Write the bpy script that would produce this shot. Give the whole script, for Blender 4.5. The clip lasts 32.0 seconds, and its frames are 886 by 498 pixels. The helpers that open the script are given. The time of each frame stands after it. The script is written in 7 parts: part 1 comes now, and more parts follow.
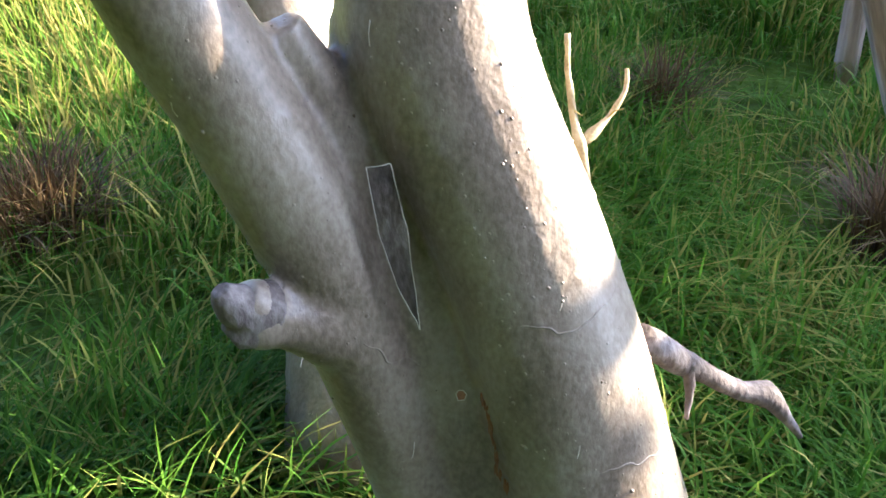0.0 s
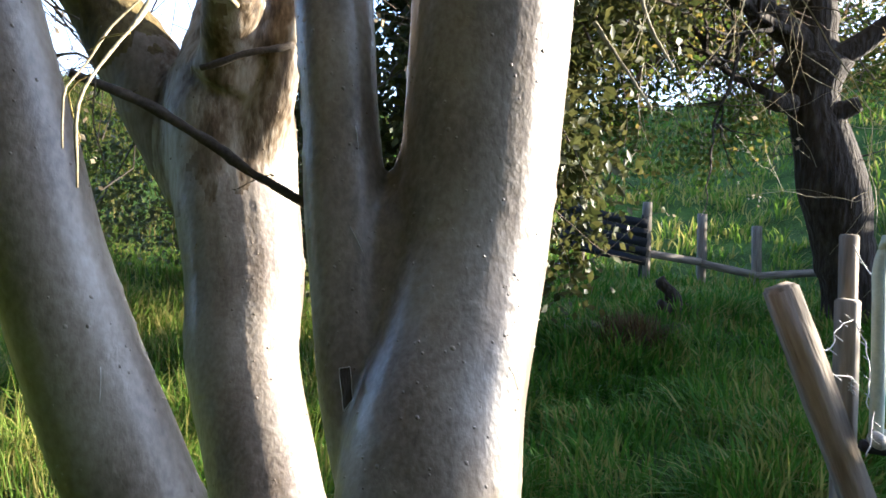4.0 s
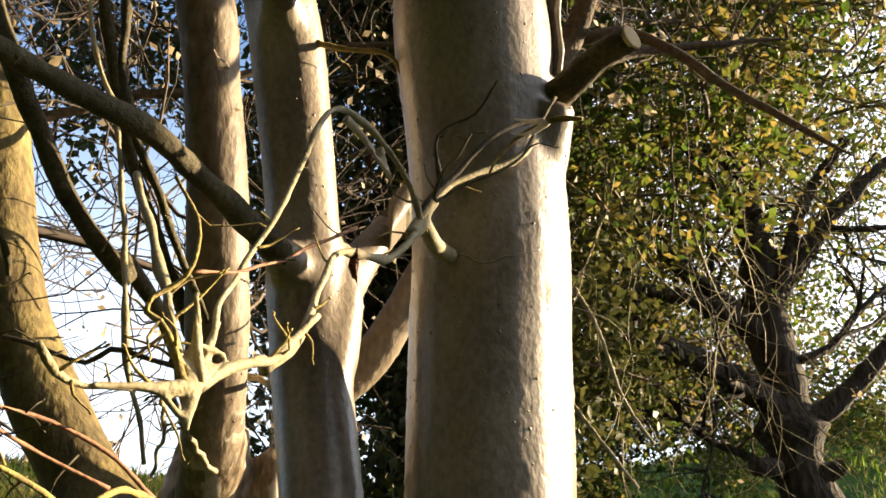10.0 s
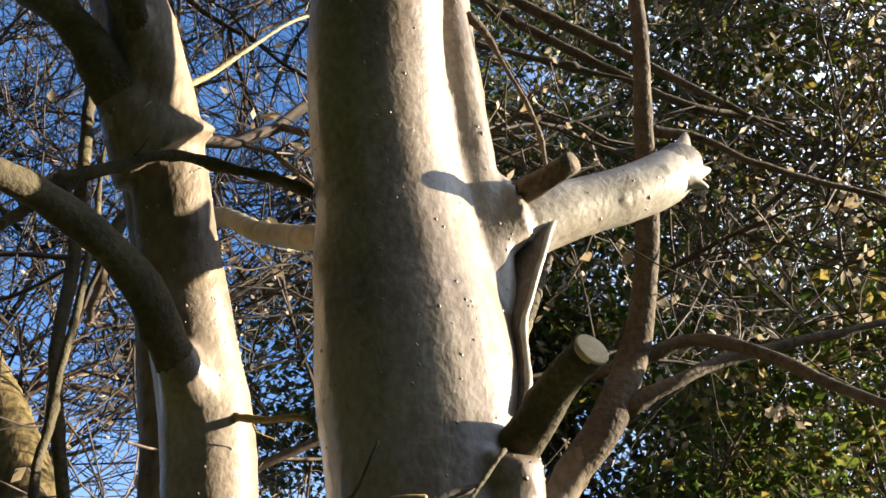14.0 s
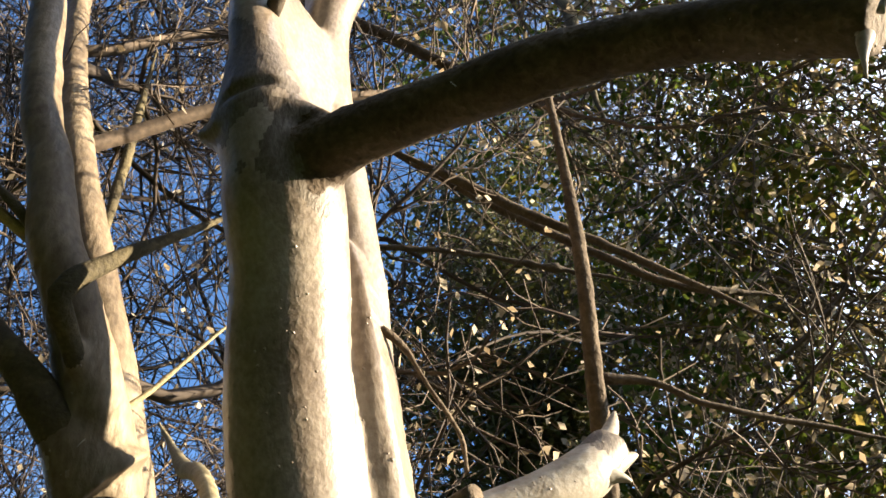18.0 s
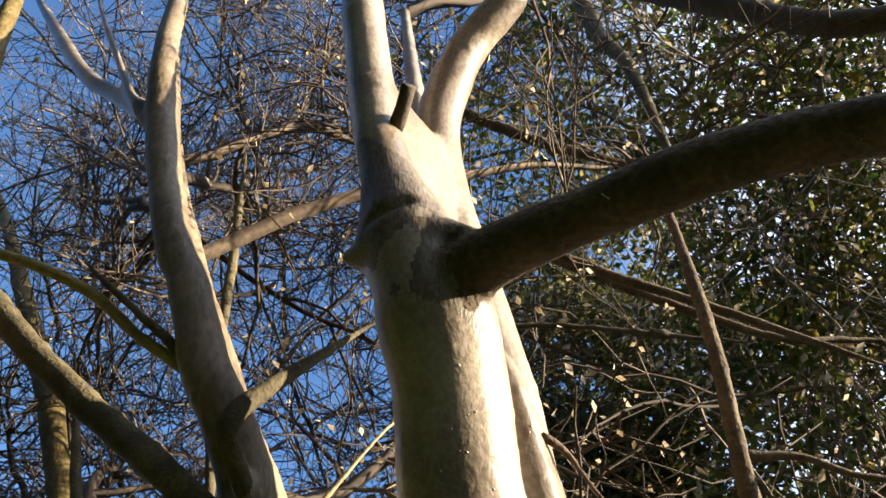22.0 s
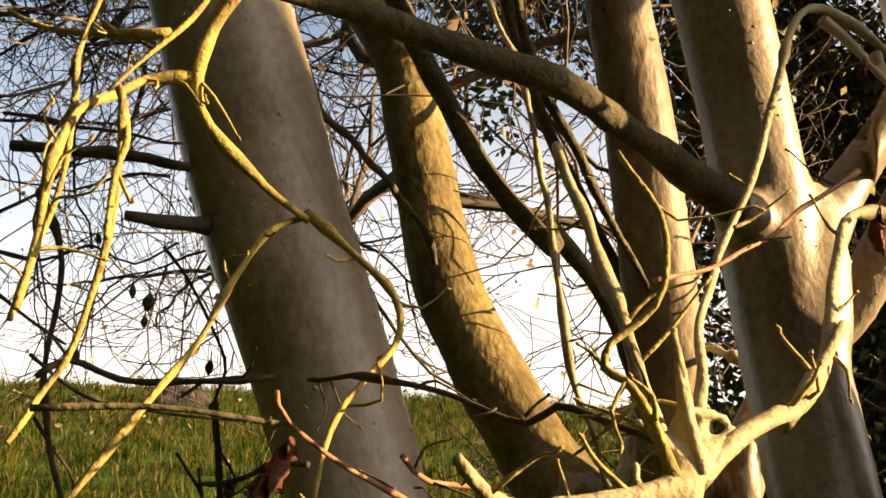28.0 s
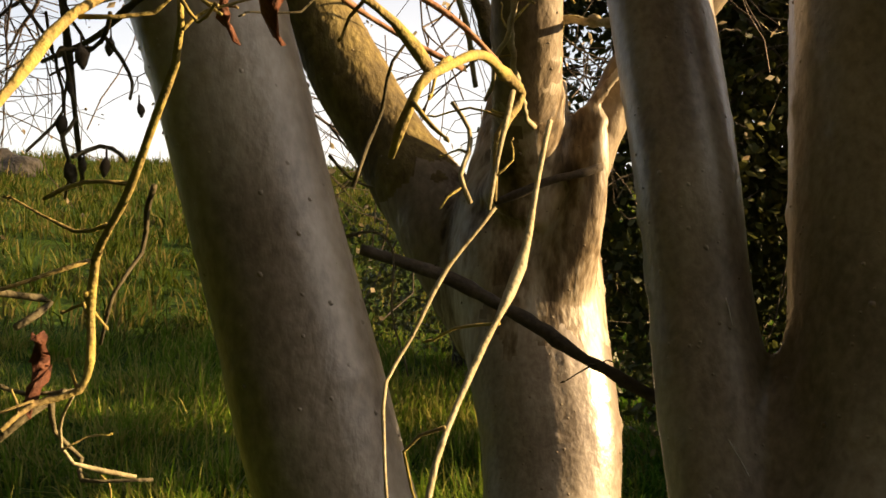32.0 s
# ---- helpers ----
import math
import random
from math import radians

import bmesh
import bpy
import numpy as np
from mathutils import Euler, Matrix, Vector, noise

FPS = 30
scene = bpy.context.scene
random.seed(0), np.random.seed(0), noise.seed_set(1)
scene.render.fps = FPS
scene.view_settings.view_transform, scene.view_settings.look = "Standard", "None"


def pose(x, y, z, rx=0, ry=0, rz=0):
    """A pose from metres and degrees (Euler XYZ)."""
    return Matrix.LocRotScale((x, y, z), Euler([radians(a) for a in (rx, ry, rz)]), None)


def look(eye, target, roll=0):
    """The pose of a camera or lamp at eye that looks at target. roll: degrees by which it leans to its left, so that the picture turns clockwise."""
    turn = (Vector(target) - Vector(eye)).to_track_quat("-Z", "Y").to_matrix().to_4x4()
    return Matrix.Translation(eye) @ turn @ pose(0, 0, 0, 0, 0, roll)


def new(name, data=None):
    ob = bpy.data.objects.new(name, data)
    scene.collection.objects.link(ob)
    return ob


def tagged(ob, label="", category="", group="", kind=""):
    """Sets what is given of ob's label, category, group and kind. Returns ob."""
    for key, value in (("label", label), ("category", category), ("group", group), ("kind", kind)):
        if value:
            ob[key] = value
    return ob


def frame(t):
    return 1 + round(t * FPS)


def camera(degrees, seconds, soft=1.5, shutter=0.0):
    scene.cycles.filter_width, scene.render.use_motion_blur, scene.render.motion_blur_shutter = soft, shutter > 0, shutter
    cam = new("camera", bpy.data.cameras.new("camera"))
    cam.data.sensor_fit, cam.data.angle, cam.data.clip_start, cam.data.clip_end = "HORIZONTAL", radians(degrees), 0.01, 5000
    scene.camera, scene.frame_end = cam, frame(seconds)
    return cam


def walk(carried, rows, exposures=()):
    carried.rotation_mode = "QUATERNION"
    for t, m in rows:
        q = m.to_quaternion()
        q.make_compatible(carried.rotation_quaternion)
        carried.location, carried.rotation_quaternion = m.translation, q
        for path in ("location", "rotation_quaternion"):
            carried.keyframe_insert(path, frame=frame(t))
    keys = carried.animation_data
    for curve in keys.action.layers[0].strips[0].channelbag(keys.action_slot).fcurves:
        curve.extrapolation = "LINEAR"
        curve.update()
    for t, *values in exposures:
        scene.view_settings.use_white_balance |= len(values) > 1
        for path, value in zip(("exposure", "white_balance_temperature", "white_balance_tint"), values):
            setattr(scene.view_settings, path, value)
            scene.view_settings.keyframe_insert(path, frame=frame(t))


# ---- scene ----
cam = camera(51.3, 32.0, soft=1.6)
PATH = [
    (0, (-0.003, 0.002, 1.4), (-0.005, 1.704, 0.348), -0.3),
    (0.5, (-0.035, 0.033, 1.411), (-0.033, 1.765, 0.411), 0.9),
    (1, (-0.031, 0.032, 1.423), (-0.024, 1.825, 0.537), 1.1),
    (1.5, (-0.033, 0.026, 1.436), (-0.054, 1.877, 0.679), 0.9),
    (2, (-0.034, 0.025, 1.454), (-0.107, 1.931, 0.852), -0.1),
    (2.5, (-0.033, 0.027, 1.473), (-0.1, 1.965, 0.985), 0.4),
    (3, (-0.032, 0.039, 1.492), (-0.056, 2.005, 1.126), 1.0),
    (3.5, (-0.025, 0.027, 1.513), (-0.006, 2.014, 1.283), 1.9),
    (4, (-0.021, 0.013, 1.533), (-0.007, 2.009, 1.398), 2.3),
    (4.5, (-0.024, 0.001, 1.55), (-0.039, 2.001, 1.537), 1.9),
    (6.5, (-0.024, 0.054, 1.626), (-0.098, 2.032, 1.906), 0.0),
    (7, (-0.039, 0.072, 1.643), (-0.124, 2.04, 1.988), -0.2),
    (7.5, (-0.055, 0.055, 1.656), (-0.141, 2.005, 2.092), 0.4),
    (8, (-0.062, 0.04, 1.673), (-0.06, 1.975, 2.176), 0.6),
    (8.5, (-0.049, 0.019, 1.684), (-0.032, 1.937, 2.252), -0.1),
    (9, (-0.029, 0.012, 1.695), (-0.012, 1.926, 2.275), 0.3),
    (9.5, (-0.024, 0.03, 1.703), (-0.014, 1.954, 2.25), -0.1),
    (10, (-0.052, 0.075, 1.72), (0.002, 1.974, 2.346), -0.6),
    (10.5, (-0.087, 0.12, 1.746), (0.006, 1.988, 2.456), -1.6),
    (11, (-0.09, 0.194, 1.769), (0.074, 2.057, 2.48), -3.0),
    (11.5, (0.051, 0.279, 1.805), (-0.008, 2.067, 2.7), -0.8),
    (12, (0.174, 0.403, 1.847), (-0.011, 2.136, 2.827), 0.1),
    (12.5, (0.236, 0.48, 1.882), (-0.071, 2.133, 2.965), 0.2),
    (13, (0.27, 0.506, 1.89), (0.03, 2.15, 3.003), -1.3),
    (13.5, (0.274, 0.481, 1.902), (0.005, 2.073, 3.081), -2.0),
    (14, (0.266, 0.433, 1.91), (-0.043, 1.941, 3.187), -2.3),
    (14.5, (0.246, 0.404, 1.924), (-0.101, 1.853, 3.258), -1.0),
    (16.5, (0.46, 0.277, 2.059), (-0.11, 1.68, 3.366), 1.6),
    (17, (0.504, 0.276, 2.078), (-0.064, 1.654, 3.412), 0.9),
    (17.5, (0.529, 0.269, 2.088), (0.029, 1.628, 3.467), -0.7),
    (18, (0.54, 0.261, 2.09), (0.158, 1.58, 3.544), -3.1),
    (18.5, (0.56, 0.25, 2.1), (0.238, 1.556, 3.58), -4.2),
    (19, (0.57, 0.25, 2.104), (0.408, 1.588, 3.582), -8.4),
    (19.5, (0.568, 0.256, 2.101), (0.425, 1.597, 3.578), -9.7),
    (20, (0.546, 0.238, 2.105), (0.299, 1.528, 3.613), -8.3),
    (20.5, (0.506, 0.203, 2.109), (0.205, 1.489, 3.611), -7.0),
    (21, (0.464, 0.177, 2.124), (0.122, 1.415, 3.657), -6.2),
    (21.5, (0.44, 0.155, 2.137), (0.042, 1.363, 3.68), -5.6),
    (22, (0.434, 0.132, 2.14), (-0.022, 1.333, 3.672), -4.6),
    (22.5, (0.403, 0.119, 2.132), (-0.174, 1.361, 3.59), -3.5),
    (23, (0.323, 0.103, 2.115), (-0.348, 1.381, 3.499), -1.4),
    (23.5, (0.229, 0.123, 2.091), (-0.431, 1.485, 3.398), -0.4),
    (24, (0.124, 0.168, 2.018), (-0.539, 1.557, 3.296), -0.2),
    (24.5, (0.055, 0.194, 1.957), (-0.635, 1.664, 3.126), -1.3),
    (25, (0.009, 0.245, 1.922), (-0.642, 1.807, 2.987), -2.0),
    (25.5, (-0.035, 0.257, 1.914), (-0.705, 1.886, 2.861), -2.0),
    (26, (-0.049, 0.254, 1.904), (-0.76, 1.918, 2.756), -1.4),
    (26.5, (-0.087, 0.259, 1.891), (-0.871, 1.936, 2.647), -1.2),
    (28.5, (-0.129, 0.285, 1.808), (-0.938, 2.061, 2.248), -0.0),
    (29, (-0.121, 0.277, 1.789), (-0.925, 2.063, 2.195), -0.8),
    (29.5, (-0.116, 0.276, 1.764), (-0.919, 2.075, 2.108), -1.8),
    (30, (-0.123, 0.282, 1.743), (-0.886, 2.102, 2.067), -1.0),
    (30.5, (-0.132, 0.29, 1.72), (-0.804, 2.157, 1.971), -1.2),
    (31, (-0.144, 0.303, 1.706), (-0.769, 2.192, 1.905), -1.0),
    (31.5, (-0.157, 0.312, 1.689), (-0.75, 2.219, 1.793), -0.2),
    (32, (-0.169, 0.317, 1.662), (-0.698, 2.245, 1.667), -0.5),
]
walk(cam, [(t, look(eye, target, roll)) for t, eye, target, roll in PATH],
     [(0, 4.22, 5100, 16), (1, 3.82, 4950, 16), (2, 3.42, 4800, 15), (3, 3.12, 4750, 14), (4.5, 2.8, 5000, 12), (6.5, 2.48, 5900, 10), (9.0, 2.22, 6150, 10), (13, 2.32, 5600, 10), (14.5, 2.34, 5200, 10), (17, 2.38, 5450, 10), (20, 2.60, 5650, 10), (23, 2.24, 5550, 10), (24.5, 2.32, 5900, 10), (26, 2.14, 6900, 10), (28.5, 2.05, 8500, 14), (31.5, 1.82, 8700, 14), (32, 1.78, 7800, 14)])

# ---- world, sun ----
SUN_AZ, SUN_EL = radians(72), radians(14)     # bearing from +y towards +x, height
world = bpy.data.worlds.new("sky")
scene.world = world
world.use_nodes = True
wn = world.node_tree
sky = wn.nodes.new("ShaderNodeTexSky")
sky.sky_type, sky.sun_disc = "NISHITA", False
sky.sun_elevation, sky.sun_rotation = SUN_EL, SUN_AZ
sky.air_density, sky.dust_density, sky.ozone_density = 1.0, 1.2, 3.0
# thin bright cloud veil that thickens towards the sun and the horizon
way = wn.nodes.new("ShaderNodeTexCoord")
toward = wn.nodes.new("ShaderNodeVectorMath")
toward.operation = "DOT_PRODUCT"
toward.inputs[1].default_value = (math.sin(SUN_AZ) * math.cos(SUN_EL), math.cos(SUN_AZ) * math.cos(SUN_EL), math.sin(SUN_EL))
wn.links.new(way.outputs["Generated"], toward.inputs[0])
near_sun = wn.nodes.new("ShaderNodeMapRange")
near_sun.interpolation_type = "SMOOTHSTEP"
near_sun.inputs[1].default_value, near_sun.inputs[2].default_value, near_sun.inputs[4].default_value = 0.28, 0.62, 1.0
wn.links.new(toward.outputs["Value"], near_sun.inputs[0])
height = wn.nodes.new("ShaderNodeSeparateXYZ")
wn.links.new(way.outputs["Generated"], height.inputs[0])
low = wn.nodes.new("ShaderNodeMapRange")
low.interpolation_type = "SMOOTHSTEP"
low.inputs[1].default_value, low.inputs[2].default_value, low.inputs[3].default_value, low.inputs[4].default_value = 0.02, 0.60, 0.60, 0.0
wn.links.new(height.outputs[2], low.inputs[0])
cloud = wn.nodes.new("ShaderNodeTexNoise")
cloud.inputs["Scale"].default_value, cloud.inputs["Detail"].default_value = 2.6, 7.0
wn.links.new(way.outputs["Generated"], cloud.inputs["Vector"])
veil = wn.nodes.new("ShaderNodeMath")
veil.operation = "MAXIMUM"
wn.links.new(near_sun.outputs[0], veil.inputs[0])
wn.links.new(low.outputs[0], veil.inputs[1])
torn = wn.nodes.new("ShaderNodeMapRange")
torn.inputs[1].default_value, torn.inputs[2].default_value, torn.inputs[3].default_value = 0.32, 0.6, 0.45
wn.links.new(cloud.outputs["Fac"], torn.inputs[0])
amount = wn.nodes.new("ShaderNodeMath")
amount.operation = "MULTIPLY"
wn.links.new(veil.outputs[0], amount.inputs[0])
wn.links.new(torn.outputs[0], amount.inputs[1])
blend = wn.nodes.new("ShaderNodeMix")
blend.data_type = "RGBA"
blend.inputs["B"].default_value = (8.0, 7.9, 8.0, 1)
wn.links.new(amount.outputs[0], blend.inputs["Factor"])
wn.links.new(sky.outputs[0], blend.inputs["A"])
wn.links.new(blend.outputs["Result"], wn.nodes["Background"].inputs[0])
wn.nodes["Background"].inputs[1].default_value = 0.066
sun_data = bpy.data.lights.new("sun", "SUN")
sun_data.energy, sun_data.angle, sun_data.color = 5.0, radians(0.6), (1.0, 0.76, 0.45)
sun = new("sun", sun_data)
to_sun = Vector((math.sin(SUN_AZ) * math.cos(SUN_EL), math.cos(SUN_AZ) * math.cos(SUN_EL), math.sin(SUN_EL)))
sun.matrix_world = look(to_sun * 30, (0, 0, 0))


# ---- materials ----
def material(name, ramp, scale=8.0, detail=6.0, rough=0.8, bump=0.3, bump_scale=60.0, spec=0.3, stretch=(1, 1, 1), island=0.0,
             passing=0.0, fine=0.5, distance=0.01):
    """A surface from two noises: ramp is a list of (position, colour); island varies it from piece to piece; passing lets light pass."""
    m = bpy.data.materials.new(name)
    m.use_nodes = True
    t = m.node_tree
    n, link = t.nodes, t.links.new
    bsdf = n["Principled BSDF"]
    bsdf.inputs["Roughness"].default_value = rough
    bsdf.inputs["Specular IOR Level"].default_value = spec
    place = n.new("ShaderNodeTexCoord")
    mapping = n.new("ShaderNodeMapping")
    mapping.inputs["Scale"].default_value = stretch
    link(place.outputs["Object"], mapping.inputs["Vector"])
    big, small = n.new("ShaderNodeTexNoise"), n.new("ShaderNodeTexNoise")
    big.inputs["Scale"].default_value, big.inputs["Detail"].default_value = scale, detail
    small.inputs["Scale"].default_value, small.inputs["Detail"].default_value = bump_scale, 5.0
    link(mapping.outputs[0], big.inputs["Vector"])
    link(mapping.outputs[0], small.inputs["Vector"])
    mix = n.new("ShaderNodeMix")
    mix.inputs[0].default_value = fine
    link(big.outputs["Fac"], mix.inputs[2])
    link(small.outputs["Fac"], mix.inputs[3])
    value = mix.outputs[0]
    if island:
        geo, add = n.new("ShaderNodeNewGeometry"), n.new("ShaderNodeMath")
        add.operation = "MULTIPLY_ADD"
        add.inputs[1].default_value = island
        link(geo.outputs["Random Per Island"], add.inputs[0])
        link(value, add.inputs[2])
        value = add.outputs[0]
    col = n.new("ShaderNodeValToRGB")
    while len(col.color_ramp.elements) < len(ramp):
        col.color_ramp.elements.new(0.5)
    for e, (pos, c) in zip(col.color_ramp.elements, ramp):
        e.position, e.color = pos, (*c, 1)
    link(value, col.inputs[0])
    link(col.outputs[0], bsdf.inputs["Base Color"])
    if bump:
        b = n.new("ShaderNodeBump")
        b.inputs["Strength"].default_value, b.inputs["Distance"].default_value = bump, distance
        link(small.outputs["Fac"], b.inputs["Height"])
        link(b.outputs[0], bsdf.inputs["Normal"])
    if passing:
        tr, ms = n.new("ShaderNodeBsdfTranslucent"), n.new("ShaderNodeMixShader")
        link(col.outputs[0], tr.inputs[0])
        ms.inputs[0].default_value = passing
        link(bsdf.outputs[0], ms.inputs[1])
        link(tr.outputs[0], ms.inputs[2])
        link(ms.outputs[0], n["Material Output"].inputs[0])
    return m


SILK = material("silk_covered_bark", [(0.30, (0.100, 0.074, 0.051)), (0.42, (0.180, 0.142, 0.106)), (0.54, (0.270, 0.226, 0.176)), (0.70, (0.385, 0.336, 0.272))],
                scale=7, rough=0.38, bump=0.30, bump_scale=120, spec=0.4, stretch=(1, 1, 0.7), fine=0.36, distance=0.0045)
silk_film = SILK.node_tree.nodes["Principled BSDF"].inputs
silk_film["Coat Weight"].default_value, silk_film["Coat Roughness"].default_value = 0.4, 0.32
SILKBROWN = material("thin_brown_silk_bark", [(0.30, (0.05, 0.038, 0.027)), (0.44, (0.10, 0.08, 0.06)), (0.56, (0.165, 0.14, 0.11)), (0.70, (0.27, 0.24, 0.20))],
                     scale=9, rough=0.5, bump=0.35, bump_scale=200, spec=0.4, stretch=(1, 1, 0.35), fine=0.42, distance=0.004)
# White silk; on the silk-wrapped arm its brightness stands in for sunlight.
SILKWHITE_SUN = material("white_and_sunlit_silk", [(0.30, (0.16, 0.125, 0.085)), (0.45, (0.31, 0.27, 0.21)), (0.70, (0.46, 0.43, 0.37))],
                     scale=14, rough=0.42, bump=0.25, bump_scale=120, spec=0.4, fine=0.4, distance=0.004)
DSILK = material("torn_golden_silk", [(0.36, (0.045, 0.030, 0.016)), (0.45, (0.15, 0.11, 0.066)), (0.54, (0.33, 0.28, 0.21)), (0.66, (0.46, 0.415, 0.34))],
                 scale=13, rough=0.45, bump=0.5, bump_scale=80, stretch=(1, 1, 0.35), fine=0.35, distance=0.007)
SILK2 = material("silk_covered_bark_far", [(0.3, (0.060, 0.043, 0.027)), (0.5, (0.180, 0.140, 0.094)), (0.7, (0.31, 0.255, 0.18))],
                 scale=7, rough=0.55, bump=0.35, bump_scale=70, stretch=(1, 1, 0.5), fine=0.4)
WEB = material("silk_web", [(0.3, (0.45, 0.40, 0.34)), (0.6, (0.72, 0.68, 0.62))], scale=20, rough=0.6, bump=0.3, bump_scale=200, passing=0.35)
BROWNBARK = material("brown_bark", [(0.3, (0.035, 0.025, 0.016)), (0.5, (0.085, 0.062, 0.04)), (0.7, (0.16, 0.125, 0.085))], scale=10, rough=0.85, bump=0.6, bump_scale=90, fine=0.45)
LICHENBARK = material("lichened_bark", [(0.28, (0.040, 0.029, 0.013)), (0.45, (0.105, 0.077, 0.029)), (0.6, (0.185, 0.143, 0.052)), (0.74, (0.285, 0.236, 0.115))],
                      scale=9, rough=0.8, bump=0.6, bump_scale=60, stretch=(1, 1, 0.6), fine=0.45)
OLIVE = material("mossy_branch", [(0.3, (0.036, 0.029, 0.018)), (0.52, (0.080, 0.066, 0.036)), (0.7, (0.165, 0.138, 0.074))],
                 scale=14, rough=0.85, bump=0.5, bump_scale=120, fine=0.4)
LICHEN = material("yellow_lichen_twig", [(0.3, (0.13, 0.09, 0.04)), (0.46, (0.24, 0.18, 0.065)), (0.6, (0.33, 0.265, 0.07)), (0.72, (0.37, 0.31, 0.16))],
                  scale=38, rough=0.85, bump=0.6, bump_scale=260, fine=0.35, distance=0.004)
PALE = material("pale_silk_twig", [(0.3, (0.175, 0.135, 0.070)), (0.5, (0.295, 0.250, 0.145)), (0.7, (0.375, 0.335, 0.235))],
                scale=30, rough=0.75, bump=0.5, bump_scale=220, fine=0.35, distance=0.004)
DEADWOOD = material("grey_dead_wood", [(0.3, (0.045, 0.036, 0.032)), (0.5, (0.135, 0.112, 0.102)), (0.7, (0.30, 0.27, 0.255))], scale=24, rough=0.8, bump=0.8, bump_scale=90, stretch=(1, 1, 0.6), fine=0.4, distance=0.006)
RED = material("red_brown_twig", [(0.3, (0.15, 0.065, 0.035)), (0.6, (0.30, 0.15, 0.08)), (0.75, (0.42, 0.28, 0.17))], scale=40, rough=0.7, bump=0.4, bump_scale=200, distance=0.004)
DARKTWIG = material("dark_twig", [(0.3, (0.035, 0.028, 0.022)), (0.6, (0.085, 0.068, 0.05)), (0.75, (0.16, 0.13, 0.10))], scale=25, rough=0.85, bump=0.3, bump_scale=150)
# Darkened so the twigs read as silhouettes against the sky.
CROWNTWIG = material("bare_crown_twig", [(0.2, (0.024, 0.018, 0.015)), (0.7, (0.060, 0.046, 0.036)), (1.1, (0.20, 0.15, 0.11))], scale=6, rough=0.85, bump=0.0, island=0.35)
BARKDARK = material("dark_fissured_bark", [(0.3, (0.015, 0.012, 0.009)), (0.5, (0.042, 0.033, 0.025)), (0.7, (0.096, 0.081, 0.063))],
                    scale=6, rough=0.95, bump=1.0, bump_scale=22, stretch=(1, 1, 0.25), fine=0.6, distance=0.06)
CUT = material("sawn_wood", [(0.3, (0.42, 0.30, 0.15)), (0.7, (0.62, 0.48, 0.28))], scale=40, rough=0.8, bump=0.3, bump_scale=250, distance=0.003)
DEADLEAF = material("dead_leaf", [(0.3, (0.06, 0.02, 0.012)), (0.6, (0.17, 0.06, 0.03)), (0.8, (0.28, 0.12, 0.06))], scale=60, rough=0.7, bump=0.5, bump_scale=200, passing=0.3)
GRASS = material("grass_blade", [(0.25, (0.018, 0.058, 0.005)), (0.55, (0.046, 0.128, 0.011)), (0.85, (0.092, 0.190, 0.018)), (1.12, (0.24, 0.24, 0.06))],
                 scale=1.2, rough=0.6, bump=0.0, island=0.55, passing=0.45, fine=0.2, spec=0.12)
# Left hill's grass: shade on the slope is put into the darker olive.
HILLSHADE = material("shaded_olive_blade", [(0.25, (0.012, 0.025, 0.003)), (0.55, (0.029, 0.050, 0.005)), (0.85, (0.058, 0.076, 0.009)), (1.12, (0.16, 0.13, 0.04))],
                    scale=0.8, rough=0.7, bump=0.0, island=0.55, passing=0.4, fine=0.2, spec=0.1)
MEADOW = material("meadow_blade", [(0.25, (0.030, 0.078, 0.006)), (0.5, (0.075, 0.150, 0.012)), (0.8, (0.140, 0.215, 0.020)), (1.1, (0.30, 0.27, 0.07))],
                  scale=0.8, rough=0.65, bump=0.0, island=0.6, passing=0.45, fine=0.2, spec=0.1)
DRYGRASS = material("dead_grass_blade", [(0.25, (0.025, 0.014, 0.006)), (0.6, (0.060, 0.037, 0.015)), (1.0, (0.120, 0.085, 0.035))], scale=2, rough=0.7, bump=0.0, island=0.5, passing=0.3, fine=0.2)
SOIL = material("grass_ground", [(0.3, (0.016, 0.028, 0.004)), (0.5, (0.036, 0.070, 0.008)), (0.7, (0.066, 0.120, 0.014))], scale=1.5, rough=0.95, bump=0.9, bump_scale=14, fine=0.5, distance=0.08, spec=0.1)
LEAF = material("green_leaf", [(0.2, (0.025, 0.048, 0.008)), (0.55, (0.055, 0.090, 0.013)), (0.85, (0.115, 0.140, 0.020)), (1.1, (0.220, 0.170, 0.040))],
                scale=0.5, rough=0.45, bump=0.0, island=0.6, passing=0.6, spec=0.15, fine=0.2)
HOLLY = material("dark_glossy_leaf", [(0.2, (0.022, 0.030, 0.009)), (0.6, (0.055, 0.066, 0.018)), (1.0, (0.115, 0.110, 0.032))], scale=0.6, rough=0.5, bump=0.0, island=0.5, passing=0.35, spec=0.25, fine=0.2)
# Extra dark leaf for the unseen hedges, to cut the light they bounce.
HEDGE = material("hedge_leaf", [(0.2, (0.010, 0.017, 0.005)), (0.6, (0.024, 0.036, 0.010)), (1.0, (0.05, 0.06, 0.015))], scale=0.6, rough=0.6, bump=0.0, island=0.5, passing=0.15, spec=0.15, fine=0.2)
# Lighter copy of the crown twig colour, standing in for sun on twigs.
TWIGLIT = material("sunlit_brown_twig", [(0.2, (0.041, 0.031, 0.024)), (0.7, (0.115, 0.088, 0.064)), (1.1, (0.32, 0.25, 0.18))], scale=6, rough=0.85, bump=0.0, island=0.35)
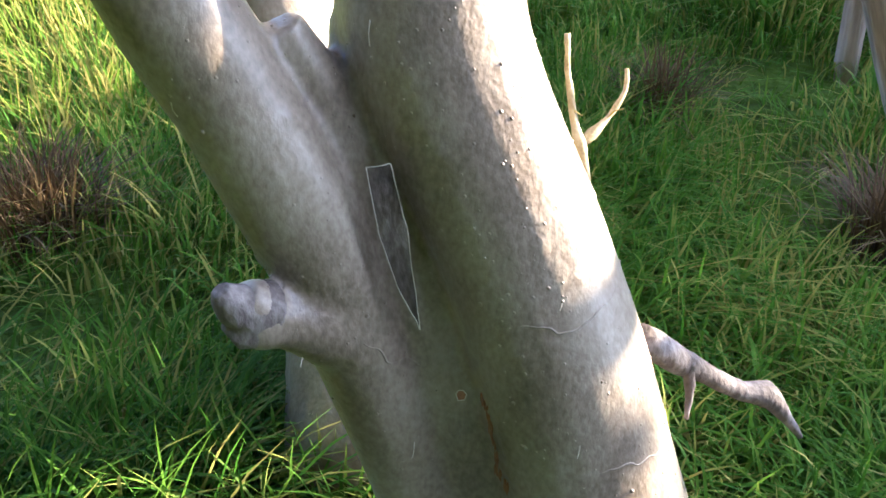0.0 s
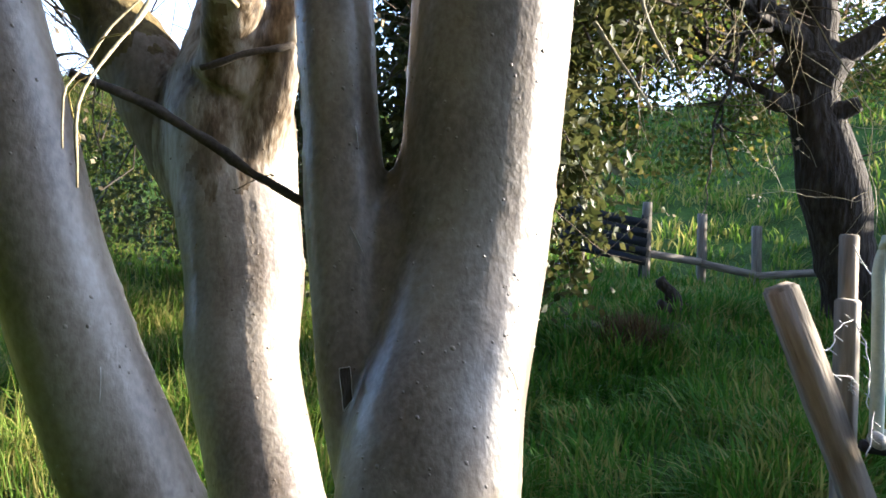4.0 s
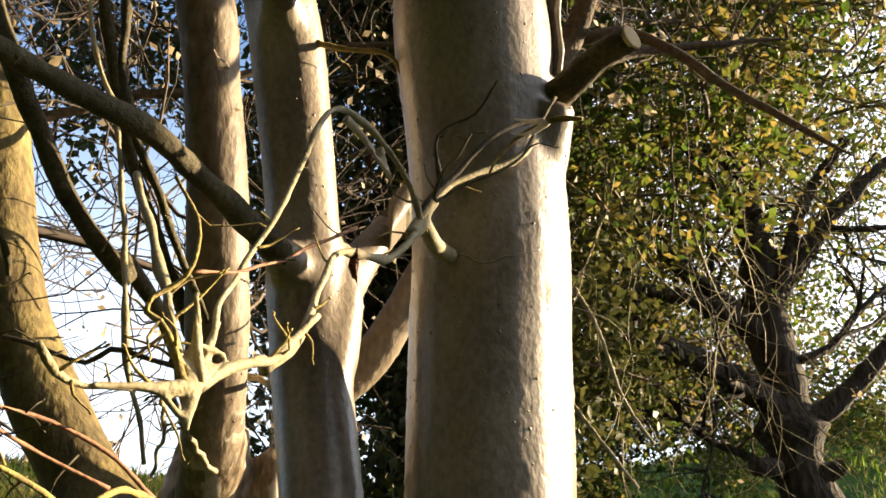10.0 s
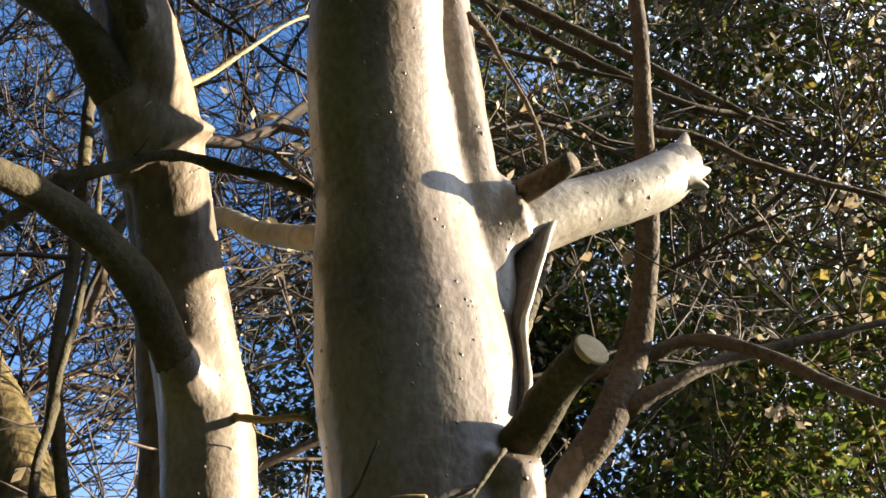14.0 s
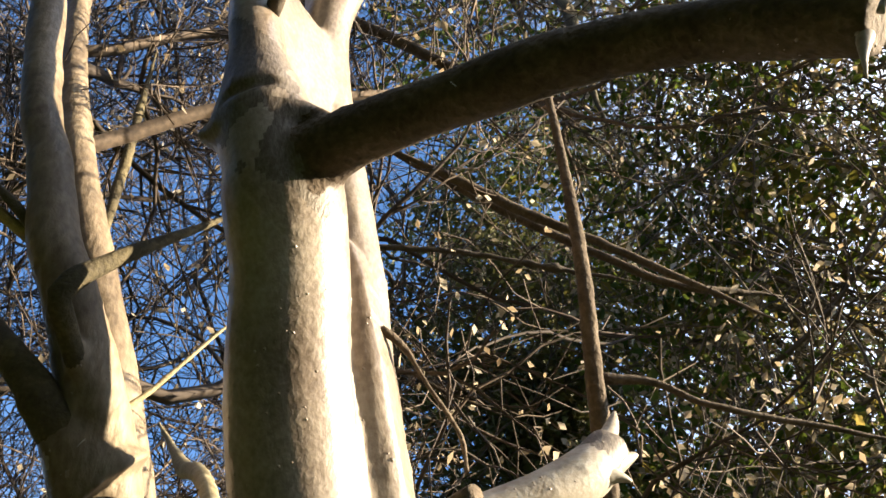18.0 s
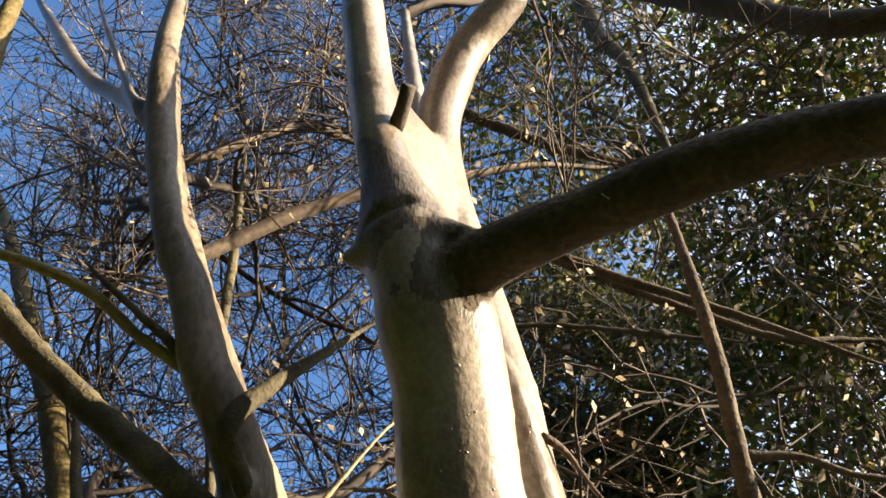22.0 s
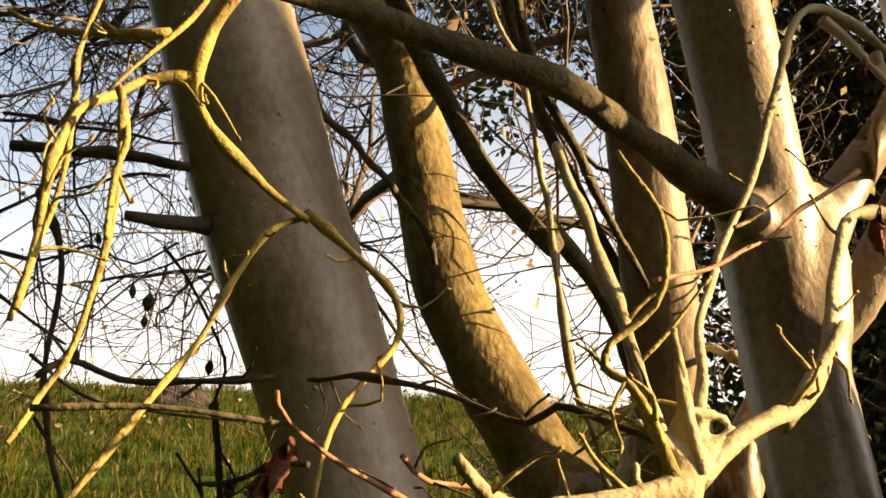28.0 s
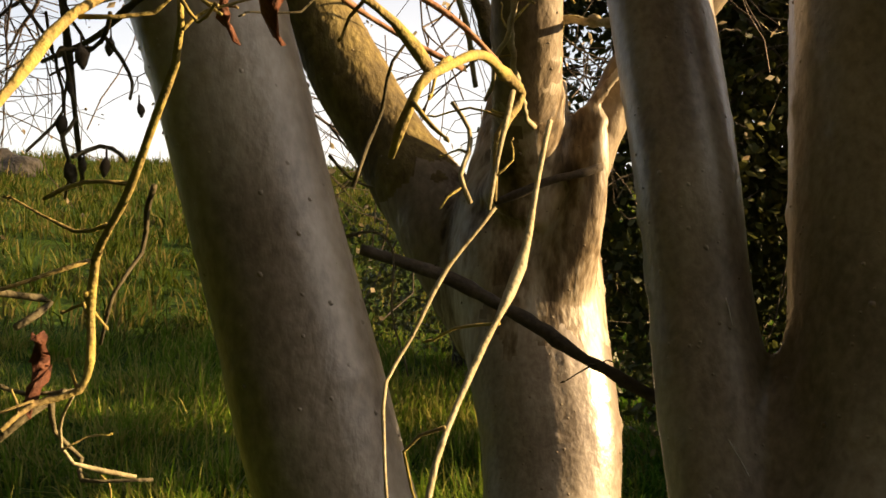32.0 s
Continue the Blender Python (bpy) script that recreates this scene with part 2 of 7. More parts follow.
FLUFF = material("silk_wrapped_leaf", [(0.2, (0.20, 0.13, 0.07)), (0.7, (0.40, 0.32, 0.20)), (1.1, (0.58, 0.50, 0.38))], scale=4, rough=0.8, bump=0.0, island=0.5, passing=0.4, fine=0.3)
TIMBER = material("weathered_timber", [(0.3, (0.09, 0.075, 0.06)), (0.5, (0.24, 0.205, 0.165)), (0.72, (0.40, 0.36, 0.30))], scale=9, rough=0.9, bump=0.6, bump_scale=40, stretch=(1, 1, 0.12), fine=0.5)
WIRE = material("galvanised_wire", [(0.3, (0.22, 0.21, 0.2)), (0.7, (0.45, 0.44, 0.42))], scale=60, rough=0.45, bump=0.2, bump_scale=200, spec=0.6)
PIPE = material("pale_green_painted_pipe", [(0.3, (0.30, 0.36, 0.32)), (0.7, (0.46, 0.53, 0.48))], scale=12, rough=0.5, bump=0.15, bump_scale=80)
ROCK = material("lichened_rock", [(0.3, (0.015, 0.013, 0.011)), (0.7, (0.045, 0.04, 0.034))], scale=3, rough=0.95, bump=0.8, bump_scale=12, distance=0.05)
TARP = material("dark_tarred_board", [(0.3, (0.012, 0.012, 0.016)), (0.7, (0.035, 0.034, 0.04))], scale=6, rough=0.7, bump=0.3, bump_scale=40)


# ---- mesh helpers ----
def mesh_of(name, verts, faces, mat, smooth=True):
    me = bpy.data.meshes.new(name)
    me.from_pydata(verts, [], faces)
    me.materials.append(mat)
    if smooth:
        me.polygons.foreach_set("use_smooth", [True] * len(me.polygons))
    me.update()
    return me


def part(name, data, parent, label=""):
    ob = new(name, data)
    ob.parent = parent
    return tagged(ob, label)


def thing(name, label, category, at=(0, 0, 0), group="", kind=""):
    ob = new(name)
    ob.location = at
    ob.empty_display_size = 0.1
    return tagged(ob, label, category, group, kind)


def glide(pts, step):
    """A smooth line through points (x, y, z, radius), with a point every step metres or so."""
    p = np.array(pts, float)
    p = np.vstack([2 * p[0] - p[1], p, 2 * p[-1] - p[-2]])
    out = []
    for i in range(1, len(p) - 2):
        a, b, c, d = p[i - 1:i + 3]
        n = max(2, int(np.linalg.norm(c[:3] - b[:3]) / step))
        for k in range(n):
            t = k / n
            out.append(0.5 * (2 * b + (c - a) * t + (2 * a - 5 * b + 4 * c - d) * t * t + (3 * b - a - 3 * c + d) * t ** 3))
    out.append(p[-2])
    out = np.array(out)
    out[:, 3] = np.maximum(out[:, 3], 0.0006)
    return out


def tube(pts, sides=10, step=0.03, wobble=0.0, rough=0.0, seed=0, knots=0.0, verts=None, faces=None):
    """Adds a closed tapered tube along points (x, y, z, radius) to verts and faces, with a wandering line, lumps and knots."""
    verts = [] if verts is None else verts
    faces = [] if faces is None else faces
    line = glide(pts, step)
    rng = random.Random(seed)
    off = Vector((rng.uniform(-50, 50), rng.uniform(-50, 50), rng.uniform(-50, 50)))
    base = len(verts)
    n = len(line)
    ref = Vector((0.3, 0.9, 0.2))
    for i, (x, y, z, r) in enumerate(line):
        d = Vector(line[min(i + 1, n - 1)][:3] - line[max(i - 1, 0)][:3])
        if d.length < 1e-9:
            d = Vector((0, 0, 1))
        d.normalize()
        u = (ref - d * ref.dot(d))
        if u.length < 0.1:
            u = Vector((1, 0, 0)) - d * d.x
        u.normalize()
        ref = u
        v = d.cross(u)
        c = Vector((x, y, z))
        if wobble:
            q = noise.noise_vector(c * 14 + off)
            c = c + (q - d * q.dot(d)) * wobble
        if knots:
            k = noise.noise(c * 22 + off)
            r *= 1 + knots * max(0.0, k - 0.15) * 2.2
        for s in range(sides):
            a = 2 * math.pi * s / sides
            w = u * math.cos(a) + v * math.sin(a)
            rr = r
            if rough:
                rr *= 1 + rough * noise.noise((c + w * r) * (0.35 / max(r, 0.004)) + off)
            verts.append(c + w * rr)
    for i in range(n - 1):
        for s in range(sides):
            a, b = base + i * sides + s, base + i * sides + (s + 1) % sides
            faces.append((a, b, b + sides, a + sides))
    faces.append(tuple(base + s for s in reversed(range(sides))))
    faces.append(tuple(base + (n - 1) * sides + s for s in range(sides)))
    return verts, faces


def limb(name, pts, mat, parent, label="", sides=8, step=0.02, wobble=0.004, rough=0.25, knots=0.35, seed=None):
    seed = seed if seed is not None else int(abs(pts[0][0] * 7919 + pts[-1][2] * 104729)) % 9973
    return part(name, mesh_of(name, *tube(pts, sides, step, wobble, rough, seed, knots), mat), parent, label)


def fused(name, lines, mat, voxel, smooth, lumps, seed, grainy=0.04):
    """Several tapered tubes grown together into one skin, with rounded crotches and small lumps."""
    verts, faces = [], []
    for i, pts in enumerate(lines):
        tube(pts, 20, 0.03, 0.0, 0.08, seed + i, 0.0, verts, faces)
    me = mesh_of(name, verts, faces, mat)
    tmp = new(name, me)
    rm = tmp.modifiers.new("skin", "REMESH")
    rm.mode, rm.voxel_size, rm.use_smooth_shade = "VOXEL", voxel, True
    sm = tmp.modifiers.new("soft", "SMOOTH")
    sm.factor, sm.iterations = 0.5, smooth
    out = bpy.data.meshes.new_from_object(tmp.evaluated_get(bpy.context.evaluated_depsgraph_get()))
    bpy.data.objects.remove(tmp)
    n = len(out.vertices)
    co, no = np.empty(n * 3), np.empty(n * 3)
    out.vertices.foreach_get("co", co)
    out.vertices.foreach_get("normal", no)
    co, no = co.reshape(-1, 3), no.reshape(-1, 3)
    shift = np.empty(n)
    for i in range(n):
        p = Vector(co[i])
        wide = noise.noise(Vector((p.x * 6, p.y * 6, p.z * 3)))
        bead = max(0.0, noise.noise(p * 38) - 0.42)
        grain = noise.noise(Vector((p.x * 70, p.y * 70, p.z * 22)))
        shift[i] = lumps * (0.8 * wide + 1.6 * bead + grainy * grain)
    co += no * shift[:, None]
    out.vertices.foreach_set("co", co.ravel())
    out.materials.clear()
    out.materials.append(mat)
    out.polygons.foreach_set("use_smooth", [True] * len(out.polygons))
    out.update()
    return out


def coat(me, zones, ragged=0.02):
    """Gives the skin near each line of points another bark: zones are (material, line); ragged wanders the border."""
    n = len(me.polygons)
    mid = np.empty(n * 3)
    me.polygons.foreach_get("center", mid)
    mid = mid.reshape(-1, 3)
    index = np.zeros(n, np.int32)
    wander = np.array([noise.noise(Vector(p) * 22) for p in mid]) * ragged
    for mat, pts in zones:
        slot = len(me.materials)
        me.materials.append(mat)
        line = glide(pts, 0.03)
        box = ((mid > line[:, :3].min(0) - 0.13) & (mid < line[:, :3].max(0) + 0.13)).all(1)
        pick = np.nonzero(box)[0]
        gap = np.full(len(pick), 9.0)
        for x, y, z, r in line:
            gap = np.minimum(gap, np.linalg.norm(mid[pick] - [x, y, z], axis=1) - r * 1.1)
        index[pick[gap + 0.5 * wander[pick] < 0.018 + 0.25 * ragged]] = slot
    me.polygons.foreach_set("material_index", index)
    me.update()


def shallow_back(me, line, keep):
    """Makes a leaning stem shallower behind its heart than in front, from its waist up."""
    n = len(me.vertices)
    co = np.empty(n * 3)
    me.vertices.foreach_get("co", co)
    co = co.reshape(-1, 3)
    p = np.array(line)
    x, y, r = (np.interp(co[:, 2], p[:, 2], p[:, k]) for k in (0, 1, 3))
    pick = (np.hypot(co[:, 0] - x, co[:, 1] - y) < r * 1.7) & (co[:, 1] > y) & (co[:, 0] > x - r * 1.25) & (co[:, 2] > 1.6) & (co[:, 2] < 3.3)
    w = np.clip((co[:, 2] - 1.6) / 0.4, 0, 1) * np.clip((3.3 - co[:, 2]) / 0.2, 0, 1)
    co[:, 1] = np.where(pick, y + (co[:, 1] - y) * (1 - (1 - keep) * w), co[:, 1])
    me.vertices.foreach_set("co", co.ravel())
    me.update()


# ---- ground ----
def ramp_at(v, xs, ys):
    return float(np.interp(v, xs, ys))


def ground_height(x, y):
    r = math.hypot(x, y)
    az = math.degrees(math.atan2(x, y))
    slope = ramp_at(az, [-180, -120, -70, -40, -15, 5, 17, 26, 45, 90, 180], [0.0, 0.02, 0.17, 0.19, 0.18, 0.18, 0.25, 0.33, 0.28, 0.0, 0.0])
    start = ramp_at(az, [-180, -60, -20, 0, 15, 180], [5, 5, 6, 9, 12, 12])
    far = max(0.0, min(r, 34) - start)
    h = slope * far * far / (far + 3.0)
    h += 0.36 * math.exp(-((r - 9.5) / 3.0) ** 2) * max(0.0, min(1.0, (az - 2) / 10))
    amp = min(1.0, r / 5.0)
    h += amp * (0.10 * noise.noise(Vector((x * 0.55, y * 0.55, 3.1))) + 0.05 * noise.noise(Vector((x * 1.7, y * 1.7, 9.0))))
    h += 0.35 * max(0, r - 10) / 30 * noise.noise(Vector((x * 0.16, y * 0.16, 1.0)))
    return h


verts, faces = [], []
rings = [0.0] + [0.35 * 1.063 ** i for i in range(100)]
spokes = 180
for r in rings[1:]:
    for s in range(spokes):
        a = 2 * math.pi * s / spokes
        x, y = r * math.sin(a), r * math.cos(a)
        verts.append((x, y, ground_height(x, y)))
verts.append((0, 0, ground_height(0, 0.01)))
for i in range(len(rings) - 2):
    for s in range(spokes):
        a, b = i * spokes + s, i * spokes + (s + 1) % spokes
        faces.append((a, a + spokes, b + spokes, b))
for s in range(spokes):
    faces.append((len(verts) - 1, s, (s + 1) % spokes))
ground = tagged(new("ground", mesh_of("ground", verts, faces, SOIL)), "rough hummocky pasture rising to a hill", "ground", kind="structure")
from mathutils.bvhtree import BVHTree


# ---- the silk-covered tree ----
tree = thing("webbed_tree", "many-stemmed tree wrapped in pale grey caterpillar silk, standing in rough grass", "tree", (0.0, 1.3, 0.0))
tree.matrix_world = pose(0, 0, 0)
STEM_B = [(0.26, 1.00, -0.05, 0.20), (0.235, 1.0, 0.25, 0.155), (0.18, 1.03, 0.52, 0.130), (0.105, 1.08, 0.735, 0.124), (-0.01, 1.155, 1.0, 0.122), (-0.015, 1.216, 1.19, 0.116),
          (0.012, 1.28, 1.33, 0.112), (0.031, 1.335, 1.48, 0.110), (0.043, 1.37, 1.73, 0.113), (0.05, 1.39, 2.0, 0.119), (0.057, 1.39, 2.2, 0.123), (0.045, 1.385, 2.42, 0.126),
          (0.022, 1.35, 2.62, 0.116), (0.018, 1.28, 2.80, 0.101), (0.028, 1.20, 2.95, 0.094), (0.050, 1.13, 3.08, 0.093), (0.058, 1.06, 3.2, 0.095), (0.04, 1.0, 3.33, 0.078)]
STEM_A = [(0.10, 1.05, 0.05, 0.13), (0.0, 1.05, 0.24, 0.09), (-0.06, 1.05, 0.40, 0.078), (-0.117, 1.053, 0.60, 0.08), (-0.18, 1.057, 0.785, 0.079), (-0.25, 1.053, 0.95, 0.077), (-0.32, 1.035, 1.10, 0.073),
          (-0.39, 1.01, 1.29, 0.067), (-0.43, 0.997, 1.42, 0.063), (-0.495, 0.987, 1.66, 0.060), (-0.545, 0.978, 1.87, 0.061), (-0.625, 0.97, 2.08, 0.067), (-0.695, 0.963, 2.30, 0.070),
          (-0.785, 0.957, 2.50, 0.069), (-0.868, 0.952, 2.737, 0.072), (-0.94, 0.945, 2.95, 0.068), (-0.975, 0.94, 3.14, 0.056), (-0.985, 0.93, 3.32, 0.049), (-1.056, 0.92, 3.587, 0.048), (-1.141, 0.90, 3.862, 0.046), (-1.2, 0.9, 4.2, 0.042), (-1.27, 0.88, 4.6, 0.038), (-1.36, 0.86, 5.2, 0.03), (-1.45, 0.85, 6.0, 0.012)]
STEM_A_LEFT = [(-0.93, 0.945, 2.9, 0.06), (-1.05, 0.94, 3.12, 0.055), (-1.25, 0.93, 3.38, 0.048), (-1.5, 0.9, 3.7, 0.04)]
STEM_C = [(0.02, 1.2, 0.85, 0.07), (-0.06, 1.22, 1.05, 0.062), (-0.12, 1.272, 1.249, 0.0581), (-0.157, 1.345, 1.548, 0.0586), (-0.178, 1.371, 1.738, 0.0574), (-0.213, 1.442, 1.991, 0.0624), (-0.234, 1.449, 2.228, 0.0593), (-0.269, 1.437, 2.502, 0.0619), (-0.301, 1.341, 2.75, 0.0583), (-0.323, 1.229, 2.985, 0.0552), (-0.361, 1.143, 3.165, 0.0483), (-0.409, 1.097, 3.304, 0.0458), (-0.459, 1.06, 3.515, 0.0417), (-0.506, 1.04, 3.647, 0.0417), (-0.616, 1.01, 4.115, 0.0407), (-0.678, 0.989, 4.542, 0.0346), (-0.844, 1.088, 5.308, 0.0314), (-0.949, 1.088, 6.198, 0.0126)]
ARM = [(0.05, 1.06, 3.19, 0.075), (0.12, 1.03, 3.20, 0.058), (0.199, 1.0, 3.189, 0.046), (0.361, 0.97, 3.167, 0.0424), (0.526, 0.94, 3.135, 0.0415), (0.672, 0.92, 3.082, 0.0400), (0.794, 0.90, 3.005, 0.0404), (0.857, 0.89, 2.958, 0.041)]
TOP_BACK = [(0.09, 1.43, 2.40, 0.06), (0.105, 1.395, 2.62, 0.060), (0.107, 1.35, 2.82, 0.056), (0.104, 1.30, 2.98, 0.050), (0.103, 1.26, 3.16, 0.044), (0.072, 1.22, 3.447, 0.0446), (0.052, 1.18, 3.66, 0.047), (0.060, 1.14, 3.82, 0.050), (0.10, 1.12, 3.93, 0.050), (0.165, 1.10, 4.03, 0.047), (0.24, 1.085, 4.09, 0.044), (0.30, 1.075, 4.13, 0.038), (0.33, 1.07, 4.145, 0.016)]
TOP_BACK_UP = [(0.03, 1.16, 3.80, 0.030), (0.0, 1.17, 4.1, 0.022), (-0.03, 1.2, 4.6, 0.016)]
TOP_FRONT = [(0.04, 1.0, 3.33, 0.075), (0.022, 0.98, 3.47, 0.050), (0.005, 0.96, 3.66, 0.047), (-0.012, 0.935, 4.0, 0.049), (-0.03, 0.92, 4.4, 0.042)]
SADDLE = [[(0.006, 0.95, 3.47, 0.016), (0.0, 0.962, 3.38, 0.022), (-0.012, 0.985, 3.28, 0.030)], [(0.006, 0.95, 3.47, 0.016), (0.02, 0.955, 3.37, 0.022), (0.02, 0.985, 3.24, 0.030)], [(0.008, 0.95, 3.46, 0.016), (0.045, 0.96, 3.36, 0.022), (0.07, 0.985, 3.24, 0.030)],
          [(0.04, 0.962, 3.45, 0.014), (0.065, 0.97, 3.36, 0.020), (0.11, 0.99, 3.25, 0.028)], [(0.055, 0.968, 3.40, 0.014), (0.085, 0.98, 3.32, 0.018), (0.16, 0.995, 3.225, 0.022)], [(-0.01, 1.0, 3.30, 0.05), (-0.04, 0.995, 3.30, 0.026), (-0.068, 0.99, 3.305, 0.010)]]
TOP_WEB = [[(0.012, 0.965, 3.50 + 0.018 * k, 0.026), (0.038, 1.05, 3.47 + 0.018 * k, 0.020), (0.056, 1.15, 3.45 + 0.018 * k, 0.030)] for k in range(16)]
WHITE_ARM = [(0.06, 1.37, 2.64, 0.07), (0.144, 1.39, 2.72, 0.052), (0.231, 1.42, 2.775, 0.045), (0.318, 1.46, 2.82, 0.042), (0.39, 1.495, 2.87, 0.041), (0.43, 1.53, 2.93, 0.036)]
C_FORK = [(-0.60, 1.012, 4.03, 0.036), (-0.66, 1.02, 4.20, 0.030), (-0.85, 1.03, 4.47, 0.027), (-1.06, 1.03, 4.77, 0.026), (-1.40, 1.03, 5.42, 0.022), (-1.75, 1.03, 6.1, 0.010)]
C_SHOOT = [(-0.60, 1.0, 4.06, 0.022), (-0.715, 1.0, 4.26, 0.015), (-0.92, 1.0, 4.76, 0.013), (-1.14, 1.0, 5.33, 0.010), (-1.3, 1.0, 5.9, 0.004)]
C_LIMB = [(-0.216, 1.441, 2.011, 0.048), (-0.162, 1.5, 2.145, 0.0362), (-0.112, 1.54, 2.229, 0.0276), (-0.068, 1.579, 2.303, 0.0244), (-0.003, 1.635, 2.453, 0.0221), (0.07, 1.699, 2.637, 0.0188), (0.121, 1.778, 2.818, 0.0156), (0.189, 1.882, 3.074, 0.0102)]
C_WEB = [(-0.197, 1.424, 1.935, 0.0474), (-0.178, 1.452, 2.044, 0.0426), (-0.171, 1.463, 2.128, 0.032), (-0.173, 1.467, 2.193, 0.0128)]
WEB_BUTTRESS = [(0.155, 1.31, 2.36, 0.03), (0.135, 1.345, 2.3, 0.045), (0.105, 1.37, 2.22, 0.05)]
STUB_LOW = [(-0.13, 1.04, 0.63, 0.07), (-0.19, 1.0, 0.675, 0.05), (-0.225, 0.975, 0.70, 0.036), (-0.245, 0.958, 0.725, 0.036), (-0.258, 0.948, 0.74, 0.030)]
STUB_LOW_KNOB = [(-0.225, 0.975, 0.69, 0.036), (-0.25, 0.955, 0.70, 0.036), (-0.262, 0.945, 0.70, 0.030)]
NECK_WEB = [(0.08, 1.06, 0.25, 0.09), (0.03, 1.065, 0.45, 0.075), (-0.02, 1.085, 0.62, 0.07), (-0.06, 1.115, 0.8, 0.062), (-0.105, 1.145, 0.96, 0.048), (-0.13, 1.17, 1.04, 0.022)]
NECK_WEB_LEFT = [(-0.02, 1.075, 0.5, 0.06), (-0.085, 1.10, 0.75, 0.055), (-0.16, 1.10, 0.95, 0.045), (-0.20, 1.08, 1.05, 0.03)]
CROTCH_WEB = [(-0.07, 1.27, 1.33, 0.04), (-0.075, 1.30, 1.47, 0.026), (-0.07, 1.34, 1.58, 0.012)]
ROOTS = [[(0.2, 1.0, 0.2, 0.12), (0.36, 0.85, 0.02, 0.07), (0.5, 0.7, -0.06, 0.03)], [(0.2, 1.05, 0.2, 0.12), (0.35, 1.25, 0.02, 0.08), (0.5, 1.4, -0.06, 0.03)],
         [(0.1, 1.0, 0.15, 0.1), (-0.1, 0.9, 0.0, 0.06), (-0.22, 0.8, -0.08, 0.03)]]



STEM_D = [(-0.15, 1.45, 0.0, 0.2), (-0.2, 1.6, 0.4, 0.13), (-0.27, 1.7, 0.7, 0.118), (-0.333, 1.775, 0.94, 0.113), (-0.40, 1.865, 1.16, 0.117), (-0.418, 1.93, 1.32, 0.126), (-0.457, 2.0, 1.5, 0.138), (-0.49, 2.06, 1.68, 0.145), (-0.50, 2.1, 1.83, 0.10), (-0.51, 2.13, 1.98, 0.06)]
STEM_E = [(-0.52, 2.05, 1.5, 0.10), (-0.65, 2.13, 1.7, 0.10), (-0.773, 2.185, 1.852, 0.088), (-0.89, 2.2, 2.04, 0.084), (-0.95, 2.21, 2.15, 0.081), (-1.01, 2.215, 2.27, 0.083), (-1.06, 2.225, 2.47, 0.081), (-1.11, 2.235, 2.70, 0.078),
          (-1.15, 2.24, 2.88, 0.076), (-1.27, 2.25, 3.1, 0.072), (-1.48, 2.27, 3.4, 0.064), (-1.86, 2.28, 4.0, 0.062), (-2.25, 2.3, 4.83, 0.058), (-2.7, 2.3, 5.7, 0.05), (-3.3, 2.35, 6.8, 0.035), (-4.0, 2.4, 8.0, 0.012)]
D_HUB_WEB = [(-0.47, 1.98, 1.75, 0.09), (-0.43, 1.93, 1.86, 0.05), (-0.40, 1.9, 1.96, 0.022)]
D_FLANGE = [[(-0.42, 1.97, 1.60, 0.08), (-0.36, 1.93, 1.72, 0.040), (-0.335, 1.92, 1.83, 0.022), (-0.325, 1.93, 1.90, 0.010)], [(-0.40, 1.92, 1.86, 0.018), (-0.35, 1.92, 1.90, 0.012), (-0.31, 1.93, 1.95, 0.010), (-0.28, 1.92, 1.985, 0.006)],
            [(-0.40, 1.93, 1.80, 0.03), (-0.36, 1.925, 1.84, 0.018), (-0.32, 1.925, 1.89, 0.012)]]
STEM_F = [(-0.47, 2.06, 1.62, 0.09), (-0.455, 1.93, 1.82, 0.066), (-0.43, 1.80, 2.02, 0.060), (-0.425, 1.73, 2.22, 0.058), (-0.438, 1.70, 2.45, 0.058), (-0.478, 1.665, 2.8, 0.057), (-0.535, 1.62, 3.1, 0.056), (-0.635, 1.535, 3.51, 0.052), (-0.815, 1.45, 4.09, 0.048), (-1.0, 1.42, 4.75, 0.042), (-1.2, 1.45, 5.6, 0.034), (-1.45, 1.5, 7.0, 0.012)]
STEM_G = [(-0.44, 2.08, 1.7, 0.07), (-0.34, 2.09, 1.90, 0.046), (-0.27, 2.08, 2.02, 0.045), (-0.142, 2.06, 2.14, 0.045), (0.0, 2.04, 2.38, 0.038), (0.143, 2.02, 2.634, 0.033), (0.235, 2.0, 2.736, 0.0323), (0.297, 2.0, 2.847, 0.0323),
          (0.345, 1.96, 2.95, 0.028), (0.392, 1.84, 3.12, 0.023), (0.410, 1.745, 3.24, 0.021), (0.44, 1.63, 3.45, 0.018), (0.45, 1.56, 3.75, 0.012), (0.45, 1.5, 4.1, 0.007)]
STEMS = [STEM_A, STEM_A_LEFT, STEM_B, STEM_C, ARM, TOP_BACK, TOP_BACK_UP, TOP_FRONT, WHITE_ARM, C_LIMB, STEM_D, STEM_E, STEM_F, STEM_G]


def at_height(line, z):
    """The heart of a stem at a height."""
    p = np.array(line)
    return tuple(float(np.interp(z, p[:, 2], p[:, k])) for k in range(4))


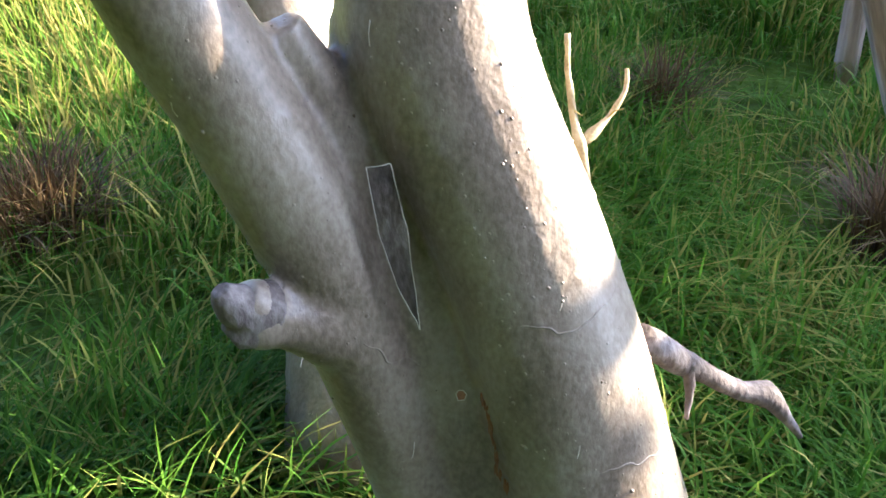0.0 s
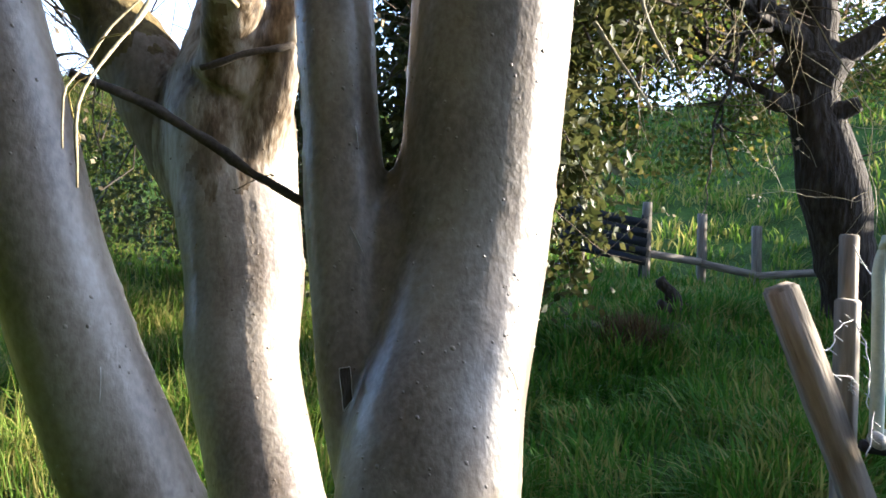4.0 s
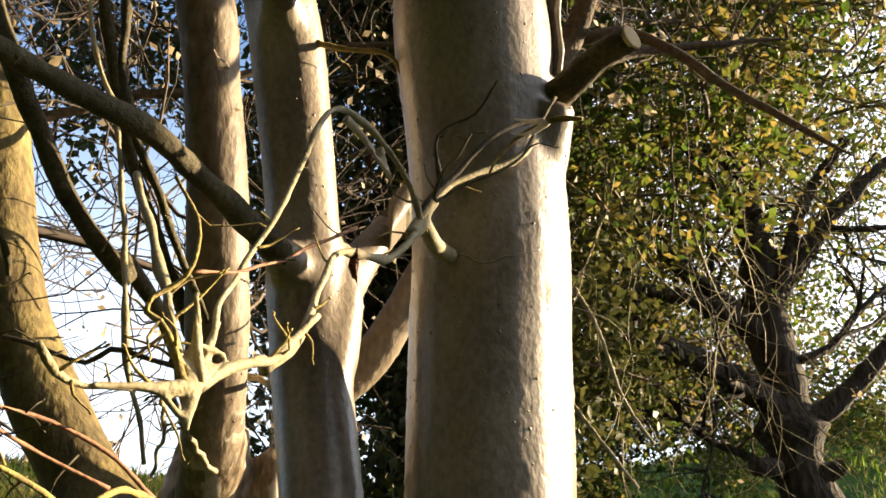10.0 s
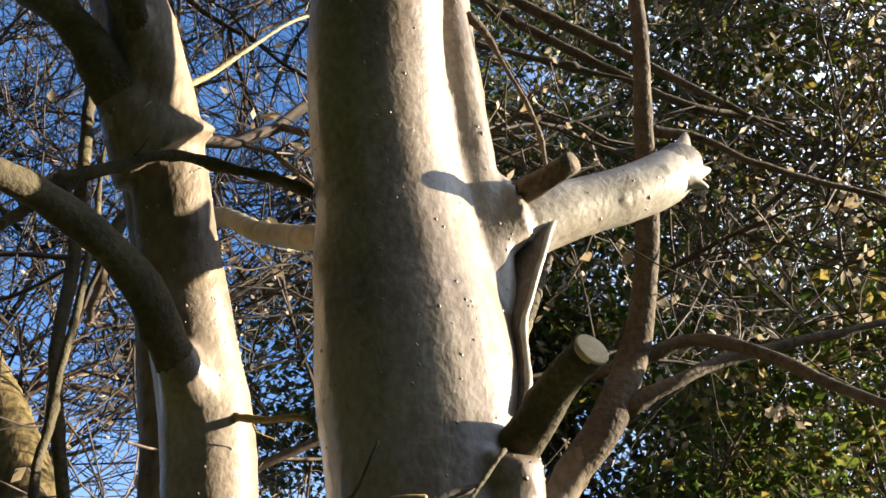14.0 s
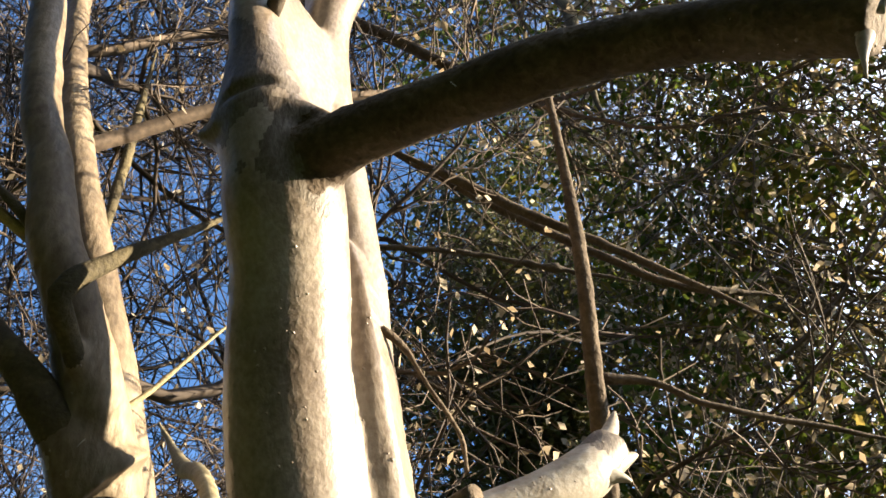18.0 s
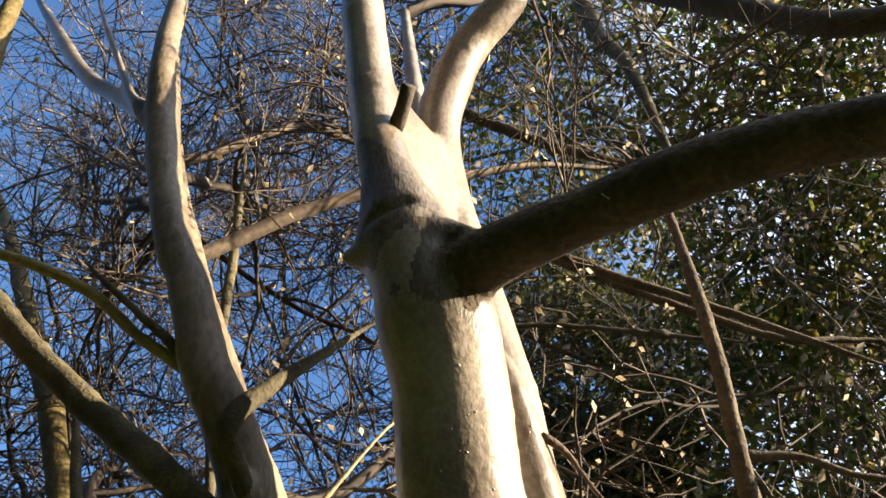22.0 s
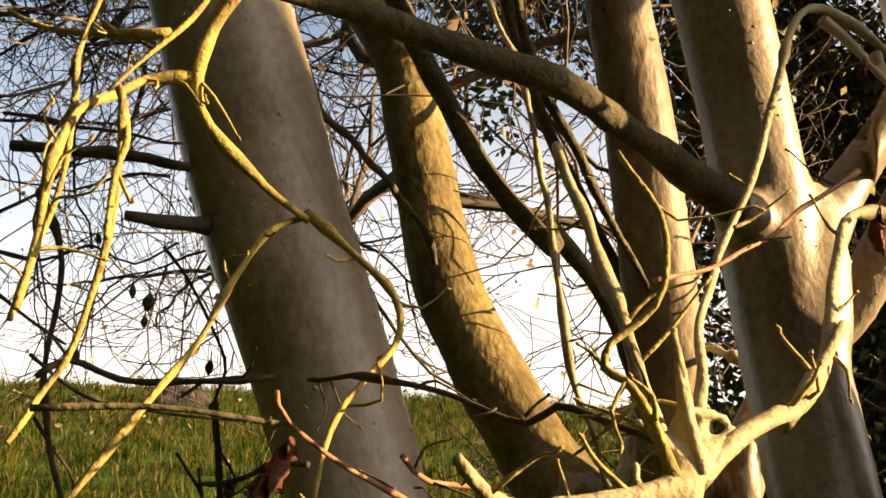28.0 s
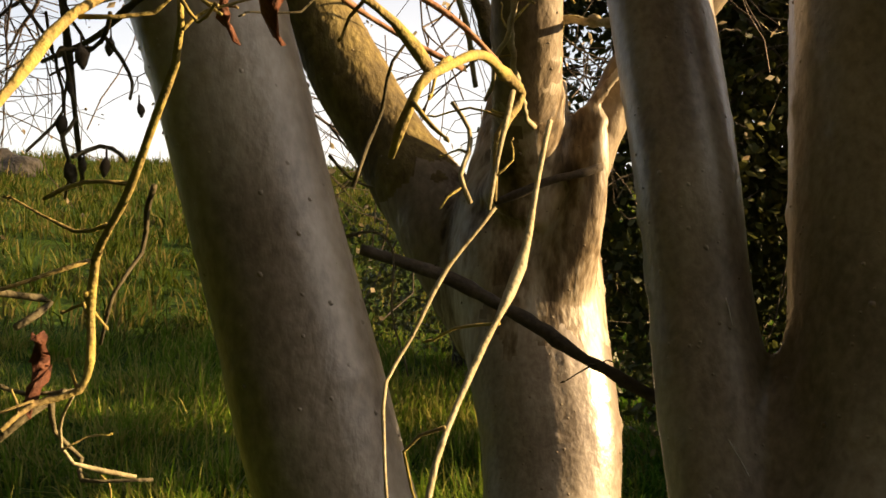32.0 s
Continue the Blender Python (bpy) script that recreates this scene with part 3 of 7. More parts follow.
def rooted(pts, stem, reach=0.175):
    """A branch that starts beside a stem is led back into its heart, a little lower."""
    x, y, z, r = pts[0]
    sx, sy, sz, sr = at_height(stem, z)
    if math.hypot(x - sx, y - sy) > reach:
        return pts
    rest = [p for p in pts if math.hypot(p[0] - sx, p[1] - sy) > sr + 0.085] or pts[-1:]
    far = math.hypot(rest[0][0] - sx, rest[0][1] - sy)
    slope = (rest[1][2] - rest[0][2]) / (math.hypot(rest[1][0] - rest[0][0], rest[1][1] - rest[0][1]) + 0.02) if len(rest) > 1 else 0
    low = max(z - 0.1, min(z + 0.03, rest[0][2] - slope * far))
    return [(*at_height(stem, low)[:3], r), ((sx + rest[0][0]) / 2, (sy + rest[0][1]) / 2, (low + rest[0][2]) / 2, (r + rest[0][3]) / 2), *rest]


TWIGS = [
    ("branch", [(-0.210, 1.397, 2.090, 0.0264), (-0.205, 1.355, 2.08, 0.024), (-0.240, 1.300, 2.112, 0.0165), (-0.318, 1.200, 2.174, 0.0151), (-0.363, 1.080, 2.193, 0.0140), (-0.424, 1.000, 2.207, 0.0128), (-0.512, 0.900, 2.227, 0.0117), (-0.532, 0.820, 2.214, 0.0103)], OLIVE, "dark mossy bough"),
    ("branch", [(-0.239, 1.375, 2.545, 0.0308), (-0.235, 1.350, 2.53, 0.028), (-0.228, 1.300, 2.563, 0.0235), (-0.273, 1.200, 2.611, 0.0218), (-0.341, 1.100, 2.657, 0.0192), (-0.385, 1.000, 2.644, 0.0182), (-0.532, 0.900, 2.728, 0.0202)], OLIVE, "dark mossy bough"),
    # Outer half of the bough above; sunlight is put into its paler colour.
    ("branch", [(-0.532, 0.900, 2.728, 0.0202), (-0.668, 0.820, 2.800, 0.0223), (-0.831, 0.750, 2.885, 0.0250), (-1.05, 0.66, 2.99, 0.025), (-1.4, 0.52, 3.15, 0.018)], LICHEN, "lichened bough, paler colour standing in for sunlight along its top"),
    ("branch", [(-0.300, 1.206, 2.911, 0.0484), (-0.300, 1.205, 2.91, 0.044), (-0.335, 1.160, 2.974, 0.0353), (-0.415, 1.120, 3.044, 0.0274), (-0.568, 1.100, 3.207, 0.0275), (-0.757, 1.080, 3.409, 0.0289), (-1.007, 1.060, 3.705, 0.0317), (-1.232, 1.050, 4.003, 0.0342), (-1.5, 1.03, 4.34, 0.033), (-1.9, 1.0, 4.8, 0.02)], OLIVE, "mossy bough"),
    ("branch", [(-0.083, 1.270, 2.756, 0.0104), (-0.160, 1.250, 2.791, 0.0090), (-0.254, 1.200, 2.799, 0.0090), (-0.331, 1.150, 2.742, 0.0111), (-0.419, 1.150, 2.692, 0.0103), (-0.505, 1.150, 2.624, 0.0094), (-0.60, 1.15, 2.54, 0.002)], OLIVE, ""),
    ("branch", [(-0.03, 1.34, 2.75, 0.024), (-0.10, 1.385, 2.775, 0.0195), (-0.312, 1.600, 3.013, 0.0193), (-0.498, 1.800, 3.264, 0.0212), (-0.655, 1.950, 3.417, 0.0213), (-0.80, 2.09, 3.60, 0.012), (-0.95, 2.2, 3.8, 0.003)], PALE, ""),
    ("branch", [(-0.418, 1.078, 3.234, 0.0123), (-0.427, 1.100, 3.268, 0.0112), (-0.548, 1.050, 3.403, 0.0108), (-0.674, 1.000, 3.547, 0.0115), (-0.906, 0.950, 3.722, 0.0125), (-1.404, 0.900, 4.055, 0.0161)], LICHEN, "yellow lichened branch"),
    ("stub", [(-0.644, 0.930, 2.051, 0.0113), (-0.659, 0.880, 2.043, 0.0088), (-0.677, 0.840, 2.042, 0.0052)], DARKTWIG, "short dark broken stub"),
    ("twig", [(-0.221, 1.376, 1.493, 0.0090), (-0.219, 1.360, 1.497, 0.0082), (-0.313, 1.360, 1.554, 0.0083), (-0.390, 1.330, 1.608, 0.0090), (-0.455, 1.300, 1.640, 0.0088), (-0.520, 1.260, 1.664, 0.0077)], DARKTWIG, "thin dark twig"),
    ("stub", [(0.045, 0.960, 3.578, 0.0153), (0.102, 0.900, 3.600, 0.0131)], DARKTWIG, ""),
    ("stub", [(0.145, 1.340, 2.368, 0.026), (0.208, 1.270, 2.402, 0.0205), (0.251, 1.220, 2.414, 0.0195)], OLIVE, "sawn-off branch stub"),
    ("stub", [(0.177, 1.360, 2.763, 0.0186), (0.264, 1.300, 2.752, 0.0139)], BROWNBARK, "short broken stub"),
    ("branch", [(0.280, 2.000, 2.774, 0.0210), (0.389, 2.000, 2.817, 0.0132), (0.506, 2.050, 2.880, 0.0121), (0.737, 2.100, 2.932, 0.0090), (0.922, 2.140, 2.974, 0.0018)], BROWNBARK, ""),
    ("branch", [(0.355, 2.000, 2.885, 0.0163), (0.432, 2.000, 2.902, 0.0130), (0.523, 1.950, 2.831, 0.0123), (0.654, 1.900, 2.689, 0.0095), (0.764, 1.850, 2.579, 0.0079), (0.852, 1.810, 2.491, 0.0018)], BROWNBARK, ""),
    ("twig", [(0.219, 1.300, 0.744, 0.0103), (0.209, 1.320, 0.783, 0.0095), (0.198, 1.350, 0.827, 0.0080), (0.188, 1.380, 0.936, 0.0050)], PALE, "pale forked twig"),
    ("twig", [(0.212, 1.320, 0.778, 0.0080), (0.260, 1.350, 0.813, 0.0058), (0.285, 1.370, 0.847, 0.0051), (0.287, 1.380, 0.879, 0.0043)], PALE, ""),
    ("branch", [(0.286, 1.100, 0.563, 0.0252), (0.367, 1.150, 0.480, 0.0223), (0.440, 1.180, 0.420, 0.0165), (0.500, 1.205, 0.372, 0.0175), (0.545, 1.220, 0.352, 0.0225), (0.585, 1.222, 0.310, 0.0130), (0.630, 1.222, 0.250, 0.0050)], DEADWOOD, "gnarled grey dead limb over the grass"),
    ("twig", [(0.375, 1.150, 0.478, 0.0120), (0.392, 1.140, 0.425, 0.0090), (0.385, 1.120, 0.385, 0.0040)], DEADWOOD, "short dead spur"),
    ("branch", [(-0.532, 0.820, 2.214, 0.0093), (-0.533, 0.800, 2.207, 0.0083), (-0.564, 0.800, 2.169, 0.0074), (-0.569, 0.790, 2.126, 0.0067), (-0.561, 0.800, 2.088, 0.0044), (-0.540, 0.840, 2.049, 0.0041), (-0.524, 0.880, 2.031, 0.0043)], LICHEN, "yellow lichened branch"),
    ("branch", [(-0.569, 0.790, 2.126, 0.0051), (-0.600, 0.770, 2.121, 0.0044), (-0.596, 0.740, 2.098, 0.0045), (-0.587, 0.700, 2.064, 0.0042), (-0.564, 0.660, 1.994, 0.0035), (-0.554, 0.640, 1.921, 0.0032)], LICHEN, "yellow lichened branch"),
    ("branch", [(-0.531, 0.800, 2.212, 0.0040), (-0.534, 0.820, 2.286, 0.0034), (-0.540, 0.860, 2.343, 0.0039), (-0.524, 0.950, 2.420, 0.0062), (-0.492, 1.100, 2.521, 0.0072), (-0.448, 1.110, 2.534, 0.0064)], OLIVE, ""),
    ("twig", [(-0.537, 0.800, 2.252, 0.0030), (-0.563, 0.780, 2.263, 0.0029), (-0.600, 0.760, 2.273, 0.0030), (-0.612, 0.740, 2.195, 0.0024), (-0.622, 0.720, 2.107, 0.0023)], LICHEN, ""),
    ("twig", [(-0.535, 0.800, 2.228, 0.0022), (-0.551, 0.760, 2.157, 0.0019), (-0.585, 0.720, 2.089, 0.0017)], LICHEN, ""),
    ("twig", [(-0.526, 0.880, 2.037, 0.0046), (-0.479, 0.880, 1.995, 0.0037), (-0.448, 0.883, 1.961, 0.0037), (-0.437, 0.860, 1.922, 0.0031), (-0.438, 0.800, 1.876, 0.0026), (-0.428, 0.760, 1.838, 0.0023), (-0.407, 0.720, 1.793, 0.0019)], LICHEN, ""),
    ("twig", [(-0.526, 0.880, 2.035, 0.0039), (-0.542, 0.850, 2.013, 0.0034), (-0.549, 0.820, 1.971, 0.0029), (-0.548, 0.780, 1.918, 0.0027), (-0.552, 0.740, 1.872, 0.0025), (-0.575, 0.700, 1.806, 0.0027), (-0.594, 0.680, 1.791, 0.0027)], LICHEN, ""),
    ("twig", [(-0.392, 0.48, 1.628, 0.0017), (-0.378, 0.515, 1.672, 0.0017), (-0.368, 0.550, 1.710, 0.0017), (-0.366, 0.580, 1.741, 0.0020), (-0.349, 0.600, 1.761, 0.0020), (-0.334, 0.620, 1.775, 0.0021), (-0.320, 0.638, 1.780, 0.0023), (-0.306, 0.660, 1.774, 0.0022), (-0.290, 0.690, 1.761, 0.0023), (-0.283, 0.712, 1.744, 0.0026)], LICHEN, ""),
    ("twig", [(-0.304, 0.720, 1.706, 0.0024), (-0.291, 0.712, 1.729, 0.0028), (-0.285, 0.720, 1.744, 0.0029), (-0.280, 0.780, 1.764, 0.0034), (-0.276, 0.840, 1.769, 0.0035), (-0.273, 0.889, 1.761, 0.0041), (-0.282, 0.860, 1.731, 0.0030), (-0.283, 0.840, 1.691, 0.0024)], LICHEN, ""),
    ("twig", [(-0.421, 0.700, 1.874, 0.0016), (-0.411, 0.700, 1.857, 0.0017), (-0.379, 0.760, 1.825, 0.0018), (-0.351, 0.820, 1.798, 0.0020), (-0.305, 0.860, 1.773, 0.0023)], RED, "thin red-brown twig"),
    ("twig", [(-0.369, 0.750, 1.842, 0.0018), (-0.367, 0.780, 1.828, 0.0019), (-0.343, 0.820, 1.821, 0.0023), (-0.300, 0.860, 1.796, 0.0026), (-0.275, 0.889, 1.767, 0.0030)], RED, ""),
    ("branch", [(-0.271, 0.600, 1.835, 0.0022), (-0.265, 0.620, 1.823, 0.0026), (-0.253, 0.640, 1.819, 0.0025), (-0.229, 0.660, 1.822, 0.0028), (-0.214, 0.680, 1.822, 0.0035), (-0.204, 0.700, 1.827, 0.0053)], PALE, "silk-wrapped branch"),
    ("branch", [(-0.204, 0.700, 1.827, 0.0053), (-0.192, 0.730, 1.846, 0.0057), (-0.174, 0.770, 1.860, 0.0046), (-0.163, 0.790, 1.868, 0.0048), (-0.148, 0.830, 1.896, 0.0045), (-0.140, 0.860, 1.915, 0.0043)], PALE, "silk-wrapped branch"),
    ("branch", [(-0.174, 0.790, 1.857, 0.0054), (-0.154, 0.830, 1.888, 0.0049), (-0.142, 0.900, 1.959, 0.0041), (-0.130, 0.950, 2.005, 0.0043), (-0.088, 1.050, 2.031, 0.0053), (-0.058, 1.150, 2.093, 0.0059), (-0.043, 1.180, 2.120, 0.0080)], PALE, ""),
    ("stub", [(-0.047, 1.190, 2.120, 0.0088), (-0.026, 1.250, 2.110, 0.0092), (-0.007, 1.300, 2.113, 0.0095)], PALE, ""),
    ("twig", [(-0.210, 0.860, 1.956, 0.0034), (-0.189, 0.900, 2.018, 0.0034), (-0.174, 0.950, 2.090, 0.0037), (-0.157, 1.000, 2.176, 0.0039), (-0.134, 1.040, 2.206, 0.0042), (-0.095, 1.090, 2.186, 0.0043), (-0.062, 1.130, 2.150, 0.0048), (-0.047, 1.180, 2.120, 0.0055)], PALE, "arching pale twig"),
    ("twig", [(-0.047, 1.180, 2.120, 0.0061), (-0.020, 1.210, 2.174, 0.0057), (0.029, 1.240, 2.210, 0.0058), (0.080, 1.270, 2.244, 0.0074), (0.147, 1.320, 2.324, 0.0093)], PALE, ""),
    ("twig", [(-0.051, 1.180, 2.132, 0.0052), (-0.005, 1.200, 2.194, 0.0050), (0.059, 1.220, 2.264, 0.0047), (0.121, 1.260, 2.302, 0.0057)], DARKTWIG, ""),
    ("twig", [(-0.024, 1.200, 2.173, 0.0031), (-0.023, 1.180, 2.239, 0.0027), (0.024, 1.170, 2.268, 0.0023), (0.053, 1.150, 2.307, 0.0023)], DARKTWIG, ""),
    ("twig", [(-0.236, 0.800, 1.938, 0.0017), (-0.195, 0.900, 1.976, 0.0020), (-0.152, 1.000, 2.032, 0.0022), (-0.121, 1.050, 2.065, 0.0020)], RED, ""),
    ("twig", [(-0.297, 1.000, 1.871, 0.0034), (-0.359, 1.300, 1.885, 0.0045), (-0.407, 1.600, 1.878, 0.0051), (-0.430, 1.850, 1.867, 0.0054)], PALE, ""),
    ("stub", [(0.131, 1.000, 2.177, 0.0030), (0.105, 1.012, 2.183, 0.0048), (0.087, 1.020, 2.180, 0.0044), (0.060, 1.040, 2.172, 0.0030), (0.046, 1.12, 2.180, 0.0024), (0.04, 1.19, 2.195, 0.0022)], LICHEN, "broken lichened stub"),
    ("twig", [(0.013, 0.850, 2.089, 0.0012), (0.002, 0.920, 2.122, 0.0015), (-0.005, 1.000, 2.135, 0.0019), (-0.024, 1.100, 2.151, 0.0027), (-0.028, 1.170, 2.148, 0.0034), (0.010, 1.180, 2.175, 0.0028), (0.078, 1.200, 2.212, 0.0026), (0.112, 1.240, 2.274, 0.0028), (0.148, 1.280, 2.349, 0.0028)], OLIVE, ""),
    ("twig", [(-0.237, 0.750, 1.723, 0.0017), (-0.240, 0.700, 1.655, 0.0016), (-0.251, 0.660, 1.616, 0.0016), (-0.259, 0.620, 1.577, 0.0014), (-0.253, 0.600, 1.523, 0.0011)], PALE, "dangling silk-coated twig"),
    ("branch", [(-0.614, 1.020, 2.197, 0.0048), (-0.639, 1.200, 2.190, 0.0056), (-0.668, 1.400, 2.156, 0.0064), (-0.681, 1.450, 2.133, 0.0051)], OLIVE, ""),
    ("branch", [(-0.50, 1.15, 2.80, 0.0012), (-0.471, 1.120, 2.559, 0.0034), (-0.466, 1.100, 2.371, 0.0035), (-0.418, 1.100, 2.221, 0.0036), (-0.399, 1.100, 2.110, 0.0038), (-0.395, 1.100, 2.096, 0.0040), (-0.386, 1.100, 1.995, 0.0035), (-0.378, 1.120, 1.916, 0.0035), (-0.376, 1.200, 1.824, 0.0034)], PALE, "upright pale shoot"),
    ("branch", [(-0.62, 1.5, 3.35, 0.0015), (-0.574, 1.500, 2.904, 0.0082), (-0.566, 1.500, 2.611, 0.0089), (-0.545, 1.500, 2.437, 0.0098), (-0.490, 1.550, 2.297, 0.0096), (-0.485, 1.600, 2.263, 0.0084), (-0.428, 1.700, 2.118, 0.0066)], OLIVE, "upright pale shoot"),
    ("branch", [(-1.12, 1.40, 3.90, 0.004), (-1.00, 1.45, 3.40, 0.015), (-0.915, 1.500, 3.022, 0.0187), (-0.881, 1.600, 2.788, 0.0217), (-0.787, 1.650, 2.540, 0.0196), (-0.703, 1.700, 2.358, 0.0179), (-0.603, 1.750, 2.216, 0.0174), (-0.624, 1.800, 2.270, 0.0171), (-0.553, 1.900, 2.148, 0.0154), (-0.48, 1.95, 1.92, 0.02)], OLIVE, ""),
    ("twig", [(0.148, 1.250, 3.042, 0.0073), (0.178, 1.300, 3.013, 0.0047), (0.204, 1.340, 2.958, 0.0043), (0.223, 1.400, 2.922, 0.0044), (0.227, 1.420, 2.866, 0.0043)], BROWNBARK, ""),
]
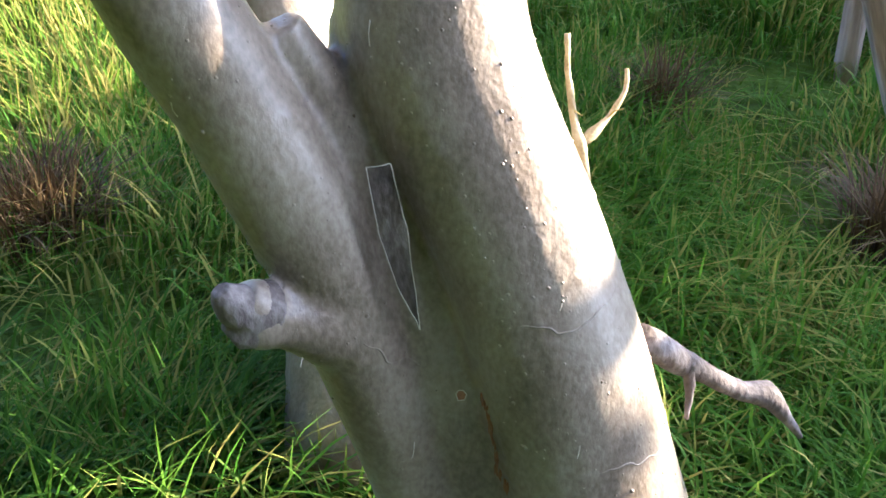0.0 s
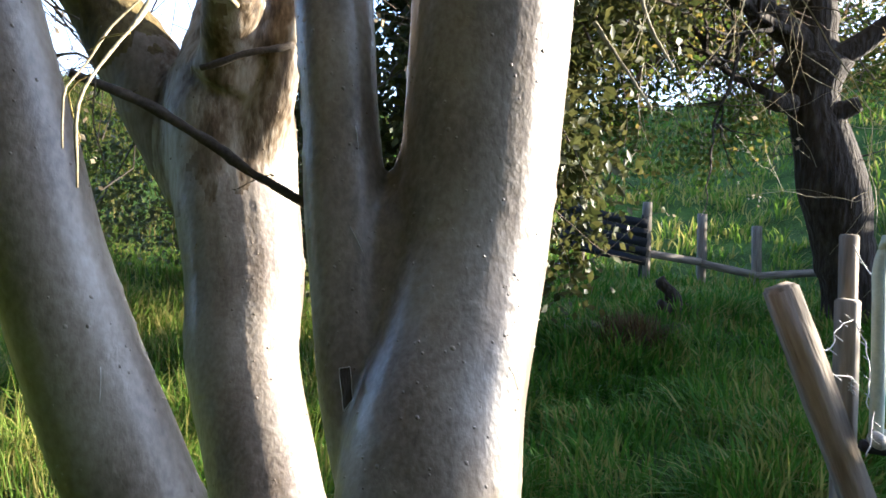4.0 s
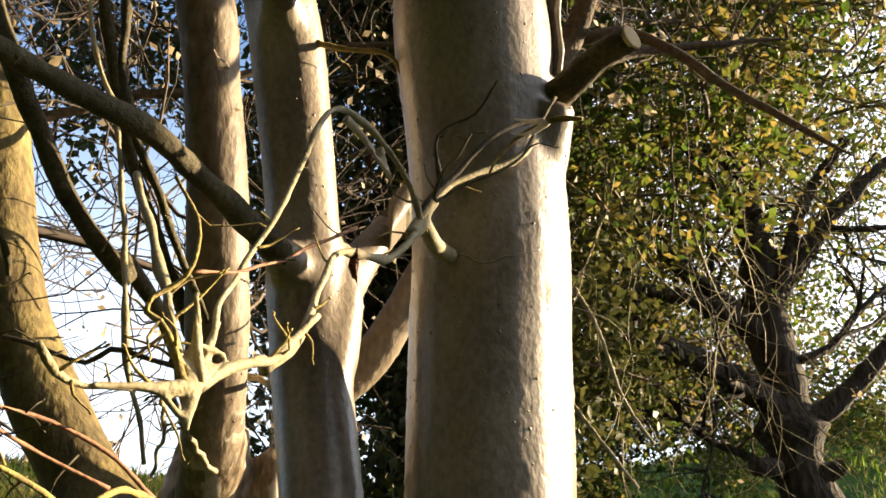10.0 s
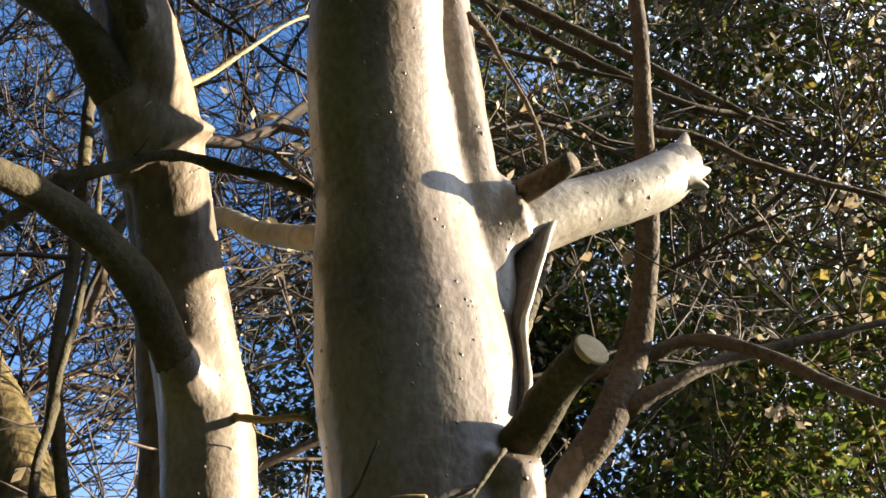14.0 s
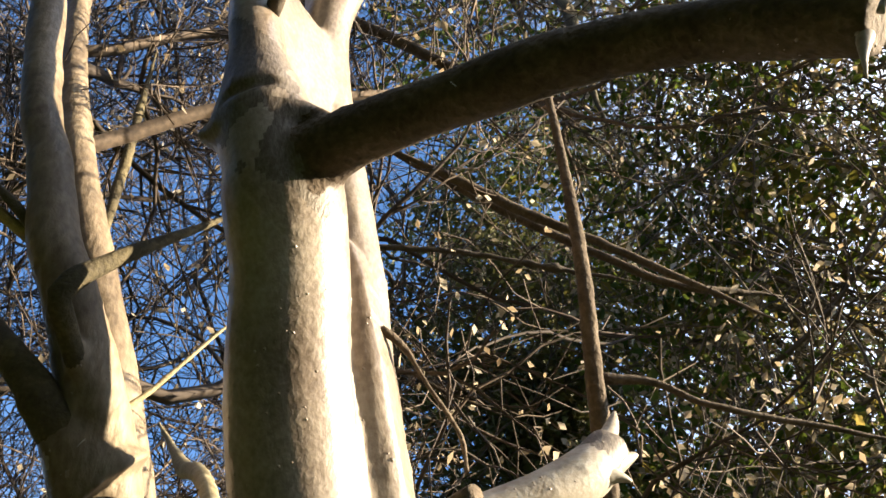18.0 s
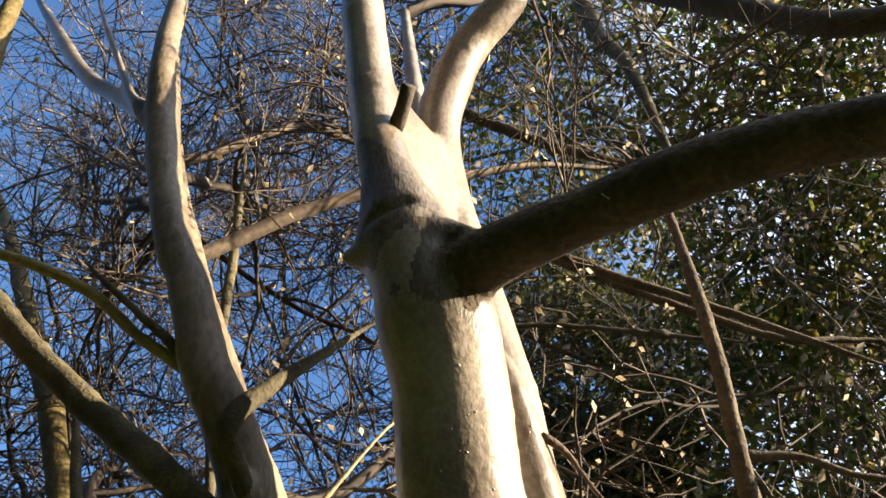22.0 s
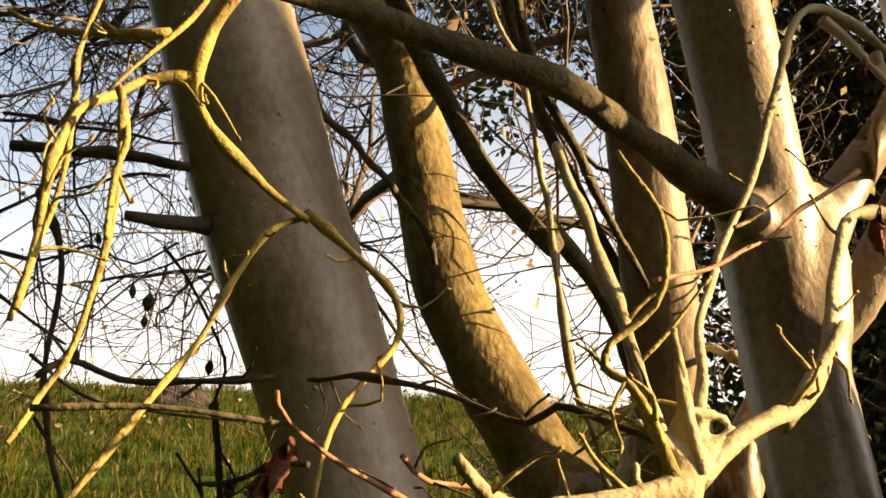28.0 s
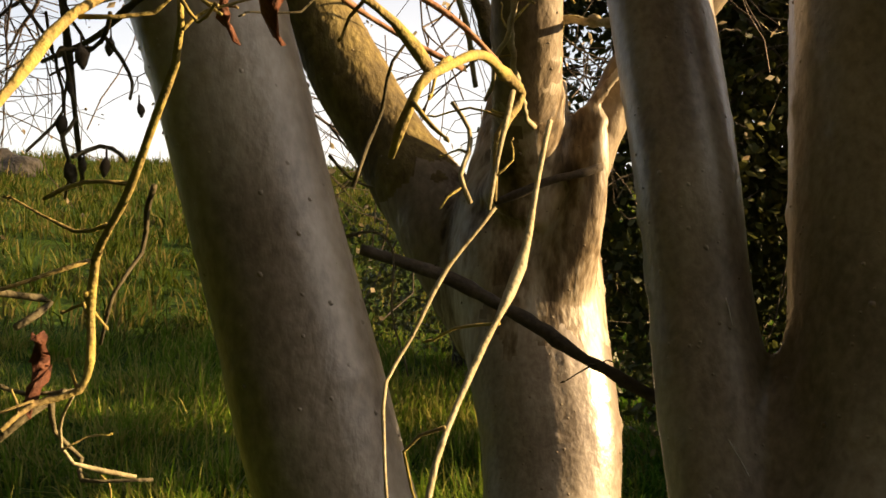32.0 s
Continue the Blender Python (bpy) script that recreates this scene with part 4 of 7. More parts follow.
MORE_TWIGS = [
    ("twig", [(-0.199, 0.700, 1.831, 0.0038), (-0.205, 0.705, 1.862, 0.0028), (-0.210, 0.710, 1.897, 0.0021)], PALE, ""),
    ("twig", [(-0.203, 0.720, 1.844, 0.0035), (-0.205, 0.750, 1.875, 0.0030), (-0.211, 0.800, 1.915, 0.0030), (-0.209, 0.860, 1.957, 0.0033)], PALE, ""),
    ("twig", [(-0.207, 0.690, 1.828, 0.0035), (-0.215, 0.690, 1.853, 0.0029), (-0.226, 0.690, 1.873, 0.0026), (-0.236, 0.690, 1.879, 0.0026), (-0.234, 0.690, 1.890, 0.0023), (-0.221, 0.700, 1.901, 0.0023), (-0.210, 0.700, 1.915, 0.0020), (-0.213, 0.710, 1.952, 0.0020), (-0.234, 0.720, 1.990, 0.0018)], LICHEN, ""),
    ("twig", [(-0.211, 0.700, 1.835, 0.0041), (-0.234, 0.740, 1.886, 0.0044), (-0.258, 0.800, 1.936, 0.0048), (-0.291, 0.860, 2.000, 0.0048), (-0.329, 0.920, 2.075, 0.0048)], PALE, ""),
    ("twig", [(-0.215, 0.720, 1.847, 0.0022), (-0.245, 0.740, 1.856, 0.0025), (-0.283, 0.760, 1.869, 0.0028), (-0.304, 0.770, 1.863, 0.0026), (-0.347, 0.780, 1.876, 0.0024), (-0.413, 0.800, 1.890, 0.0022), (-0.461, 0.820, 1.896, 0.0020), (-0.492, 0.840, 1.899, 0.0014)], DARKTWIG, ""),
    ("twig", [(-0.239, 0.750, 1.828, 0.0022), (-0.276, 0.900, 1.837, 0.0024), (-0.317, 1.050, 1.830, 0.0025), (-0.366, 1.200, 1.811, 0.0026)], PALE, ""),
    ("twig", [(-0.407, 1.900, 2.064, 0.0095), (-0.344, 1.800, 2.032, 0.0084), (-0.282, 1.650, 1.986, 0.0072)], PALE, ""),
    ("twig", [(-0.512, 0.620, 1.865, 0.0020), (-0.486, 0.640, 1.866, 0.0021), (-0.444, 0.670, 1.863, 0.0020), (-0.418, 0.700, 1.859, 0.0020)], OLIVE, ""),
    ("twig", [(-0.717, 0.800, 1.909, 0.0036), (-0.704, 0.820, 1.923, 0.0036), (-0.669, 0.840, 1.907, 0.0036), (-0.601, 0.860, 1.905, 0.0034), (-0.550, 0.880, 1.907, 0.0027)], DARKTWIG, ""),
    ("twig", [(-0.493, 0.850, 1.840, 0.0029), (-0.558, 0.900, 1.844, 0.0027), (-0.646, 0.950, 1.826, 0.0030), (-0.702, 0.980, 1.826, 0.0024)], OLIVE, ""),
    ("twig", [(-0.682, 0.980, 1.900, 0.0037), (-0.677, 0.980, 1.846, 0.0037), (-0.672, 0.980, 1.793, 0.0031), (-0.663, 0.980, 1.721, 0.0023)], OLIVE, ""),
    ("twig", [(-0.845, 0.900, 2.102, 0.0044), (-0.810, 0.900, 2.028, 0.0037), (-0.815, 0.900, 1.909, 0.0034), (-0.804, 0.920, 1.806, 0.0031), (-0.809, 0.940, 1.723, 0.0026)], DARKTWIG, ""),
    ("twig", [(-0.552, 0.700, 2.068, 0.0031), (-0.548, 0.700, 1.999, 0.0030), (-0.558, 0.690, 1.911, 0.0029), (-0.575, 0.680, 1.877, 0.0026), (-0.575, 0.660, 1.849, 0.0025)], LICHEN, ""),
    ("twig", [(-0.619, 0.720, 2.124, 0.0031), (-0.604, 0.710, 2.042, 0.0027), (-0.611, 0.700, 1.981, 0.0026), (-0.605, 0.680, 1.924, 0.0024)], LICHEN, ""),
    ("twig", [(-0.407, 0.720, 1.793, 0.0020), (-0.381, 0.672, 1.776, 0.0019), (-0.352, 0.620, 1.756, 0.0016), (-0.365, 0.640, 1.735, 0.0020), (-0.402, 0.660, 1.691, 0.0023), (-0.435, 0.680, 1.659, 0.0024), (-0.444, 0.690, 1.633, 0.0027), (-0.442, 0.690, 1.612, 0.0025), (-0.449, 0.690, 1.598, 0.0023), (-0.466, 0.680, 1.594, 0.0019), (-0.468, 0.660, 1.585, 0.0016)], LICHEN, ""),
    ("twig", [(-0.402, 0.660, 1.692, 0.0013), (-0.423, 0.660, 1.692, 0.0012), (-0.443, 0.660, 1.686, 0.0009)], LICHEN, ""),
    ("twig", [(-0.274, 0.800, 1.686, 0.0013), (-0.293, 0.780, 1.654, 0.0013), (-0.307, 0.760, 1.618, 0.0011), (-0.315, 0.740, 1.598, 0.0011), (-0.309, 0.720, 1.575, 0.0009), (-0.300, 0.700, 1.549, 0.0009)], PALE, ""),
    ("twig", [(-0.275, 0.860, 1.758, 0.0019), (-0.279, 0.840, 1.722, 0.0016), (-0.280, 0.820, 1.685, 0.0017)], PALE, ""),
    ("twig", [(-0.311, 0.860, 1.753, 0.0017), (-0.301, 0.860, 1.735, 0.0017), (-0.300, 0.850, 1.720, 0.0020), (-0.304, 0.840, 1.706, 0.0019), (-0.294, 0.830, 1.689, 0.0019)], PALE, ""),
    ("twig", [(-0.460, 0.700, 1.596, 0.0011), (-0.486, 0.720, 1.572, 0.0011), (-0.491, 0.740, 1.549, 0.0011), (-0.466, 0.760, 1.539, 0.0010)], PALE, ""),
    ("twig", [(-0.534, 0.620, 2.292, 0.0010), (-0.529, 0.660, 2.273, 0.0037), (-0.534, 0.720, 2.260, 0.0037), (-0.554, 0.780, 2.266, 0.0037)], LICHEN, ""),
    ("twig", [(-0.538, 0.800, 2.415, 0.0010), (-0.501, 0.800, 2.316, 0.0026), (-0.481, 0.820, 2.210, 0.0021)], LICHEN, ""),
    ("twig", [(-0.535, 0.750, 2.346, 0.0010), (-0.530, 0.770, 2.307, 0.0026), (-0.521, 0.790, 2.257, 0.0025)], LICHEN, ""),
    ("twig", [(-0.535, 1.000, 2.550, 0.0010), (-0.518, 1.000, 2.433, 0.0034)], LICHEN, ""),
    ("twig", [(-0.730, 0.750, 2.198, 0.0030), (-0.684, 0.760, 2.175, 0.0033), (-0.630, 0.770, 2.166, 0.0036), (-0.589, 0.780, 2.162, 0.0032)], LICHEN, ""),
    ("branch", [(-0.831, 0.850, 2.132, 0.0065), (-0.763, 0.870, 2.123, 0.0064), (-0.666, 0.900, 2.103, 0.0057)], OLIVE, ""),
    ("twig", [(-0.574, 0.720, 2.087, 0.0034), (-0.542, 0.700, 2.042, 0.0029), (-0.529, 0.680, 2.008, 0.0027), (-0.512, 0.660, 1.963, 0.0023)], LICHEN, ""),
    ("twig", [(-0.184, 1.377, 2.506, 0.0078), (-0.181, 1.350, 2.490, 0.0071), (-0.147, 1.360, 2.495, 0.0056), (-0.104, 1.360, 2.466, 0.0049), (-0.071, 1.360, 2.426, 0.0043)], LICHEN, ""),
    ("branch", [(-0.85, 1.6, 4.95, 0.003), (-0.824, 1.600, 4.430, 0.0157), (-0.809, 1.600, 4.024, 0.0142), (-0.788, 1.600, 3.682, 0.0130), (-0.728, 1.600, 3.298, 0.0128), (-0.680, 1.600, 2.991, 0.0127), (-0.654, 1.600, 2.765, 0.0116), (-0.60, 1.70, 2.45, 0.011), (-0.47, 1.77, 2.10, 0.014)], OLIVE, ""),
    ("branch", [(-1.160, 0.850, 3.439, 0.0188), (-0.985, 0.860, 3.250, 0.0170), (-0.847, 0.870, 3.072, 0.0145), (-0.757, 0.900, 2.906, 0.0126), (-0.714, 0.950, 2.782, 0.0112), (-0.683, 1.000, 2.689, 0.0101), (-0.62, 1.06, 2.56, 0.009), (-0.50, 1.1, 2.45, 0.006)], OLIVE, ""),
    ("twig", [(-0.233, 1.179, 2.937, 0.0076), (-0.233, 1.180, 2.938, 0.0069), (-0.218, 1.250, 3.074, 0.0046), (-0.177, 1.300, 3.181, 0.0039), (-0.120, 1.350, 3.268, 0.0036), (-0.066, 1.400, 3.306, 0.0031)], PALE, ""),
    ("twig", [(-0.281, 1.048, 3.106, 0.0177), (-0.284, 1.060, 3.124, 0.0161), (-0.261, 1.100, 3.195, 0.0084), (-0.228, 1.150, 3.275, 0.0069), (-0.168, 1.200, 3.353, 0.0061), (-0.120, 1.240, 3.415, 0.0018)], OLIVE, ""),
    ("twig", [(-0.388, 1.051, 3.208, 0.0160), (-0.395, 1.070, 3.238, 0.0145), (-0.456, 1.050, 3.332, 0.0081), (-0.542, 1.020, 3.445, 0.0074), (-0.616, 1.000, 3.536, 0.0066), (-0.675, 0.984, 3.609, 0.0018)], OLIVE, ""),
    ("branch", [(-0.152, 2.400, 4.941, 0.0154), (0.124, 2.500, 4.685, 0.0169), (0.418, 2.600, 4.444, 0.0162), (0.663, 2.700, 4.289, 0.0139), (0.854, 2.800, 4.286, 0.0121), (1.007, 2.880, 4.284, 0.0018)], BROWNBARK, ""),
    ("branch", [(-0.560, 2.200, 6.091, 0.0292), (-0.227, 2.300, 5.787, 0.0280), (0.051, 2.400, 5.510, 0.0245), (0.313, 2.500, 5.323, 0.0191), (0.523, 2.580, 5.173, 0.0018)], BROWNBARK, ""),
    ("branch", [(0.780, 2.400, 6.335, 0.0557), (1.060, 2.400, 5.900, 0.0562), (1.283, 2.400, 5.559, 0.0545), (1.506, 2.400, 5.403, 0.0500), (1.768, 2.400, 5.401, 0.0449), (1.978, 2.400, 5.399, 0.0018)], DARKTWIG, ""),
    ("branch", [(0.440, 2.800, 7.456, 0.0525), (0.468, 2.800, 6.837, 0.0449), (0.549, 2.800, 6.456, 0.0362), (0.567, 2.800, 5.785, 0.0216)], OLIVE, ""),
    ("branch", [(0.056, 2.200, 4.531, 0.0175), (0.249, 2.300, 4.401, 0.0171), (0.468, 2.400, 4.266, 0.0148), (0.728, 2.500, 4.071, 0.0106), (0.936, 2.580, 3.915, 0.0018)], BROWNBARK, ""),
    ("branch", [(-0.271, 2.100, 4.234, 0.0123), (0.027, 2.200, 4.195, 0.0106), (0.324, 2.300, 4.107, 0.0105), (0.562, 2.380, 4.037, 0.0018)], DARKTWIG, ""),
    ("branch", [(0.412, 1.760, 3.250, 0.0126), (0.520, 1.800, 3.235, 0.0080), (0.620, 1.850, 3.188, 0.0069), (0.833, 1.950, 3.144, 0.0058), (1.003, 2.030, 3.109, 0.0018)], BROWNBARK, ""),
    ("twig", [(-0.491, 1.820, 1.742, 0.0075), (-0.433, 1.820, 1.764, 0.0084), (-0.360, 1.830, 1.785, 0.0083), (-0.317, 1.850, 1.798, 0.0080)], DARKTWIG, ""),
]
BRANCHES = [(kind, rooted(pts, STEM_C), mat, label) for kind, pts, mat, label in TWIGS + MORE_TWIGS]


def clearance(p, line):
    """How far a point lies outside a tapered line."""
    q = np.array(line)
    a, d = q[:-1, :3], q[1:, :3] - q[:-1, :3]
    t = np.clip(((np.array(p) - a) * d).sum(1) / ((d * d).sum(1) + 1e-12), 0, 1)
    return float((np.linalg.norm(np.array(p) - a - t[:, None] * d, axis=1) - q[:-1, 3] - t * (q[1:, 3] - q[:-1, 3])).min())


def tapered(i):
    """Gives the free ends of a branch a thin drawn-out tip."""
    kind, pts, mat, label = BRANCHES[i]
    if kind == "stub":
        return BRANCHES[i]
    pts = list(pts)
    for end in (0, -1):
        x, y, z, r = pts[end]
        others = STEMS + [b[1] for k, b in enumerate(BRANCHES) if k != i]
        if r < 0.0085 or min(clearance((x, y, z), q) for q in others) < 0.004:
            continue
        d = np.array(pts[end][:3]) - np.array(pts[1 if end == 0 else -2][:3])
        d = d / np.linalg.norm(d)
        tip = [(x + d[0] * 9 * r, y + d[1] * 9 * r, z + d[2] * 9 * r, r * 0.6), (x + d[0] * 22 * r + r, y + d[1] * 22 * r, z + d[2] * 22 * r - r, 0.0009)]
        pts = tip[::-1] + pts if end == 0 else pts + tip
    return kind, pts, mat, label


COLLARS = [[(*pts[0][:3], pts[0][3] * 1.8), (*pts[1][:3], pts[1][3] * 0.85)] for (kind, pts, mat, label), (_, old, _, _) in zip(BRANCHES, TWIGS + MORE_TWIGS) if pts is not old and old[0][3] > 0.015]
trunk = part("trunk", fused("trunk", [STEM_B, STEM_A, STEM_A_LEFT, STEM_C, ARM, TOP_BACK, TOP_BACK_UP, TOP_FRONT, WHITE_ARM, C_FORK, C_SHOOT, C_LIMB, C_WEB, WEB_BUTTRESS, STUB_LOW, NECK_WEB, NECK_WEB_LEFT, STUB_LOW_KNOB, CROTCH_WEB, *COLLARS, *SADDLE, *TOP_WEB, *ROOTS],
                            SILK, 0.0075, 10, 0.0042, 3), tree, "smooth pale grey silk-coated trunks fused at the base")
shallow_back(trunk.data, STEM_B, 0.58)
# The white arm's zone is coated paler to imitate sun on it.
coat(trunk.data, [(SILK2, STEM_C[8:]), (LICHENBARK, STEM_A[13:]), (LICHENBARK, STEM_A_LEFT), (SILKBROWN, [(0.13, 1.03, 3.195, 0.052), *ARM[2:3]]), (BROWNBARK, ARM[2:]), (OLIVE, C_LIMB[3:]), (SILKWHITE_SUN, WHITE_ARM[2:5]), (SILKBROWN, [(0.43, 1.53, 2.93, 0.030), (0.435, 1.535, 2.94, 0.030)]), (SILKBROWN, [(0.0, 0.955, 3.46, 0.03), (0.02, 0.955, 3.32, 0.05)])], 0.07)
back = part("back_trunk", fused("back_trunk", [STEM_D, STEM_E, STEM_F, STEM_G, D_HUB_WEB, *D_FLANGE], SILK2, 0.0085, 6, 0.006, 20, 0.16), tree, "rough pale trunk with torn silk and sunlit bark")
coat(back.data, [(LICHENBARK, STEM_E[2:]), (SILK, [(-0.15, 1.45, 0.0, 0.23), *STEM_D[1:6], (-0.44, 1.965, 1.41, 0.13)]), (DSILK, [(-0.47, 2.03, 1.58, 0.142), *STEM_D[7:]]), (DSILK, D_HUB_WEB), (DSILK, D_FLANGE[0]), (DSILK, D_FLANGE[1]), (BROWNBARK, STEM_G[6:])], 0.12)

def pimples(name, host, count, seed, low, high, mat, parent, label):
    """Small raised specks on a skin: one mesh of little domes."""
    rng = random.Random(seed)
    verts, faces = [], []
    n = len(host.vertices)
    while count:
        v = host.vertices[rng.randrange(n)]
        if not low < v.co.z < high or noise.noise(v.co * 5) < rng.uniform(-0.7, 0.35):
            continue
        count -= 1
        r = rng.uniform(0.0007, 0.0020) * (1.5 if rng.random() < 0.08 else 1)
        up = v.normal
        a = up.orthogonal().normalized()
        b = up.cross(a)
        k = len(verts)
        h = rng.uniform(0.5, 1.15)
        for ring, (rad, lift) in enumerate(((1.35, -0.2), (0.8, 0.55))):
            for s in range(6):
                t = s * math.pi / 3 + ring * 0.3
                verts.append(v.co + (a * math.cos(t) * rng.uniform(0.8, 1.2) + b * math.sin(t) * 1.2) * r * rad + up * r * lift * h)
        verts.append(v.co + up * r * h)
        for s in range(6):
            e = (s + 1) % 6
            faces.append((k + s, k + e, k + 6 + e, k + 6 + s))
            faces.append((k + 6 + s, k + 6 + e, k + 12))
    return tagged(part(name, mesh_of(name, verts, faces, mat), parent, label), kind="stuff")


pimples("bark_speck", trunk.data, 2900, 5, 0.3, 3.05, SILK, tree, "small raised specks under the silk")
pimples("bark_speck", trunk.data, 40, 6, 0.3, 3.3, BROWNBARK, tree, "tiny dark specks on the silk")
pimples("bark_speck", back.data, 500, 7, 0.6, 2.2, SILK2, tree, "small raised specks under the silk")


def torn_patch(name, outline, mat, rim, parent, label):
    """A tear in the silk that shows dark wood, with a pale curled rim."""
    pts = [Vector(p) for p in outline]
    c = sum(pts, Vector()) / len(pts)
    fwd = Vector((0, -1, 0.15)).normalized()
    loop = []
    for i, p in enumerate(pts):
        q = pts[(i + 1) % len(pts)]
        for k in range(5):
            w = p.lerp(q, k / 5)
            loop.append(w + noise.noise_vector(w * 60) * 0.0015)
    verts = [w + fwd * 0.002 for w in loop] + [c + fwd * 0.003]
    n = len(loop)
    tear = part(name, mesh_of(name, verts, [(i, (i + 1) % n, n) for i in range(n)], mat), parent, label)
    part("rim", mesh_of("rim", *tube([(*(w + fwd * 0.003), 0.0006) for w in loop + loop[:1]], 5, 0.01, 0, 0, 3), rim), tear, "curled pale silk edge")
    return tear


torn_patch("torn_silk", [(-0.098, 1.022, 0.889), (-0.068, 1.022, 0.894), (-0.05, 1.005, 0.811), (-0.034, 0.983, 0.669), (-0.064, 0.996, 0.731), (-0.085, 1.009, 0.80)], DEADWOOD, WEB, tree, "long narrow tear showing grey wood")
torn_patch("torn_silk", [(-0.142, 1.208, 1.29), (-0.128, 1.212, 1.292), (-0.122, 1.206, 1.25), (-0.134, 1.202, 1.235)], BARKDARK, WEB, tree, "small dark hole in the silk")
torn_patch("torn_silk", [(0.012, 0.971, 0.570), (0.016, 0.972, 0.575), (0.022, 0.972, 0.5745), (0.0265, 0.970, 0.568), (0.024, 0.968, 0.561), (0.016, 0.968, 0.5605)], RED, WEB, tree, "small orange-brown knot hole")
trng = random.Random(17)
spurs = {OLIVE: ([], []), LICHEN: ([], [])}
for kind, pts, mat, label in [tapered(i) for i in range(len(BRANCHES))]:
    slim = max(p[3] for p in pts) < 0.0125
    if slim:
        pts = [(x, y, z, max(0.0009, r * 0.8)) for x, y, z, r in pts]
    limb(kind, pts, mat, tree, label, 8 if slim else 14, 0.012 if slim else 0.02, 0.0045 if slim else 0.003, 0.3 if slim else 0.12, 0.7 if slim else 0.12)
    if kind == "stub" or not slim:
        continue
    verts, faces = spurs[LICHEN if mat in (LICHEN, PALE) else OLIVE]
    for x, y, z, r in glide(pts, 0.05)[1:-1]:
        if trng.random() < 0.6:
            continue
        p = Vector((x, y, z))
        d = Vector((trng.uniform(-1, 1), trng.uniform(-0.6, 0.6), trng.uniform(-0.8, 0.9))).normalized() * trng.uniform(0.012, 0.055)
        e = Vector((trng.uniform(-1, 1), trng.uniform(-1, 1), trng.uniform(-1, 1))) * d.length * 0.25
        w = min(0.0012, r * 0.5)
        tube([(*p, w * 1.3), (*(p + d * 0.5 + e), w), (*(p + d), w * 0.6), (*(p + d * 1.06), w * 1.15), (*(p + d * 1.14), 0.0004)], 5, 0.012, 0.002, 0.2, trng.randrange(999), 0.0, verts, faces)
for mat, (verts, faces) in spurs.items():
    tagged(part("spur_twig", mesh_of("spur_twig", verts, faces, mat), tree, "short side spurs with buds"), kind="stuff")


# ---- folds and threads of the silk, laid on the skin ----
SKIN = BVHTree.FromPolygons([v.co for v in trunk.data.vertices], [p.vertices for p in trunk.data.polygons])


def on_skin(p, lift):
    at, up, _, _ = SKIN.find_nearest(Vector(p))
    return at + up * lift


def silk_fold(points, r, parent, verts, faces, seed):
    """A low ridge that follows the skin through the given points."""
    line = glide([(*p, r) for p in points], 0.008)
    n = len(line)
    pts = []
    for i, (x, y, z, _) in enumerate(line):
        q = Vector((x, y, z)) + noise.noise_vector(Vector((x, y, z)) * 45 + Vector((seed, 0, 0))) * 0.006
        w = math.sin(math.pi * (i + 0.6) / (n + 0.2))
        pts.append((*on_skin(q, r * 0.1 * w), max(0.0005, r * w * (0.75 + 0.5 * noise.noise(q * 60)))))
    tube(pts, 6, 0.01, 0, 0.3, seed, 0.0, verts, faces)


FOLDS = [[(-0.113, 0.979, 0.651), (-0.093, 0.985, 0.631), (-0.077, 0.989, 0.608), (-0.059, 1.004, 0.606), (-0.038, 1.012, 0.584)],
         [(0.095, 0.947, 0.697), (0.121, 0.943, 0.703), (0.15, 0.942, 0.692), (0.188, 0.961, 0.705), (0.225, 1.011, 0.719)],
         [(0.204, 0.896, 0.49), (0.235, 0.904, 0.497), (0.269, 0.921, 0.489), (0.311, 0.967, 0.477)],
         [(-0.054, 1.35, 2.131), (-0.026, 1.306, 2.108), (0.005, 1.284, 2.108), (0.036, 1.274, 2.093), (0.064, 1.273, 2.104), (0.12, 1.29, 2.12)]]
verts, faces = [], []
for k, f in enumerate(FOLDS):
    silk_fold(f, 0.0020, tree, verts, faces, k)
frng = random.Random(12)
tagged(part("silk_fold", mesh_of("silk_fold", verts, faces, SILK), tree, "low wrinkled folds in the silk"), kind="stuff")
verts, faces = [], []
for k in range(90):
    v = trunk.data.vertices[frng.randrange(len(trunk.data.vertices))]
    if not 0.4 < v.co.z < 3.3 or v.normal.y > 0.2:
        continue
    a = v.co - v.normal * 0.001
    d = Vector((frng.uniform(-0.6, 0.6), -0.2, -1)).normalized() * frng.uniform(0.012, 0.045)
    tube([(*a, 0.0009), (*(a + d * 0.5 + v.normal * 0.004), 0.0006), (*(a + d + v.normal * 0.003), 0.0004)], 4, 0.01, 0.002, 0, k, 0.0, verts, faces)
tagged(part("silk_thread", mesh_of("silk_thread", verts, faces, WEB), tree, "loose silk threads"), kind="stuff")
bare = [(0.047, 0.99, 0.559), (0.063, 0.978, 0.497), (0.073, 0.978, 0.419), (0.089, 0.955, 0.398)]
verts, faces = [], []
for k in range(26):
    t = frng.uniform(0, 2.9)
    p = Vector(bare[int(t)]).lerp(Vector(bare[int(t) + 1]), t % 1) + Vector((frng.uniform(-0.012, 0.014), 0, 0))
    silk_fold([p + Vector((0, 0, 0.012)), p, p - Vector((0.002, 0, 0.014))], frng.uniform(0.002, 0.0045), tree, verts, faces, 120 + k)
tagged(part("bare_bark", mesh_of("bare_bark", verts, faces, RED), tree, "flaking red-brown bark bared between the stems"), kind="stuff")


